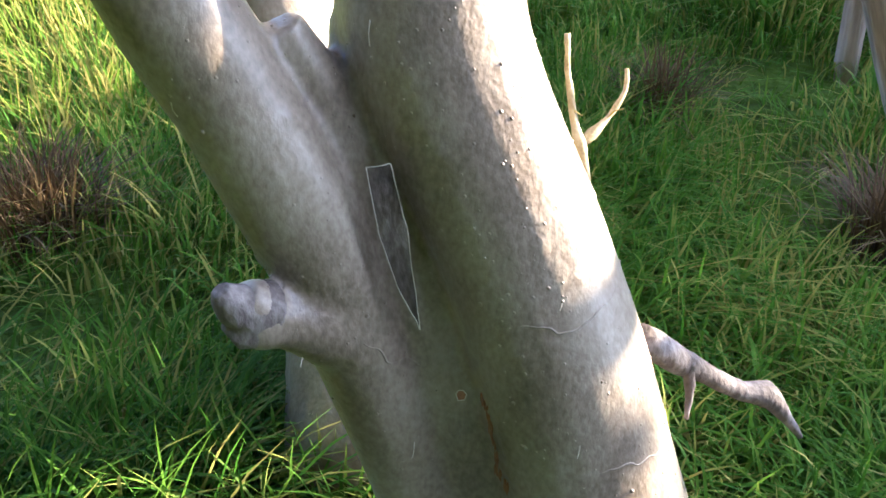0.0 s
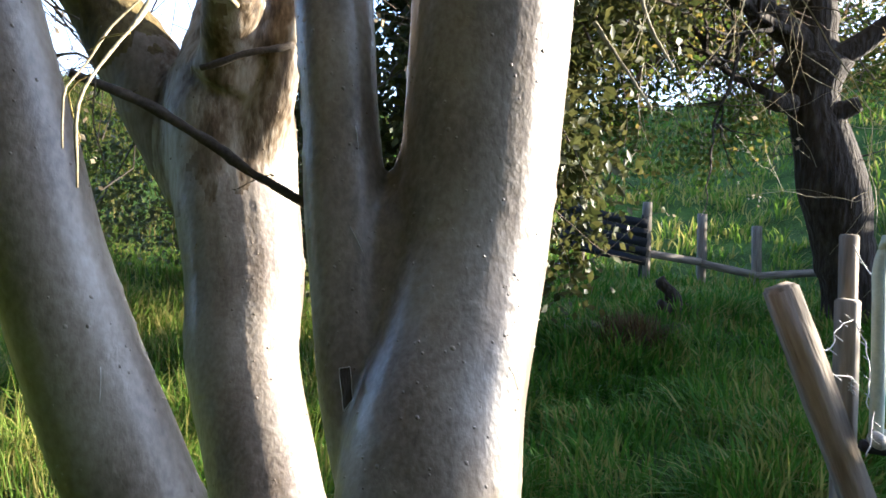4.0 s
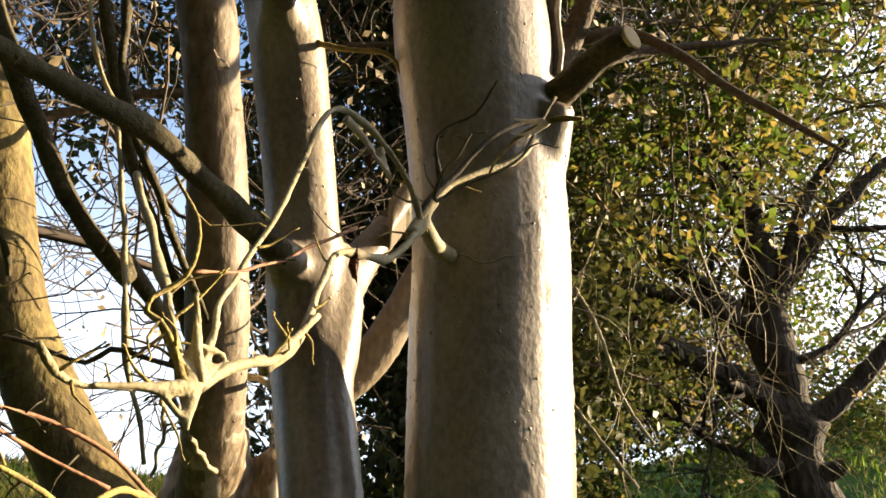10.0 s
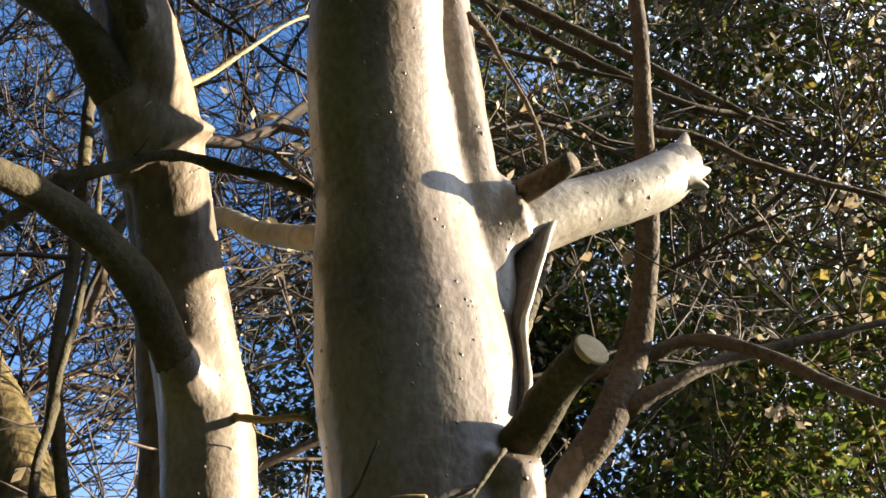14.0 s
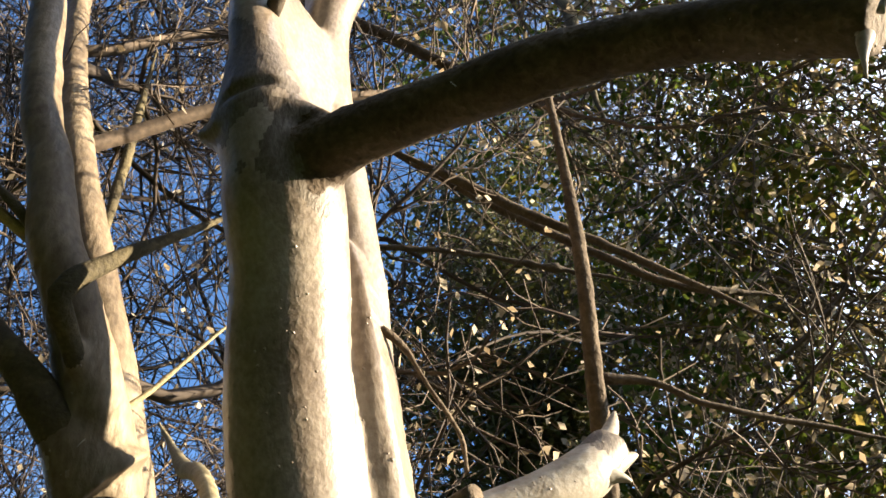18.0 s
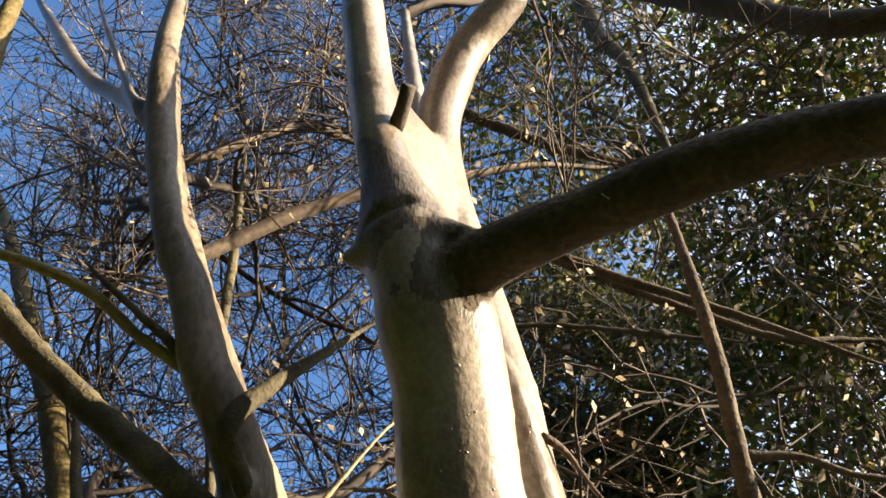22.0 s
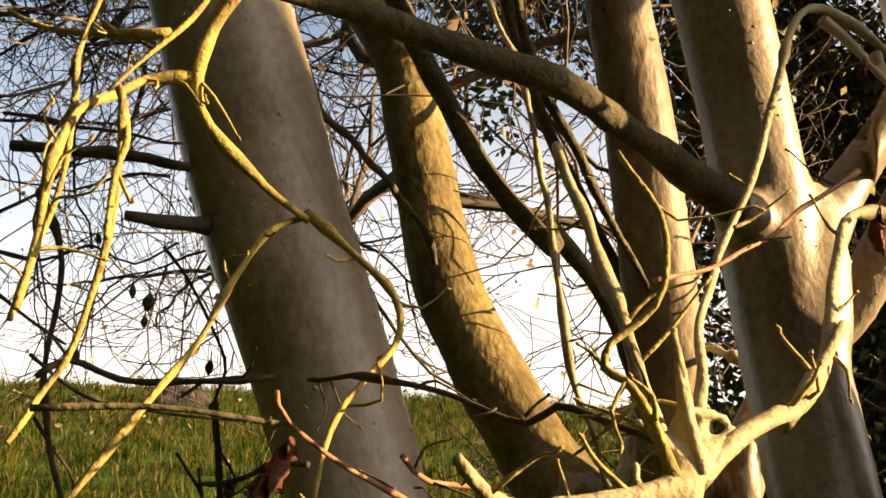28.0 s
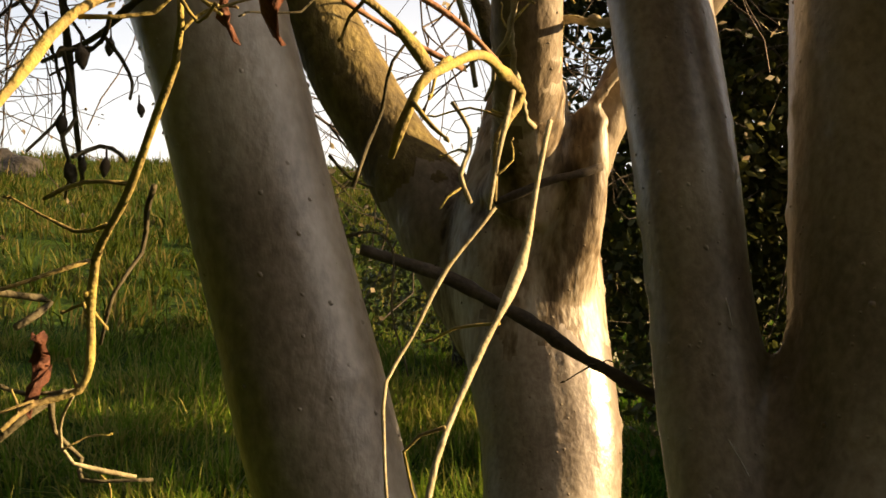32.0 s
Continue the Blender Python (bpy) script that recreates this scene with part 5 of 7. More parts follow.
# ---- webs, leaves and cut ends on the tree ----
def crumpled_leaf(at, size, seed, parent):
    rng = random.Random(seed)
    verts, faces = [], []
    n = 6
    for i in range(n + 1):
        for j in range(4):
            u, v = i / n, j / 3 - 0.5
            w = size * 0.62 * math.sin(math.pi * min(0.98, u * 0.93 + 0.05))
            x = v * w * math.cos(2.2 * v + 1.5 * u)
            y = size * 0.35 * math.sin(3.0 * abs(v) + 2 * u + seed) + 0.12 * size * rng.uniform(-1, 1)
            verts.append((at[0] + x, at[1] + y, at[2] - u * size + 0.1 * size * rng.uniform(-1, 1)))
    for i in range(n):
        for j in range(3):
            k = i * 4 + j
            faces.append((k, k + 1, k + 5, k + 4))
    ob = part("dead_leaf", mesh_of("dead_leaf", verts, faces, DEADLEAF), parent, "dry red-brown curled leaf")
    mod = ob.modifiers.new("thickness", "SOLIDIFY")
    mod.thickness = 0.0008
    return ob



crumpled_leaf((-0.112, 0.95, 2.005), 0.03, 3, tree)
crumpled_leaf((-0.325, 0.64, 1.774), 0.03, 5, tree)
crumpled_leaf((-0.415, 0.70, 1.852), 0.028, 7, tree)
crumpled_leaf((-0.422, 0.70, 1.838), 0.026, 8, tree)
crumpled_leaf((-0.60, 0.68, 1.60), 0.05, 9, tree)


def web_skin(lines, mat, label, voxel=0.0021, lumps=0.0009, seed=4):
    """Silk drawn tight over twigs: thin lines grown together into one concave skin."""
    return part("web_skin", fused("web_skin", lines, mat, voxel, 5, lumps, seed), tree, label)


HUB = (-0.204, 0.702, 1.830, 0.0068)
web_skin([[HUB, (-0.214, 0.682, 1.824, 0.0054), (-0.231, 0.662, 1.822, 0.0034), (-0.252, 0.642, 1.8195, 0.0027)], [HUB, (-0.204, 0.692, 1.812, 0.0048), (-0.203, 0.686, 1.796, 0.0016)],
          [HUB, (-0.2045, 0.704, 1.852, 0.0048), (-0.206, 0.707, 1.875, 0.0031), (-0.209, 0.709, 1.896, 0.0020)], [HUB, (-0.196, 0.722, 1.842, 0.0058), (-0.184, 0.748, 1.852, 0.0048), (-0.170, 0.778, 1.863, 0.0044)],
          [HUB, (-0.204, 0.735, 1.86, 0.0041), (-0.207, 0.775, 1.893, 0.0031)], [HUB, (-0.217, 0.695, 1.85, 0.0031), (-0.228, 0.70, 1.872, 0.0026)],
          [(-0.222, 0.672, 1.823, 0.0020), (-0.212, 0.682, 1.812, 0.0027), (-0.203, 0.69, 1.80, 0.0016)], [(-0.214, 0.7, 1.846, 0.0020), (-0.205, 0.715, 1.86, 0.0027), (-0.19, 0.735, 1.856, 0.0020)]],
         PALE, "taut pale silk stretched over a knot of twigs")
web_skin([[(-0.136, 1.045, 2.20, 0.0055), (-0.118, 1.068, 2.188, 0.0045), (-0.105, 1.085, 2.176, 0.0035)], [(-0.098, 1.088, 2.182, 0.0055), (-0.092, 1.10, 2.164, 0.004), (-0.084, 1.11, 2.150, 0.003)],
          [(-0.118, 1.068, 2.190, 0.003), (-0.102, 1.085, 2.168, 0.003), (-0.09, 1.10, 2.156, 0.003)]], FLUFF, "shred of silk clinging under the arching twig", 0.0022)
crumpled_leaf((-0.106, 1.078, 2.172), 0.026, 21, tree)
web_skin([[(-0.047, 1.19, 2.128, 0.009), (-0.052, 1.176, 2.112, 0.011), (-0.06, 1.15, 2.094, 0.0085)], [(-0.047, 1.19, 2.13, 0.010), (-0.03, 1.235, 2.108, 0.0115), (-0.005, 1.30, 2.112, 0.012)],
          [(-0.047, 1.185, 2.128, 0.009), (-0.03, 1.2, 2.16, 0.007), (-0.01, 1.215, 2.185, 0.006)]], PALE, "silk-bound fork of twigs against the trunk", 0.003)


web_skin([[(-0.225, 0.975, 0.712, 0.036), (-0.255, 0.950, 0.728, 0.032), (-0.270, 0.940, 0.748, 0.024), (-0.277, 0.936, 0.766, 0.013)],
          [(-0.235, 0.965, 0.715, 0.036), (-0.262, 0.945, 0.722, 0.031), (-0.272, 0.938, 0.720, 0.024)],
          [(-0.225, 0.972, 0.70, 0.034), (-0.258, 0.948, 0.698, 0.030), (-0.275, 0.936, 0.690, 0.019)]],
         DEADWOOD, "knobbly broken stub end under thin silk", 0.0032, 0.004, 9)


def cut_end(at, way, r, parent, label):
    """A pale sawn face, slightly domed, on the end of a stub."""
    a, w = Vector(at), Vector(way).normalized()
    pts = [(*(a + w * d), k * r) for d, k in ((-0.003, 0.97), (0.0015, 0.96), (0.003, 0.85), (0.0034, 0.3))]
    return part("sawn_face", mesh_of("sawn_face", *tube(pts, 14, 0.02, 0, 0.05, 2), CUT), parent, label)


web_skin([[(0.095, 1.015, 2.181, 0.0045), (0.078, 1.02, 2.170, 0.0035), (0.062, 1.022, 2.168, 0.0020), (0.050, 1.024, 2.172, 0.0008)], [(0.090, 1.016, 2.182, 0.004), (0.072, 1.02, 2.184, 0.003), (0.055, 1.02, 2.187, 0.0010)], [(0.076, 1.02, 2.172, 0.003), (0.070, 1.02, 2.160, 0.0012)]],
         WEB, "ragged white shred of silk on a broken stub", 0.0018, 0.001, 23)
cut_end((0.251, 1.220, 2.414), (0.043, -0.05, 0.012), 0.0198, tree, "pale sawn wood face")

FINE = [
    ([(-0.535, 0.838, 1.820, 0.0017), (-0.547, 0.850, 1.812, 0.0016), (-0.566, 0.862, 1.804, 0.0015), (-0.575, 0.838, 1.799, 0.0013), (-0.585, 0.850, 1.787, 0.0012), (-0.590, 0.862, 1.762, 0.0011), (-0.601, 0.838, 1.733, 0.0010)], OLIVE),
    ([(-0.582, 0.848, 1.802, 0.0017), (-0.584, 0.860, 1.782, 0.0016), (-0.587, 0.872, 1.759, 0.0014), (-0.581, 0.848, 1.744, 0.0013), (-0.585, 0.860, 1.726, 0.0011), (-0.598, 0.872, 1.701, 0.0010)], OLIVE),
    ([(-0.532, 0.848, 1.724, 0.0017), (-0.547, 0.860, 1.730, 0.0015), (-0.568, 0.872, 1.737, 0.0013), (-0.572, 0.848, 1.729, 0.0011)], OLIVE),
    ([(-0.578, 0.888, 1.820, 0.0017), (-0.569, 0.900, 1.803, 0.0015), (-0.568, 0.912, 1.788, 0.0013), (-0.554, 0.888, 1.771, 0.0011)], OLIVE),
    ([(-0.645, 0.888, 1.852, 0.0017), (-0.633, 0.900, 1.827, 0.0015), (-0.636, 0.912, 1.814, 0.0013), (-0.622, 0.888, 1.839, 0.0011)], OLIVE),
    ([(-0.470, 0.788, 1.701, 0.0017), (-0.485, 0.800, 1.688, 0.0015), (-0.496, 0.812, 1.663, 0.0014), (-0.498, 0.788, 1.640, 0.0012), (-0.517, 0.800, 1.608, 0.0010)], OLIVE),
    ([(-0.545, 0.738, 1.644, 0.0023), (-0.531, 0.750, 1.641, 0.0020), (-0.521, 0.762, 1.636, 0.0017), (-0.524, 0.738, 1.624, 0.0014)], OLIVE),
    ([(-0.546, 0.738, 1.555, 0.0023), (-0.528, 0.750, 1.573, 0.0020), (-0.514, 0.762, 1.584, 0.0017), (-0.493, 0.738, 1.589, 0.0014)], OLIVE),
    ([(-0.500, 0.738, 1.583, 0.0017), (-0.509, 0.750, 1.565, 0.0015), (-0.501, 0.762, 1.548, 0.0014), (-0.484, 0.738, 1.543, 0.0012), (-0.449, 0.750, 1.542, 0.0010)], OLIVE),
    ([(-0.539, 0.738, 1.591, 0.0017), (-0.528, 0.750, 1.584, 0.0014), (-0.504, 0.762, 1.586, 0.0011)], OLIVE),
    ([(-0.876, 0.888, 2.000, 0.0017), (-0.844, 0.900, 1.978, 0.0015), (-0.814, 0.912, 1.957, 0.0013), (-0.780, 0.888, 1.949, 0.0011)], OLIVE),
    ([(-0.881, 0.888, 2.044, 0.0017), (-0.836, 0.900, 2.033, 0.0016), (-0.795, 0.912, 2.044, 0.0014), (-0.747, 0.888, 2.032, 0.0013), (-0.720, 0.900, 2.021, 0.0011), (-0.684, 0.912, 2.039, 0.0010)], DARKTWIG),
    ([(-0.721, 0.938, 2.042, 0.0017), (-0.690, 0.950, 1.995, 0.0016), (-0.665, 0.962, 1.937, 0.0015), (-0.654, 0.938, 1.896, 0.0013), (-0.655, 0.950, 1.857, 0.0012), (-0.642, 0.962, 1.828, 0.0011), (-0.661, 0.938, 1.803, 0.0010)], DARKTWIG),
    ([(-0.898, 0.888, 2.190, 0.0023), (-0.821, 0.900, 2.170, 0.0020), (-0.736, 0.912, 2.146, 0.0017), (-0.664, 0.888, 2.121, 0.0014)], DARKTWIG),
    ([(-0.856, 0.938, 2.220, 0.0017), (-0.866, 0.950, 2.167, 0.0015), (-0.869, 0.962, 2.120, 0.0014), (-0.821, 0.938, 2.078, 0.0012), (-0.826, 0.950, 2.055, 0.0010)], DARKTWIG),
    ([(-0.896, 0.908, 2.174, 0.0017), (-0.868, 0.920, 2.127, 0.0016), (-0.894, 0.932, 2.091, 0.0014), (-0.853, 0.908, 2.051, 0.0013), (-0.855, 0.920, 2.002, 0.0011), (-0.816, 0.932, 1.966, 0.0010)], DARKTWIG),
    ([(-0.770, 0.838, 1.930, 0.0017), (-0.736, 0.850, 1.904, 0.0016), (-0.693, 0.862, 1.888, 0.0015), (-0.647, 0.838, 1.883, 0.0013), (-0.603, 0.850, 1.877, 0.0012), (-0.562, 0.862, 1.875, 0.0011), (-0.522, 0.838, 1.872, 0.0010)], OLIVE),
    ([(-0.869, 0.938, 1.888, 0.0017), (-0.851, 0.950, 1.856, 0.0015), (-0.834, 0.962, 1.824, 0.0013), (-0.821, 0.938, 1.763, 0.0011)], DARKTWIG),
    ([(-0.380, 0.868, 1.703, 0.0017), (-0.374, 0.880, 1.731, 0.0015), (-0.367, 0.892, 1.755, 0.0014), (-0.352, 0.868, 1.782, 0.0012), (-0.341, 0.880, 1.802, 0.0010)], OLIVE),
    ([(-0.527, 1.188, 1.761, 0.0017), (-0.509, 1.200, 1.738, 0.0014), (-0.489, 1.212, 1.727, 0.0011)], OLIVE),
    ([(-0.510, 1.188, 1.678, 0.0017), (-0.486, 1.200, 1.683, 0.0015), (-0.469, 1.212, 1.666, 0.0014), (-0.461, 1.188, 1.607, 0.0012), (-0.448, 1.200, 1.537, 0.0010)], OLIVE),
]
for pts, mat in FINE:
    limb("twig", pts, mat, tree, "", 6, 0.012, 0.004, 0.2, 0.6)


def pod(at, size, seed):
    """A small dark bud hanging from a thread of stalk."""
    rng = random.Random(seed)
    x, y, z = at
    dx = rng.uniform(-0.3, 0.3) * size
    pts = [(x, y, z + size * 0.5, 0.0006), (x, y, z, 0.0008), (x + dx * 0.3, y, z - size * 0.25, size * 0.22), (x + dx * 0.7, y, z - size * 0.6, size * 0.27), (x + dx, y, z - size, size * 0.05)]
    part("bud", mesh_of("bud", *tube(pts, 7, 0.004, 0, 0.35, seed), DARKTWIG), tree, "shrivelled dark hanging bud")


for k, p in enumerate([(-0.584, 0.86, 1.782), (-0.587, 0.86, 1.758), (-0.585, 0.86, 1.726), (-0.572, 0.86, 1.727), (-0.554, 0.86, 1.728), (-0.566, 0.85, 1.803), (-0.555, 0.9, 1.771), (-0.578, 0.9, 1.820), (-0.66, 0.95, 1.90),
                       (-0.654, 0.95, 1.862), (-0.72, 0.9, 2.0), (-0.70, 0.9, 1.99), (-0.703, 0.9, 1.97), (-0.668, 0.95, 1.935), (-0.87, 0.92, 2.12), (-0.82, 0.95, 2.07), (-0.78, 0.9, 1.945), (-0.64, 0.95, 1.828)]):
    pod(p, 0.011 + 0.003 * (k % 3), k)
crumpled_leaf((-0.524, 0.75, 1.618), 0.030, 31, tree)
crumpled_leaf((-0.520, 0.752, 1.598), 0.024, 33, tree)
crumpled_leaf((-0.373, 0.70, 1.784), 0.024, 35, tree)

web_skin([[(0.855, 0.892, 2.992, 0.010), (0.868, 0.888, 3.005, 0.009), (0.878, 0.886, 3.035, 0.005), (0.888, 0.886, 3.085, 0.0014)], [(0.836, 0.892, 2.94, 0.010), (0.828, 0.888, 2.922, 0.009), (0.818, 0.886, 2.895, 0.005), (0.806, 0.886, 2.850, 0.0014)],
          [(0.875, 0.875, 2.99, 0.006), (0.872, 0.85, 2.96, 0.006), (0.845, 0.86, 2.925, 0.006)]], SILKWHITE_SUN, "silk drawn into spikes round the sawn end", 0.0028)
web_skin([[(0.012, 0.955, 3.44, 0.022), (0.006, 0.944, 3.50, 0.012), (0.002, 0.937, 3.55, 0.005), (0.0, 0.934, 3.585, 0.0012)], [(0.03, 0.955, 3.43, 0.018), (0.045, 0.962, 3.47, 0.008), (0.05, 0.965, 3.50, 0.002)]],
         SILKBROWN, "ragged silk spike above the arm", 0.0026, 0.002, 31)
ARCH = [(0.235, 1.40, 2.765), (0.222, 1.38, 2.72), (0.205, 1.37, 2.66), (0.187, 1.365, 2.605), (0.174, 1.36, 2.56), (0.173, 1.355, 2.51), (0.172, 1.345, 2.465), (0.165, 1.335, 2.42)]
limb("twig", [(x, y, z, 0.0042) for x, y, z in ARCH], SILKWHITE_SUN, tree, "silk-wrapped twig bridging arm and stub", 8, 0.012, 0.002, 0.3, 0.5)
web_skin([[(x, y, z, 0.0035), (x * 0.5 + 0.065, y + 0.012, z - 0.004, 0.0030), (0.115, y + 0.03, z - 0.008, 0.0045)] for x, y, z, _ in glide([(*p, 0.004) for p in ARCH], 0.007)], SILKBROWN, "thin brown silk stretched under the arm", 0.0030, 0.002, 37)
web_skin([[(0.40, 1.50, 2.895, 0.026), (0.43, 1.525, 2.945, 0.016), (0.445, 1.535, 2.985, 0.008), (0.450, 1.54, 3.005, 0.002)], [(0.41, 1.50, 2.87, 0.024), (0.445, 1.525, 2.90, 0.014), (0.47, 1.54, 2.915, 0.004)],
          [(0.40, 1.49, 2.86, 0.020), (0.435, 1.50, 2.86, 0.010), (0.455, 1.51, 2.852, 0.003)]], SILKWHITE_SUN, "ragged torn tip of the silk-wrapped arm", 0.003, 0.003, 15)


# ---- many blades, leaves and twigs as one mesh each ----
def bulk_mesh(name, verts, quads, tris, mat):
    me = bpy.data.meshes.new(name)
    loops = np.concatenate([quads.ravel(), tris.ravel()]).astype(np.int32)
    sizes = np.concatenate([np.full(len(quads), 4), np.full(len(tris), 3)]).astype(np.int32)
    me.vertices.add(len(verts))
    me.vertices.foreach_set("co", verts.astype(np.float32).ravel())
    me.loops.add(len(loops))
    me.loops.foreach_set("vertex_index", loops)
    me.polygons.add(len(sizes))
    me.polygons.foreach_set("loop_start", np.concatenate([[0], np.cumsum(sizes)[:-1]]).astype(np.int32))
    me.materials.append(mat)
    me.update(calc_edges=True)
    return me


def blades(name, roots, lean, length, width, mat):
    """Curved tapering blades: roots (n, 3), lean (n, 2) as the sideways reach at the tip, length and width (n)."""
    n = len(roots)
    side = np.stack([-lean[:, 1], lean[:, 0]], 1)
    side /= np.linalg.norm(side, axis=1, keepdims=True) + 1e-9
    out = np.zeros((n, 7, 3))
    for k, (s, w) in enumerate(((0.0, 0.8), (0.4, 1.0), (0.75, 0.65))):
        mid = roots.copy()
        mid[:, :2] += lean * (length * s ** 1.9)[:, None]
        reach = np.hypot(lean[:, 0], lean[:, 1])
        mid[:, 2] += length * (s - 0.38 * np.minimum(reach, 1.6) * s ** 2.2)
        out[:, 2 * k] = mid
        out[:, 2 * k + 1] = mid
        out[:, 2 * k, :2] += side * (width * w / 2)[:, None]
        out[:, 2 * k + 1, :2] -= side * (width * w / 2)[:, None]
    tip = roots.copy()
    tip[:, :2] += lean * length[:, None]
    tip[:, 2] += length * (1 - 0.38 * np.minimum(np.hypot(lean[:, 0], lean[:, 1]), 1.6))
    out[:, 6] = tip
    base = (np.arange(n) * 7)[:, None]
    quads = np.concatenate([base + [0, 1, 3, 2], base + [2, 3, 5, 4]])
    tris = base + [4, 5, 6]
    return bulk_mesh(name, out.reshape(-1, 3), quads, tris, mat)


def sward(name, rng, count, r_in, r_out, az_in, az_out, per, tall, wide, mat, label, power=1.0, stalk=0.0):
    """Tufts of grass between two distances and two bearings from the origin."""
    az = np.radians(rng.uniform(az_in, az_out, count))
    r = r_in + (r_out - r_in) * rng.uniform(0, 1, count) ** power
    x, y = r * np.sin(az), r * np.cos(az)
    z = np.array([ground_height(a, b) for a, b in zip(x, y)])
    clump = np.array([0.5 + 0.9 * noise.noise(Vector((a * 1.3, b * 1.3, 5.0))) for a, b in zip(x, y)])
    patch = np.array([noise.noise(Vector((a * 0.45, b * 0.45, 8.0))) for a, b in zip(x, y)])
    keep = clump > 0.12 + 0.25 * rng.uniform(-1, 1, count)
    x, y, z, clump, patch, r = (v[keep] for v in (x, y, z, clump, patch, r))
    n = len(x) * per
    c = np.repeat(np.arange(len(x)), per)
    spread = tall * 0.35
    ox, oy = rng.normal(0, spread, n), rng.normal(0, spread, n)
    roots = np.stack([x[c] + ox, y[c] + oy, z[c] - 0.02], 1)
    way = 2.2 * patch[c] * math.pi
    lean = np.stack([ox / spread * 0.4 + 0.35 * np.cos(way) + rng.normal(0, 0.28, n), oy / spread * 0.4 + 0.35 * np.sin(way) + rng.normal(0, 0.28, n)], 1)
    grow = np.clip(r / r_in, 1, 2.2)[c] ** 0.25
    length = tall * (0.55 + 0.75 * np.clip(clump[c], 0, 1.2)) * rng.uniform(0.6, 1.25, n)
    width = wide * rng.uniform(0.6, 1.3, n) * grow
    if stalk:
        up = rng.uniform(0, 1, n) < stalk
        length[up] *= 1.9
        width[up] *= 0.45
        lean[up] *= 0.35
    return tagged(new(name, blades(name, roots, lean, length, width, mat)), label, "grass", kind="stuff")


grng = np.random.default_rng(4)
sward("grass", grng, 3600, 1.15, 4.6, -75, 70, 17, 0.23, 0.0075, GRASS, "long lush green grass in tufts around the tree", 0.8)
sward("grass", grng, 4600, 4.2, 14.0, -6, 50, 12, 0.26, 0.016, GRASS, "rank green pasture grass on uneven ground", 0.9)
# Out of view: covers pale soil that would bounce sun onto the trunks.
sward("grass", grng, 2600, 0.9, 6.0, 70, 285, 11, 0.22, 0.010, GRASS, "unseen long grass of the field behind, added to cut bounced light", 0.7)
sward("meadow_grass", grng, 4600, 3.2, 11.5, -72, -6, 15, 0.25, 0.011, MEADOW, "sunlit meadow grass with a few straw-coloured stalks", 0.9, 0.05)
sward("hill_grass", grng, 4200, 13.0, 36.0, -6, 50, 9, 0.30, 0.028, MEADOW, "short green grass on the hillside", 0.8)
sward("hill_grass", grng, 6500, 11.0, 36.0, -72, -5, 10, 0.36, 0.024, HILLSHADE, "rough olive grass on the hillside, darkened for shade, with dry stalks", 0.8, 0.06)


def dead_clump(x, y, size, seed, label):
    """A trampled tussock of dead grass round a dark clod of earth."""
    rng = np.random.default_rng(seed)
    z = ground_height(x, y)
    top = thing("dead_grass_clump", label, "grass tussock", (x, y, z), "dead tussocks")
    bm = bmesh.new()
    bmesh.ops.create_icosphere(bm, subdivisions=3, radius=1.0)
    for v in bm.verts:
        k = 1 + 0.4 * noise.noise(v.co * 1.7 + Vector((seed, 0, 0)))
        v.co = Vector((v.co.x * size * 0.5 * k, v.co.y * size * 0.5 * k, v.co.z * size * 0.32 * k))
    me = bpy.data.meshes.new("clod")
    bm.to_mesh(me)
    bm.free()
    me.materials.append(BARKDARK)
    part("clod", me, top, "dark earth clod")
    n = int(900 * size / 0.4)
    off = rng.normal(0, size * 0.33, (n, 2))
    roots = np.column_stack([off, np.full(n, 0.02)])
    lean = off / size * 0.9 + rng.normal(0, 0.45, (n, 2))
    tagged(part("dead_blade", blades("dead_blade", roots, lean, rng.uniform(0.14, 0.34, n), rng.uniform(0.003, 0.008, n), DRYGRASS), top, "brown dead grass blades"), kind="stuff")


dead_clump(-1.22, 2.42, 0.25, 3, "tussock of dead brown grass over a dark hollow")
dead_clump(0.78, 3.10, 0.13, 4, "small tussock of dead brown grass")
dead_clump(1.25, 2.25, 0.16, 5, "thin patch of dead brown grass")
dead_clump(1.64, 7.65, 0.42, 6, "dark pit with dead grass in the pasture")


def leaves(name, rng, centres, per, spread, size, mat, droop=0.2):
    """Folded pointed leaves scattered in small clusters round the centres."""
    n = len(centres) * per
    c = np.repeat(centres, per, 0) + rng.normal(0, spread, (n, 3))
    a = rng.normal(0, 1, (n, 3))
    a[:, 2] -= droop
    a /= np.linalg.norm(a, axis=1, keepdims=True)
    b = np.cross(a, rng.normal(0, 1, (n, 3)))
    b /= np.linalg.norm(b, axis=1, keepdims=True)
    k = np.cross(a, b)
    s = (size * rng.uniform(0.6, 1.35, n))[:, None]
    out = np.zeros((n, 6, 3))
    out[:, 0] = c
    out[:, 1] = c + a * s * 0.45 + b * s * 0.30 + k * s * 0.10
    out[:, 2] = c + a * s * 0.5
    out[:, 3] = c + a * s * 0.45 - b * s * 0.30 + k * s * 0.10
    out[:, 4] = c + a * s + k * s * 0.08
    out = out[:, :5]
    base = (np.arange(n) * 5)[:, None]
    quads = np.concatenate([base + [0, 1, 4, 2], base + [0, 2, 4, 3]])
    return bulk_mesh(name, out.reshape(-1, 3), quads, np.zeros((0, 3), int), mat)


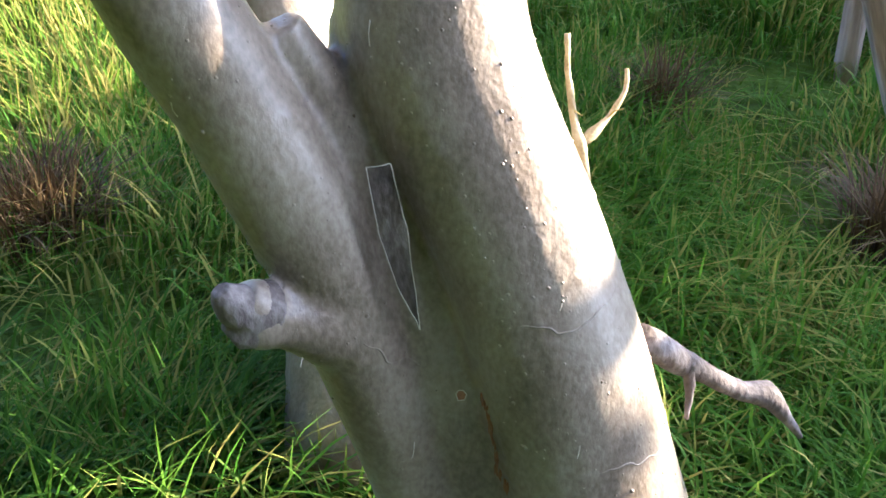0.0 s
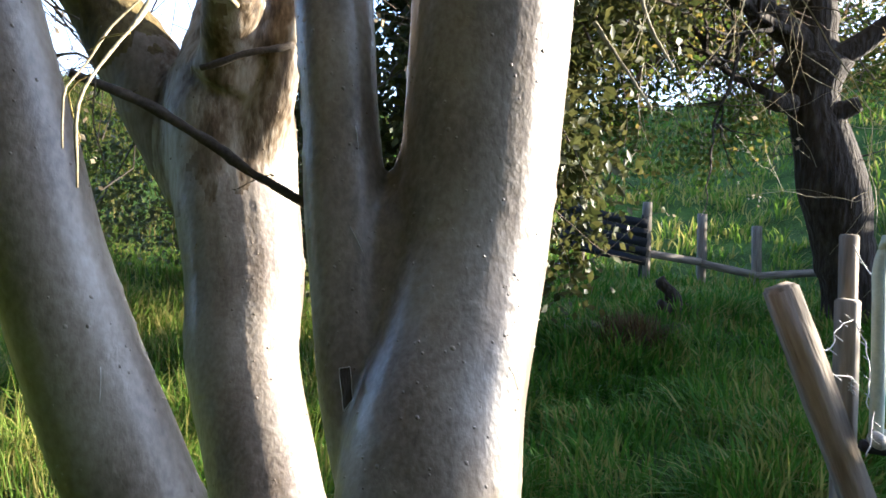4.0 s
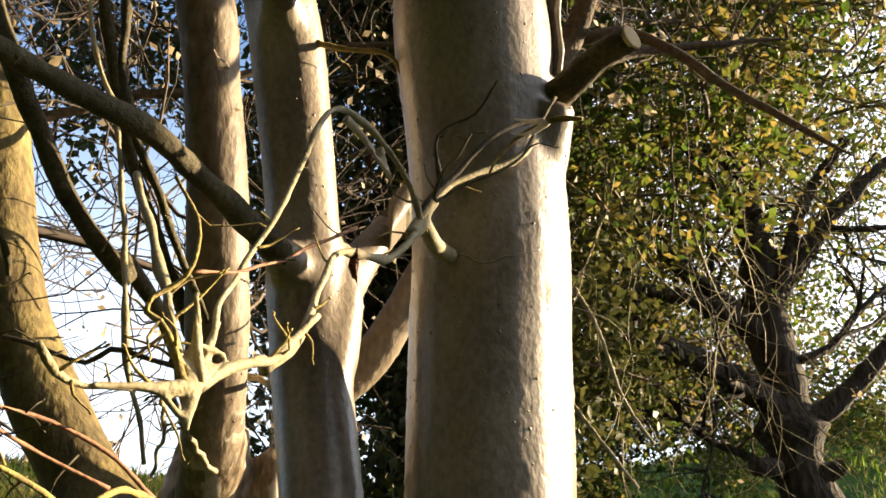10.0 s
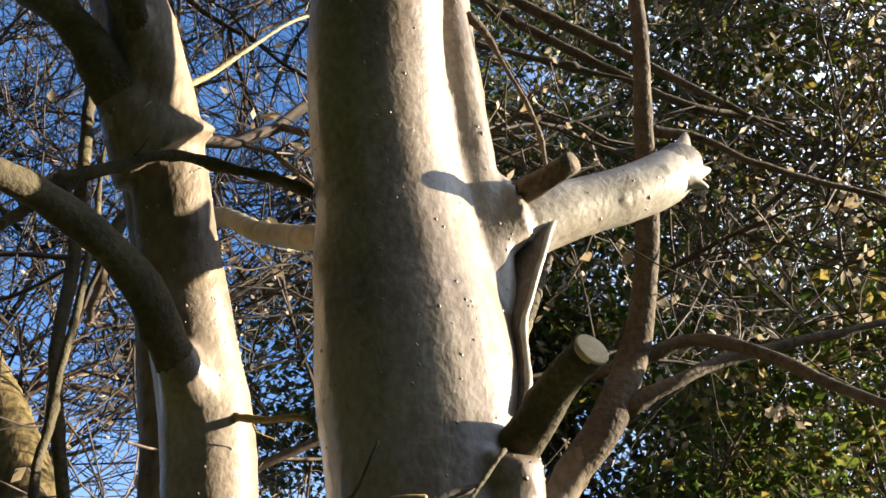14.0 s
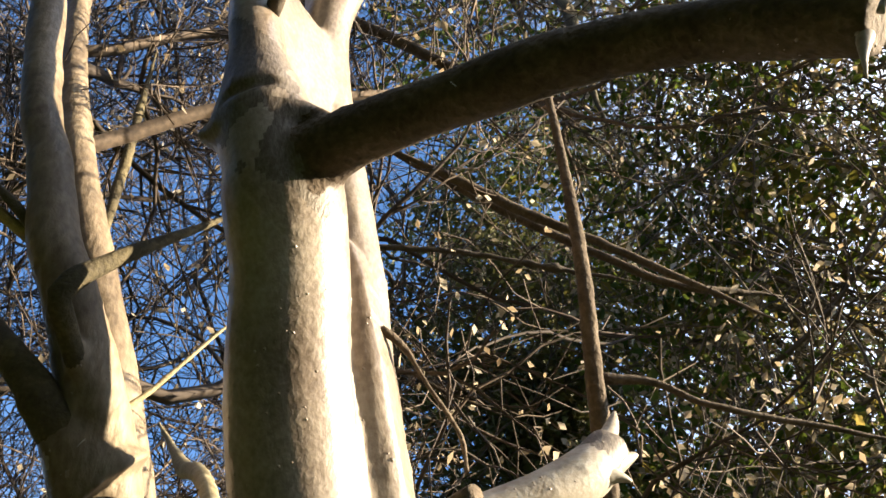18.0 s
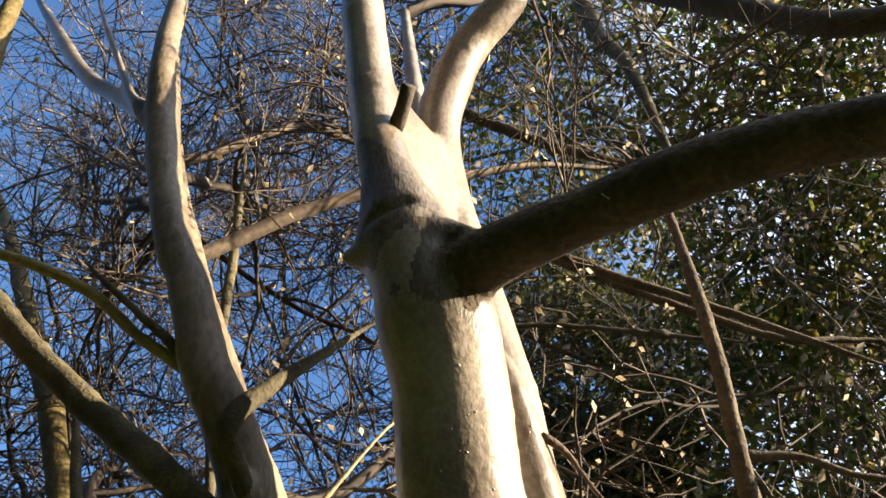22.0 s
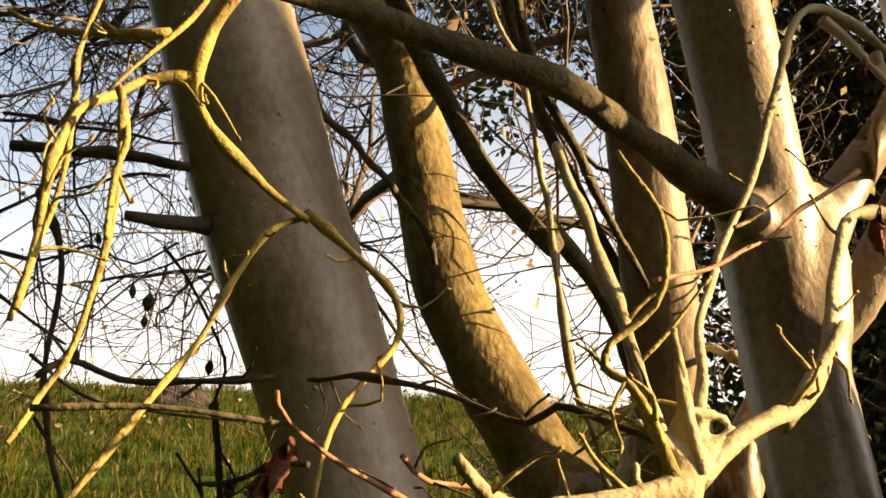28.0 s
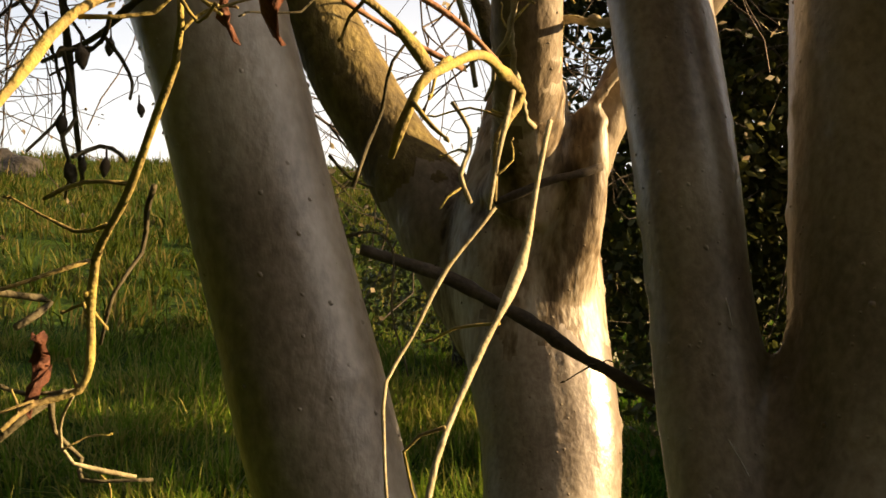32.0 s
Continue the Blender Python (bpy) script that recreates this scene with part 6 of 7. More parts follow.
class Sprays:
    """Collects thin three-sided tapered twigs into one mesh."""

    def __init__(self, seed):
        self.rng = np.random.default_rng(seed)
        self.v, self.q, self.count, self.ends = [], [], 0, []

    def add(self, line, r0, r1):
        n = len(line)
        d = np.gradient(line, axis=0)
        d /= np.linalg.norm(d, axis=1, keepdims=True) + 1e-9
        u = np.cross(d, [0.31, 0.2, 0.93])
        u /= np.linalg.norm(u, axis=1, keepdims=True) + 1e-9
        w = np.cross(d, u)
        r = np.linspace(r0, r1, n)[:, None]
        ring = [line + r * (u * math.cos(a) + w * math.sin(a)) for a in (0, 2.094, 4.189)]
        self.v.append(np.stack(ring, 1).reshape(-1, 3))
        i = (self.count + 3 * np.arange(n - 1))[:, None]
        for s in range(3):
            e = (s + 1) % 3
            self.q.append(i + [s, e, e + 3, s + 3])
        self.count += 3 * n

    def grow(self, start, way, length, radius, levels, kids, bend=0.5, up=0.15, keep=None):
        """A crooked shoot with side shoots."""
        rng = self.rng
        n = max(4, int(length / 0.09))
        n = min(n, 14)
        way = np.array(way, float) / np.linalg.norm(way)
        line = [np.array(start, float)]
        for _ in range(n - 1):
            way = way + rng.normal(0, bend / math.sqrt(n), 3) + [0, 0, up / n]
            way /= np.linalg.norm(way)
            line.append(line[-1] + way * length / (n - 1))
        line = np.array(line)
        if keep and not keep(line):
            return
        self.add(line, radius, max(radius * 0.3, 0.0023))
        self.ends.append(line[-1])
        if levels:
            for _ in range(kids):
                k = rng.integers(max(1, n // 5), n)
                out = line[k] - line[k - 1]
                out = out / np.linalg.norm(out) + rng.normal(0, 0.75, 3)
                self.grow(line[k], out, length * rng.uniform(0.35, 0.7), radius * rng.uniform(0.35, 0.55), levels - 1, kids, bend, up, keep)

    def mesh(self, name, mat):
        return bulk_mesh(name, np.concatenate(self.v), np.concatenate(self.q), np.zeros((0, 3), int), mat)


def clear_of_view(line):
    """Keeps the crown out of the space between the camera's stand and the near trunks."""
    near = (line[:, 1] < 1.2) & (line[:, 2] < 5.2)
    return not near.any() and line[:, 2].min() > 1.3


# bare crown over the left half
crown = Sprays(11)
for seed, (start, way, length, radius) in enumerate([
        ((-1.86, 2.28, 4.0), (-0.5, 0.3, 1), 2.2, 0.034), ((-1.47, 2.27, 3.4), (-1, 0.4, 0.5), 2.0, 0.022), ((-1.15, 2.25, 2.9), (-1, 0.6, 0.15), 2.0, 0.02),
        ((-1.12, 2.25, 2.75), (0.9, 0.5, 0.6), 1.6, 0.016), ((-0.56, 1.60, 3.2), (-0.9, 0.9, 0.6), 2.0, 0.018), ((-0.60, 1.57, 3.4), (0.4, 1.2, 0.8), 2.0, 0.018),
        ((-0.95, 1.43, 4.55), (-0.4, 0.4, 1), 2.4, 0.035), ((-0.84, 1.45, 4.2), (0.5, 0.9, 0.8), 2.2, 0.022), ((-0.97, 1.42, 4.65), (-0.6, 0.5, 1), 2.2, 0.022),
        ((-0.99, 1.42, 4.75), (0.5, 0.7, 1), 2.2, 0.022), ((-1.8, 2.28, 3.9), (-1, 0.3, 0.9), 2.4, 0.03), ((-0.03, 1.2, 4.58), (0.2, 0.5, 1), 2.0, 0.02),
        ((-1.09, 2.23, 2.6), (-1, 0.9, 0.05), 2.4, 0.02), ((-1.07, 2.23, 2.5), (0.5, 1, 0.3), 1.8, 0.015)]):
    crown.grow(start, way, length, radius * 1.25, 3, 7, 0.55, 0.1, clear_of_view)
for k in range(215):
    x, y, z = crown.rng.uniform(-7.0, 0.2), crown.rng.uniform(3.0, 6.5), crown.rng.uniform(3.7, 13.0)
    if math.degrees(math.atan2(x, y)) > -8:
        continue
    crown.grow((x, y, z), crown.rng.normal(0, 1, 3) + [0, 0, 0.2], crown.rng.uniform(1.0, 2.2), crown.rng.uniform(0.010, 0.026), 2, 7, 0.6, 0.1, clear_of_view)
for k in range(46):
    x, y, z = crown.rng.uniform(-3.4, -0.4), crown.rng.uniform(1.9, 3.2), crown.rng.uniform(4.4, 7.8)
    crown.grow((x, y, z), crown.rng.normal(0, 1, 3) + [-0.2, 0.2, 0.3], crown.rng.uniform(0.8, 1.8), crown.rng.uniform(0.007, 0.016), 2, 6, 0.6, 0.1, clear_of_view)
tagged(part("bare_crown", crown.mesh("bare_crown", CROWNTWIG), tree, "mesh of fine bare twigs stripped of leaves"), kind="stuff")
buds = np.array(crown.ends)
buds = buds[grng.uniform(0, 1, len(buds)) < 0.35]
tagged(part("shrivelled_leaf", leaves("shrivelled_leaf", grng, buds, 2, 0.025, 0.032, FLUFF), tree, "few shrivelled brown leaf scraps"), kind="stuff")


def leafy_tree(label, category, base, trunk_lines, blobs, seed, leaf_mat, leaf_size, per, spread, bark, branches, twig_mat, scraps=0, trunk_sides=14):
    """A tree with a fissured trunk, limbs that fork into twigs, and clusters of leaves in uneven masses: blobs are (centre, radii, clusters)."""
    top = thing("leafy_tree", label, category)
    rng = np.random.default_rng(seed)
    for i, pts in enumerate(trunk_lines):
        limb("trunk" if i == 0 else "limb", pts, bark, top, "", trunk_sides if i == 0 else 8, 0.12, 0.02, 0.35, 0.25, seed + i)
    pts = []
    for (cx, cy, cz), (rx, ry, rz), n in blobs:
        d = rng.normal(0, 1, (n, 3))
        d /= np.linalg.norm(d, axis=1, keepdims=True)
        q = np.array([cx, cy, cz]) + d * np.array([rx, ry, rz]) * (rng.uniform(0.12, 1, n) ** 0.45)[:, None]
        hole = np.array([noise.noise(Vector(p) * 0.9) for p in q])
        pts.append(q[hole > -0.22])
    pts = np.concatenate(pts)
    tagged(part("crown", leaves("crown", rng, pts, per, spread, leaf_size, leaf_mat), top), kind="stuff")
    sp = Sprays(seed + 5)
    for k in range(branches):
        p = pts[rng.integers(len(pts))]
        q = pts[rng.integers(len(pts))]
        way = (q - p) * 0.5 + rng.normal(0, 0.5, 3)
        sp.grow(p, way, rng.uniform(0.9, 2.4), rng.uniform(0.007, 0.022), 1, 6, 0.5, -0.05)
    tagged(part("twig_mass", sp.mesh("twig_mass", twig_mat), top), kind="stuff")
    if scraps:
        e = np.array(sp.ends)
        tagged(part("silk_scrap", leaves("silk_scrap", rng, e[rng.integers(0, len(e), scraps)], 3, 0.05, 0.06, FLUFF, 1.0), top, "pale silk-wrapped shrivelled leaves"), kind="stuff")
    return top


fence_tree = leafy_tree("dark-trunked tree behind the fence with webbed hanging twigs", "tree", (3.8, 8.5),
           [[(3.95, 8.5, 0.1, 0.36), (3.80, 8.5, 0.85, 0.28), (3.565, 8.5, 1.83, 0.265), (3.40, 8.6, 2.6, 0.255), (3.37, 8.6, 3.07, 0.22), (3.28, 8.6, 3.9, 0.18), (3.27, 8.6, 4.75, 0.15), (3.15, 8.7, 6.0, 0.12), (3.1, 8.7, 7.6, 0.06)],
            [(3.38, 8.55, 2.9, 0.15), (2.77, 8.4, 3.25, 0.10), (2.35, 8.3, 3.45, 0.075), (1.7, 8.2, 3.6, 0.04)],
            [(3.4, 8.5, 2.75, 0.12), (3.9, 8.4, 3.1, 0.09), (4.6, 8.2, 3.9, 0.05)],
            [(3.3, 8.6, 3.5, 0.12), (2.6, 8.5, 4.2, 0.08), (1.9, 8.4, 4.7, 0.05), (1.2, 8.3, 5.0, 0.03)],
            [(3.28, 8.6, 3.9, 0.12), (4.1, 8.6, 4.9, 0.08), (4.9, 8.5, 5.6, 0.04)],
            [(3.3, 8.6, 4.6, 0.10), (2.5, 8.4, 5.8, 0.06), (2.0, 8.2, 7.0, 0.03)]],
           [((2.9, 9.6, 6.4), (2.8, 2.0, 3.2), 2000), ((1.8, 10.4, 3.8), (1.35, 1.3, 1.55), 1300), ((4.8, 9.8, 6.8), (2.4, 1.8, 2.8), 1100), ((1.5, 9.4, 5.4), (1.5, 1.4, 2.6), 1000), ((3.6, 11.4, 4.4), (1.6, 1.0, 1.5), 600), ((2.7, 11.2, 2.9), (1.5, 0.9, 1.2), 900), ((4.6, 12.2, 3.6), (1.9, 0.8, 1.2), 600)],
           31, LEAF, 0.075, 12, 0.14, BARKDARK, 300, TWIGLIT, 900)
limb("limb", [(3.121, 8.500, 3.051, 0.1307), (2.556, 8.300, 3.325, 0.0927), (1.948, 8.100, 3.433, 0.0656), (1.426, 8.000, 3.456, 0.0399)], BARKDARK, fence_tree, "")
limb("limb", [(3.148, 8.500, 3.696, 0.1065), (2.544, 8.300, 3.911, 0.0786), (1.823, 8.100, 4.009, 0.0514)], BARKDARK, fence_tree, "")
limb("limb", [(3.364, 8.500, 4.029, 0.0699), (3.737, 8.400, 4.969, 0.0546), (4.194, 8.300, 5.580, 0.0440)], BARKDARK, fence_tree, "")
limb("knob", [(3.17, 8.48, 2.41, 0.10), (2.93, 8.35, 2.42, 0.085)], BARKDARK, fence_tree, "sawn knob", 9, 0.05, 0.01, 0.3, 0.2)
limb("knob", [(3.4699999999999998, 8.48, 2.29, 0.11), (3.73, 8.35, 2.43, 0.07)], BARKDARK, fence_tree, "sawn knob", 9, 0.05, 0.01, 0.3, 0.2)
limb("limb", [(1.078, 6.500, 3.541, 0.0165), (1.211, 6.400, 3.222, 0.0140), (1.328, 6.300, 2.721, 0.0135), (1.498, 6.200, 2.384, 0.0113)], PALE, fence_tree, "dangling silk-hung twig")
limb("limb", [(1.011, 6.500, 2.711, 0.0160), (1.107, 6.400, 2.538, 0.0137), (1.162, 6.300, 2.430, 0.0115), (1.372, 6.200, 2.105, 0.0093)], PALE, fence_tree, "dangling silk-hung twig")
leafy_tree("tall tree with thinning green crown against the sky", "tree", (2.2, 6.8),
           [[(1.15, 11.2, 0.1, 0.16), (1.15, 11.0, 2.0, 0.13), (1.2, 10.0, 4.0, 0.11), (1.5, 8.5, 6.0, 0.08), (1.9, 6.8, 8.0, 0.05)]],
           [((2.2, 5.6, 7.6), (2.2, 2.0, 2.6), 850), ((4.6, 5.4, 7.0), (2.2, 1.8, 2.8), 330), ((1.5, 5.9, 5.9), (1.6, 1.4, 2.4), 950), ((0.9, 4.4, 9.2), (2.2, 2.0, 1.6), 700), ((3.6, 3.4, 8.6), (2.2, 1.6, 1.6), 450)],
           47, LEAF, 0.092, 11, 0.14, BARKDARK, 480, TWIGLIT, 4200)
leafy_tree("dense dark evergreen behind the stems", "tree", (-0.3, 7.6),
           [[(-0.2, 7.8, 0.0, 0.2), (-0.25, 7.8, 3.0, 0.16), (-0.3, 7.8, 6.0, 0.12), (-0.7, 7.6, 9.5, 0.05)]],
           [((-0.2, 7.4, 2.4), (1.35, 1.0, 2.1), 1400), ((-0.5, 7.2, 4.9), (1.15, 1.0, 2.0), 1300), ((0.7, 7.4, 3.6), (1.2, 1.0, 3.0), 1500), ((-0.9, 7.0, 6.8), (0.9, 0.8, 1.3), 600), ((0.3, 7.2, 7.2), (1.2, 1.0, 1.8), 900), ((-1.4, 7.2, 8.6), (1.4, 1.0, 2.2), 900), ((-2.7, 7.4, 6.4), (0.9, 0.8, 1.7), 420), ((-0.2, 7.2, 9.8), (1.5, 1.0, 1.8), 600)],
           53, HOLLY, 0.092, 12, 0.14, BARKDARK, 120, TWIGLIT)
leafy_tree("low dark hedge at the foot of the slope", "hedge", (-2.8, 9.5),
           [[(-2.6, 9.8, 0.4, 0.08), (-2.6, 9.8, 1.6, 0.04)]],
           [((-2.5, 10.0, 1.5), (1.9, 0.8, 0.9), 500), ((-1.4, 9.0, 1.3), (1.1, 0.7, 1.1), 320)], 59, HOLLY, 0.07, 12, 0.12, BARKDARK, 20, CROWNTWIG)
leafy_tree("sunlit rounded bush on the hillside", "bush", (6.6, 12.8),
           [[(6.6, 13.0, 0.6, 0.12), (6.6, 13.0, 3.5, 0.06)]],
           [((6.7, 12.8, 4.0), (1.5, 1.1, 1.2), 420), ((8.3, 13.2, 3.6), (1.3, 1.0, 1.0), 260)], 61, LEAF, 0.09, 12, 0.16, BARKDARK, 20, CROWNTWIG)

# thin webbed twigs hanging in front of the dark tree, and crooked dark boughs in it
hung = Sprays(81)
for k in range(42):
    x, y, z = hung.rng.uniform(0.9, 4.6), hung.rng.uniform(5.2, 7.4), hung.rng.uniform(2.9, 6.2)
    hung.grow((x, y, z), (hung.rng.normal(0.45, 0.5), -0.1, -1), hung.rng.uniform(0.9, 2.0), hung.rng.uniform(0.006, 0.011), 2, 3, 0.55, -0.3)
tagged(part("hanging_twig", hung.mesh("hanging_twig", PALE), fence_tree, "thin pale silk-hung twigs"), kind="stuff")
boughs = Sprays(83)
for x, z, dx, dz, n in ((3.4, 2.9, -1, 0.35, 2.6), (3.3, 3.6, -1, 0.7, 2.6), (3.3, 4.3, -0.9, 0.9, 2.4), (3.3, 4.2, 0.9, 0.9, 2.4), (3.3, 3.3, 1, 0.5, 2.4), (3.2, 5.2, -0.6, 1, 2.4), (3.2, 5.6, 0.6, 1, 2.4), (3.6, 2.5, -1, 0.1, 2.2)):
    boughs.grow((x, 8.5, z), (dx, -0.25, dz), n, 0.06, 2, 7, 0.7, 0.1)
tagged(part("bough_mass", boughs.mesh("bough_mass", BARKDARK), fence_tree, "crooked dark boughs"), kind="stuff")


# ---- fence, posts, log, stones ----
def timber(name, a, b, w, d, mat, parent, label="", seed=1, bevel=0.006):
    """A weathered squared timber from a to b with worn edges."""
    a, b = Vector(a), Vector(b)
    bm = bmesh.new()
    bmesh.ops.create_cube(bm, size=1.0)
    L = (b - a).length
    for v in bm.verts:
        v.co = Vector((v.co.x * w, v.co.y * d, (v.co.z + 0.5) * L))
    bmesh.ops.subdivide_edges(bm, edges=[e for e in bm.edges if abs(e.verts[0].co.z - e.verts[1].co.z) > L * 0.5], cuts=6)
    bmesh.ops.bevel(bm, geom=list(bm.edges), offset=bevel, segments=2, affect="EDGES", clamp_overlap=True)
    for v in bm.verts:
        v.co += noise.noise_vector(v.co * 9 + Vector((seed, 0, 0))) * min(w, d) * 0.07
    me = bpy.data.meshes.new(name)
    bm.to_mesh(me)
    bm.free()
    me.materials.append(mat)
    me.polygons.foreach_set("use_smooth", [True] * len(me.polygons))
    q = (b - a).to_track_quat("Z", "Y").to_matrix().to_4x4()
    ob = part(name, me, parent, label)
    ob.matrix_basis = Matrix.Translation(a) @ q
    return ob


fence = thing("fence", "weathered post and rail field fence, rails sagging", "fence")
TOPS = [(2.1, 13.6, 1.55), (2.93, 13.03, 1.43), (3.82, 13.4, 1.29), (4.55, 13.2, 1.15), (5.6, 13.1, 1.25), (6.9, 13.0, 1.4)]
for k, (x, y, z) in enumerate(TOPS):
    timber("post", (x + 0.02 * k, y, ground_height(x, y) - 0.15), (x, y, z), 0.13, 0.11, TIMBER, fence, "", k)
for k in range(len(TOPS) - 1):
    (x0, y0, z0), (x1, y1, z1) = TOPS[k], TOPS[k + 1]
    timber("rail", (x0, y0 - 0.07, z0 - 0.72), (x1, y1 - 0.07, z1 - 0.70), 0.03, 0.11, TIMBER, fence, "", k + 9)
panel = thing("board_panel", "dark tarred board panel leaning against the fence under the tree", "panel")
for k in range(5):
    z0 = 1.20 - 0.13 * k
    timber("board", (1.75, 13.35, z0 + 0.12), (2.92, 12.9, z0 - 0.08), 0.03, 0.125, TARP, panel, "", k + 20)
for x, y in ((1.8, 13.38), (2.88, 12.96)):
    timber("upright", (x, y + 0.04, 0.1), (x, y + 0.04, 1.25), 0.06, 0.05, TARP, panel, "", 30)
log = thing("log", "dead forked branch stump sticking out of the grass", "log")
limb("stem", [(2.60, 8.7, 0.12, 0.12), (2.46, 8.72, 0.34, 0.095), (2.30, 8.76, 0.50, 0.075), (2.12, 8.8, 0.74, 0.055)], BARKDARK, log, "", 9, 0.05, 0.02, 0.35, 0.3)
limb("side_limb", [(2.52, 8.62, 0.16, 0.10), (2.36, 8.6, 0.34, 0.08), (2.22, 8.58, 0.44, 0.065), (2.07, 8.56, 0.53, 0.05)], BARKDARK, log, "", 8, 0.05, 0.02, 0.35, 0.3)

leaning = thing("leaning_post", "pale weathered timber post leaning, hung with barbed wire", "post")
timber("post", (1.66, 2.96, -0.05), (1.075, 2.93, 1.26), 0.085, 0.10, TIMBER, leaning, "", 3, 0.01)
stake = thing("stake", "grey split timber stake standing in the grass", "post")
timber("stake", (1.66, 3.62, 0.0), (1.585, 3.6, 1.41), 0.07, 0.05, TIMBER, stake, "", 5)
stake2 = thing("stake", "short dark timber stake beside the wire", "post")
timber("stake", (1.60, 3.5, 0.0), (1.53, 3.45, 1.17), 0.08, 0.06, TIMBER, stake2, "", 6)
gate = thing("gate_end", "pale green gate end, rounded top, bolted to the leaning post", "gate")
limb("rail", [(1.398, 2.89, 0.775, 0.023), (1.392, 2.89, 0.95, 0.023), (1.378, 2.89, 1.22, 0.023), (1.372, 2.89, 1.33, 0.023), (1.392, 2.89, 1.395, 0.023), (1.45, 2.89, 1.42, 0.023), (2.2, 2.95, 1.42, 0.023)], PIPE, gate, "", 14, 0.02, 0, 0, 0)
limb("rail", [(1.398, 2.89, 0.80, 0.02), (2.2, 2.95, 0.80, 0.02)], PIPE, gate, "", 12, 0.1, 0, 0, 0)
timber("bracket", (1.335, 2.855, 0.775), (1.43, 2.855, 0.765), 0.05, 0.035, TARP, gate, "dark iron hinge bracket", 4)
limb("bolt", [(1.372, 2.80, 0.80, 0.024), (1.372, 2.85, 0.80, 0.026)], WIRE, gate, "grey bolt head", 12, 0.02, 0, 0, 0)
wire = thing("barbed_wire", "slack rusty barbed wire tied round the posts", "wire")
wrng = random.Random(8)
RUNS = [[(1.17, 2.9, 1.05), (1.33, 3.1, 1.03), (1.45, 3.3, 1.10), (1.56, 3.45, 1.12)], [(1.2, 2.9, 0.98), (1.38, 3.05, 0.95), (1.5, 3.3, 0.86), (1.6, 3.5, 0.80)],
        [(1.56, 3.45, 1.12), (1.5, 3.2, 0.99), (1.42, 3.0, 0.9), (1.35, 2.8, 0.86), (1.25, 2.62, 0.80)], [(1.585, 3.6, 1.38), (1.62, 3.4, 1.25), (1.7, 3.2, 1.28)]]
for run in RUNS:
    limb("strand", [(x + wrng.uniform(-0.01, 0.01), y, z + wrng.uniform(-0.02, 0.02), 0.0022) for x, y, z in run], WIRE, wire, "", 5, 0.02, 0.012, 0, 0)
    line = glide([(*p, 0.002) for p in run], 0.09)
    for x, y, z, _ in line[1:-1]:
        limb("barb", [(x - 0.016, y, z + 0.012, 0.0018), (x, y + 0.006, z, 0.0022), (x + 0.016, y - 0.004, z - 0.012, 0.0018)], WIRE, wire, "", 5, 0.008, 0, 0, 0)


def boulder(at, size, seed, label):
    bm = bmesh.new()
    bmesh.ops.create_icosphere(bm, subdivisions=4, radius=1.0)
    for v in bm.verts:
        k = 1 + 0.35 * noise.noise(v.co * 1.3 + Vector((seed, 0, 0))) + 0.12 * noise.noise(v.co * 4 + Vector((0, seed, 0)))
        v.co = Vector((v.co.x * size[0] * k, v.co.y * size[1] * k, v.co.z * size[2] * k))
    me = bpy.data.meshes.new("boulder")
    bm.to_mesh(me)
    bm.free()
    me.materials.append(ROCK)
    me.polygons.foreach_set("use_smooth", [True] * len(me.polygons))
    ob = new("boulder", me)
    ob.location = at
    tagged(ob, label, "rock", "rocks on the hill")


for x, y, s, k in ((-18.9, 22.0, (1.0, 0.7, 0.55), 1), (-13.2, 24.5, (0.55, 0.4, 0.4), 2), (-20.8, 20.4, (0.5, 0.4, 0.25), 3)):
    boulder((x, y, ground_height(x, y) + s[2] * 0.15), s, k, "grey rock outcrop on the grassy skyline")


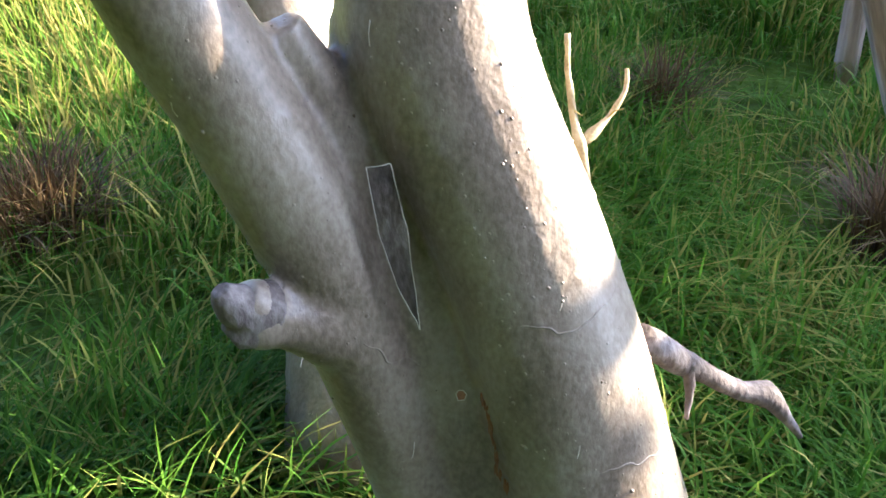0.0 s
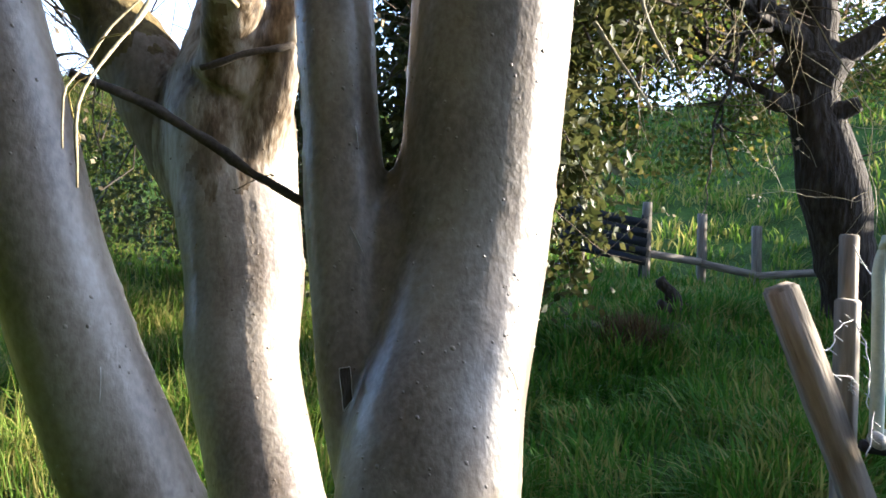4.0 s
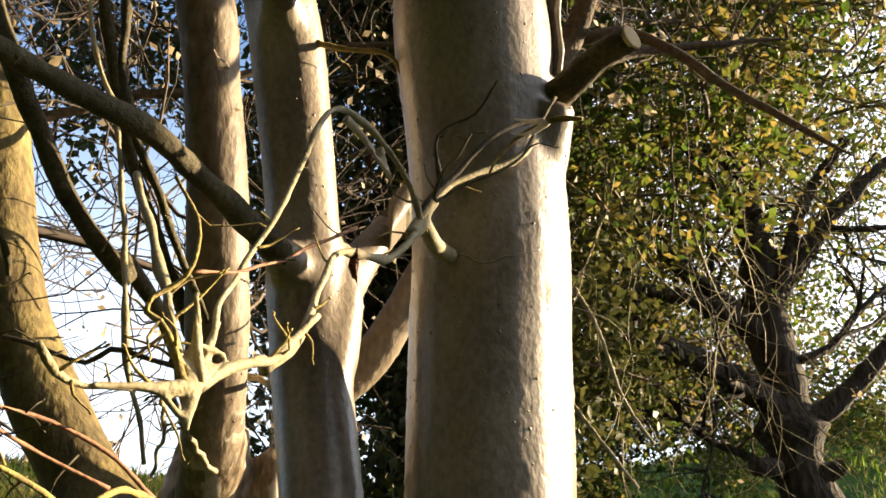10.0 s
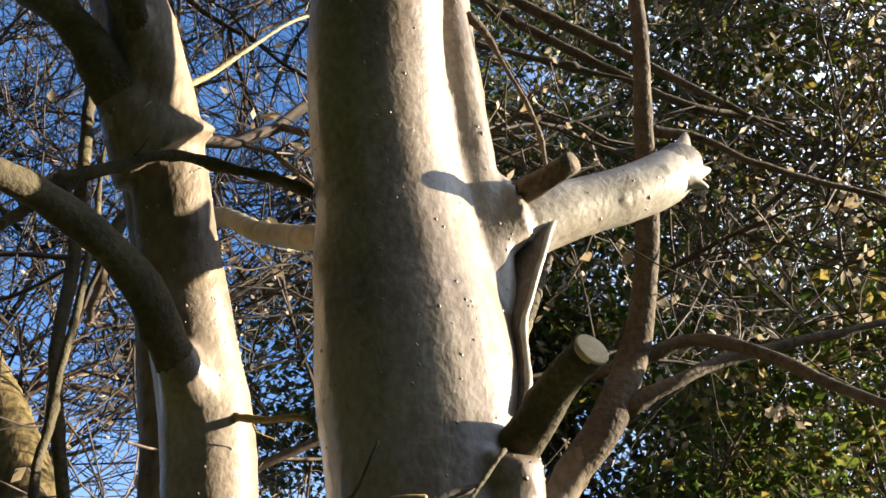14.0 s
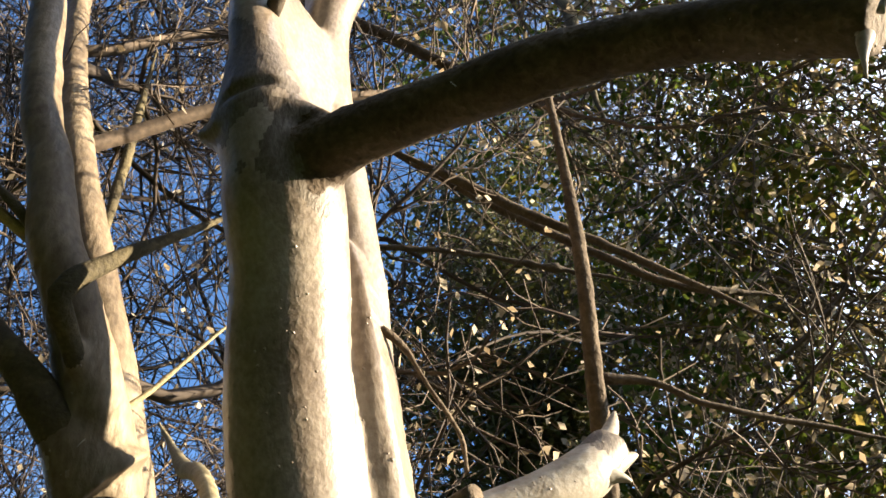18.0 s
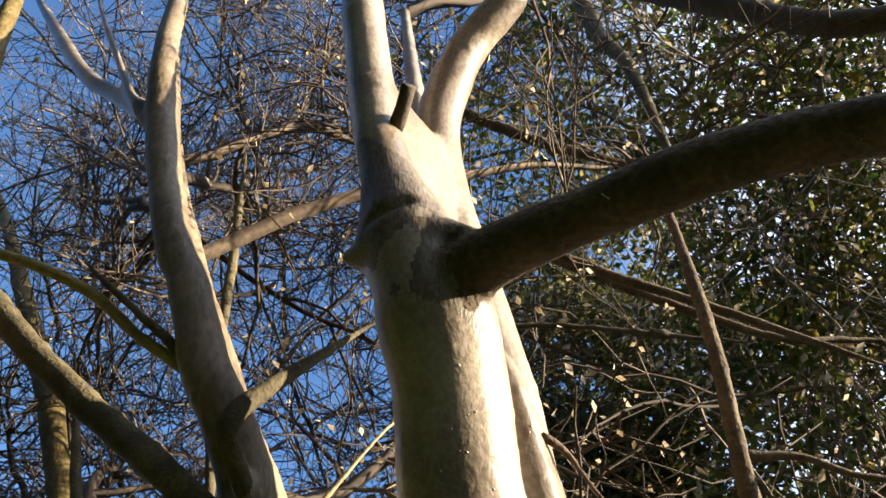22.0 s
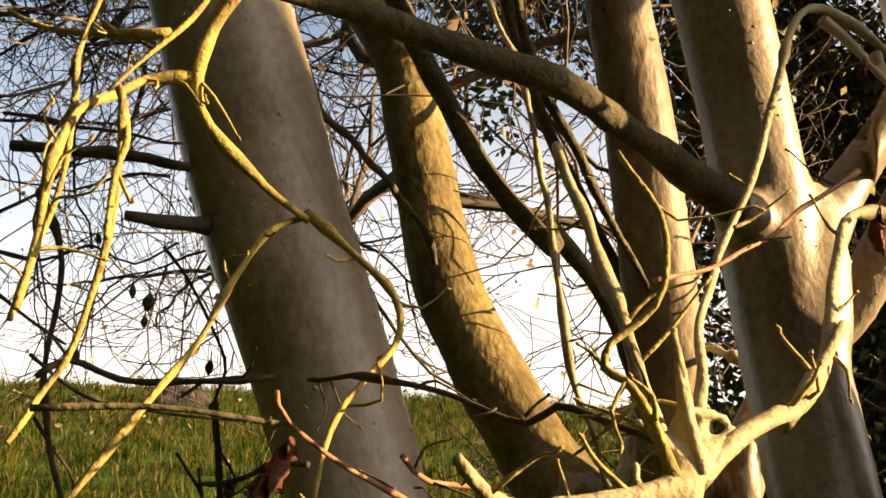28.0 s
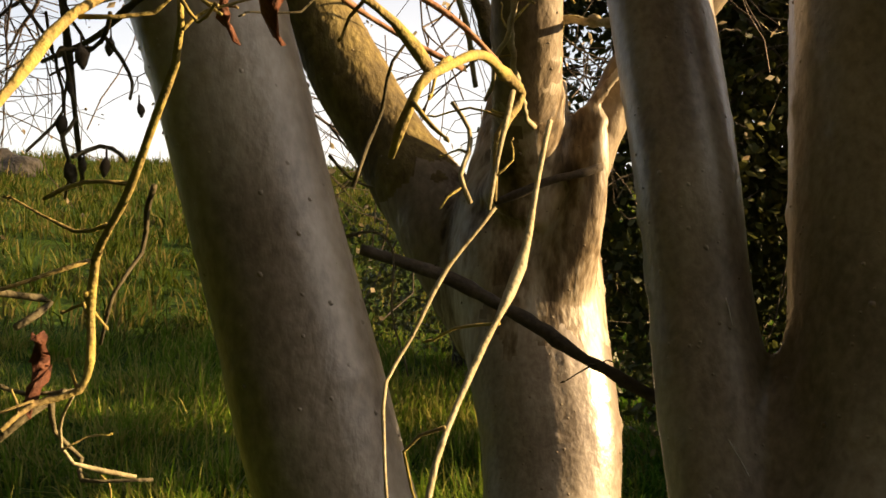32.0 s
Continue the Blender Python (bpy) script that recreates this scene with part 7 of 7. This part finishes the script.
# ---- unseen trees and hedges behind and beside the camera's stand, added to block light ----
# Hides the sky behind, beside and overhead so the bark's far side stays dark.
leafy_tree("unseen tall hedge and overhead leaves, added to block skylight", "hedge", (0, -5),
           [[(0.5, -4.6, -0.1, 0.2), (0.4, -4.6, 3.0, 0.16), (0.2, -4.6, 7.0, 0.06)]],
           [((-7.0, -2.6, 4.0), (1.5, 2.8, 5.6), 1500), ((-4.0, -4.2, 4.6), (2.6, 1.4, 5.8), 1500), ((0.0, -4.6, 5.0), (2.6, 1.3, 6.2), 1600), ((4.0, -5.0, 3.6), (2.6, 1.4, 4.6), 1300), ((8.6, -5.2, 3.6), (1.6, 2.8, 4.8), 1300), ((-6.4, 0.6, 3.6), (1.3, 2.2, 4.8), 1300), ((-0.6, -2.4, 7.8), (4.8, 2.4, 1.5), 1500)],
           71, HEDGE, 0.3, 8, 0.3, BARKDARK, 20, CROWNTWIG)
# Added out of view; its height keeps low sun off the near grass.
leafy_tree("unseen hedge added to shade the near grass", "hedge", (9, 7),
           [[(9.0, 2.0, -0.1, 0.09), (9.0, 2.0, 1.0, 0.07), (9.1, 2.1, 2.0, 0.03)], [(9.0, 6.0, -0.1, 0.09), (9.0, 6.1, 1.0, 0.07), (9.0, 6.1, 2.0, 0.03)], [(9.2, 10.5, 0.0, 0.09), (9.2, 10.5, 1.0, 0.07), (9.2, 10.4, 2.2, 0.03)]],
           [((9.0, 1.5 + 1.9 * k, 1.25 + 0.13 * (k % 3)), (0.8, 1.5, 1.38 + 0.12 * (k % 2)), 520) for k in range(8)],
           77, HEDGE, 0.22, 8, 0.2, BARKDARK, 30, CROWNTWIG)
# Unseen tree inferred from dappled light; its bends are fitted to shade stem A.
leafy_tree("unseen leaning tree and scrub, shaped to shade the stems", "tree", (4.4, 2.9),
           [[(4.6, 1.55, -0.1, 0.2), (4.55, 1.9, 1.2, 0.15), (4.5, 2.15, 1.8, 0.11), (4.43, 2.40, 2.25, 0.095), (4.4, 2.535, 2.6, 0.09), (4.4, 2.54, 3.2, 0.09), (4.42, 2.5, 3.65, 0.08), (4.5, 2.3, 3.95, 0.07), (4.7, 1.9, 4.35, 0.06), (5.1, 1.1, 5.2, 0.04)],
            [(4.5, 2.15, 1.78, 0.08), (4.45, 2.45, 1.80, 0.052), (4.45, 2.8, 1.83, 0.048), (4.45, 3.3, 1.95, 0.03)]],
           [((5.3, 0.6, 6.2), (1.0, 1.0, 1.0), 120), ((5.0, 2.75, 0.55), (0.6, 1.9, 0.75), 800), ((4.9, 2.57, 1.15), (0.35, 0.3, 0.52), 260)],
           73, LEAF, 0.14, 10, 0.2, BARKDARK, 20, CROWNTWIG)
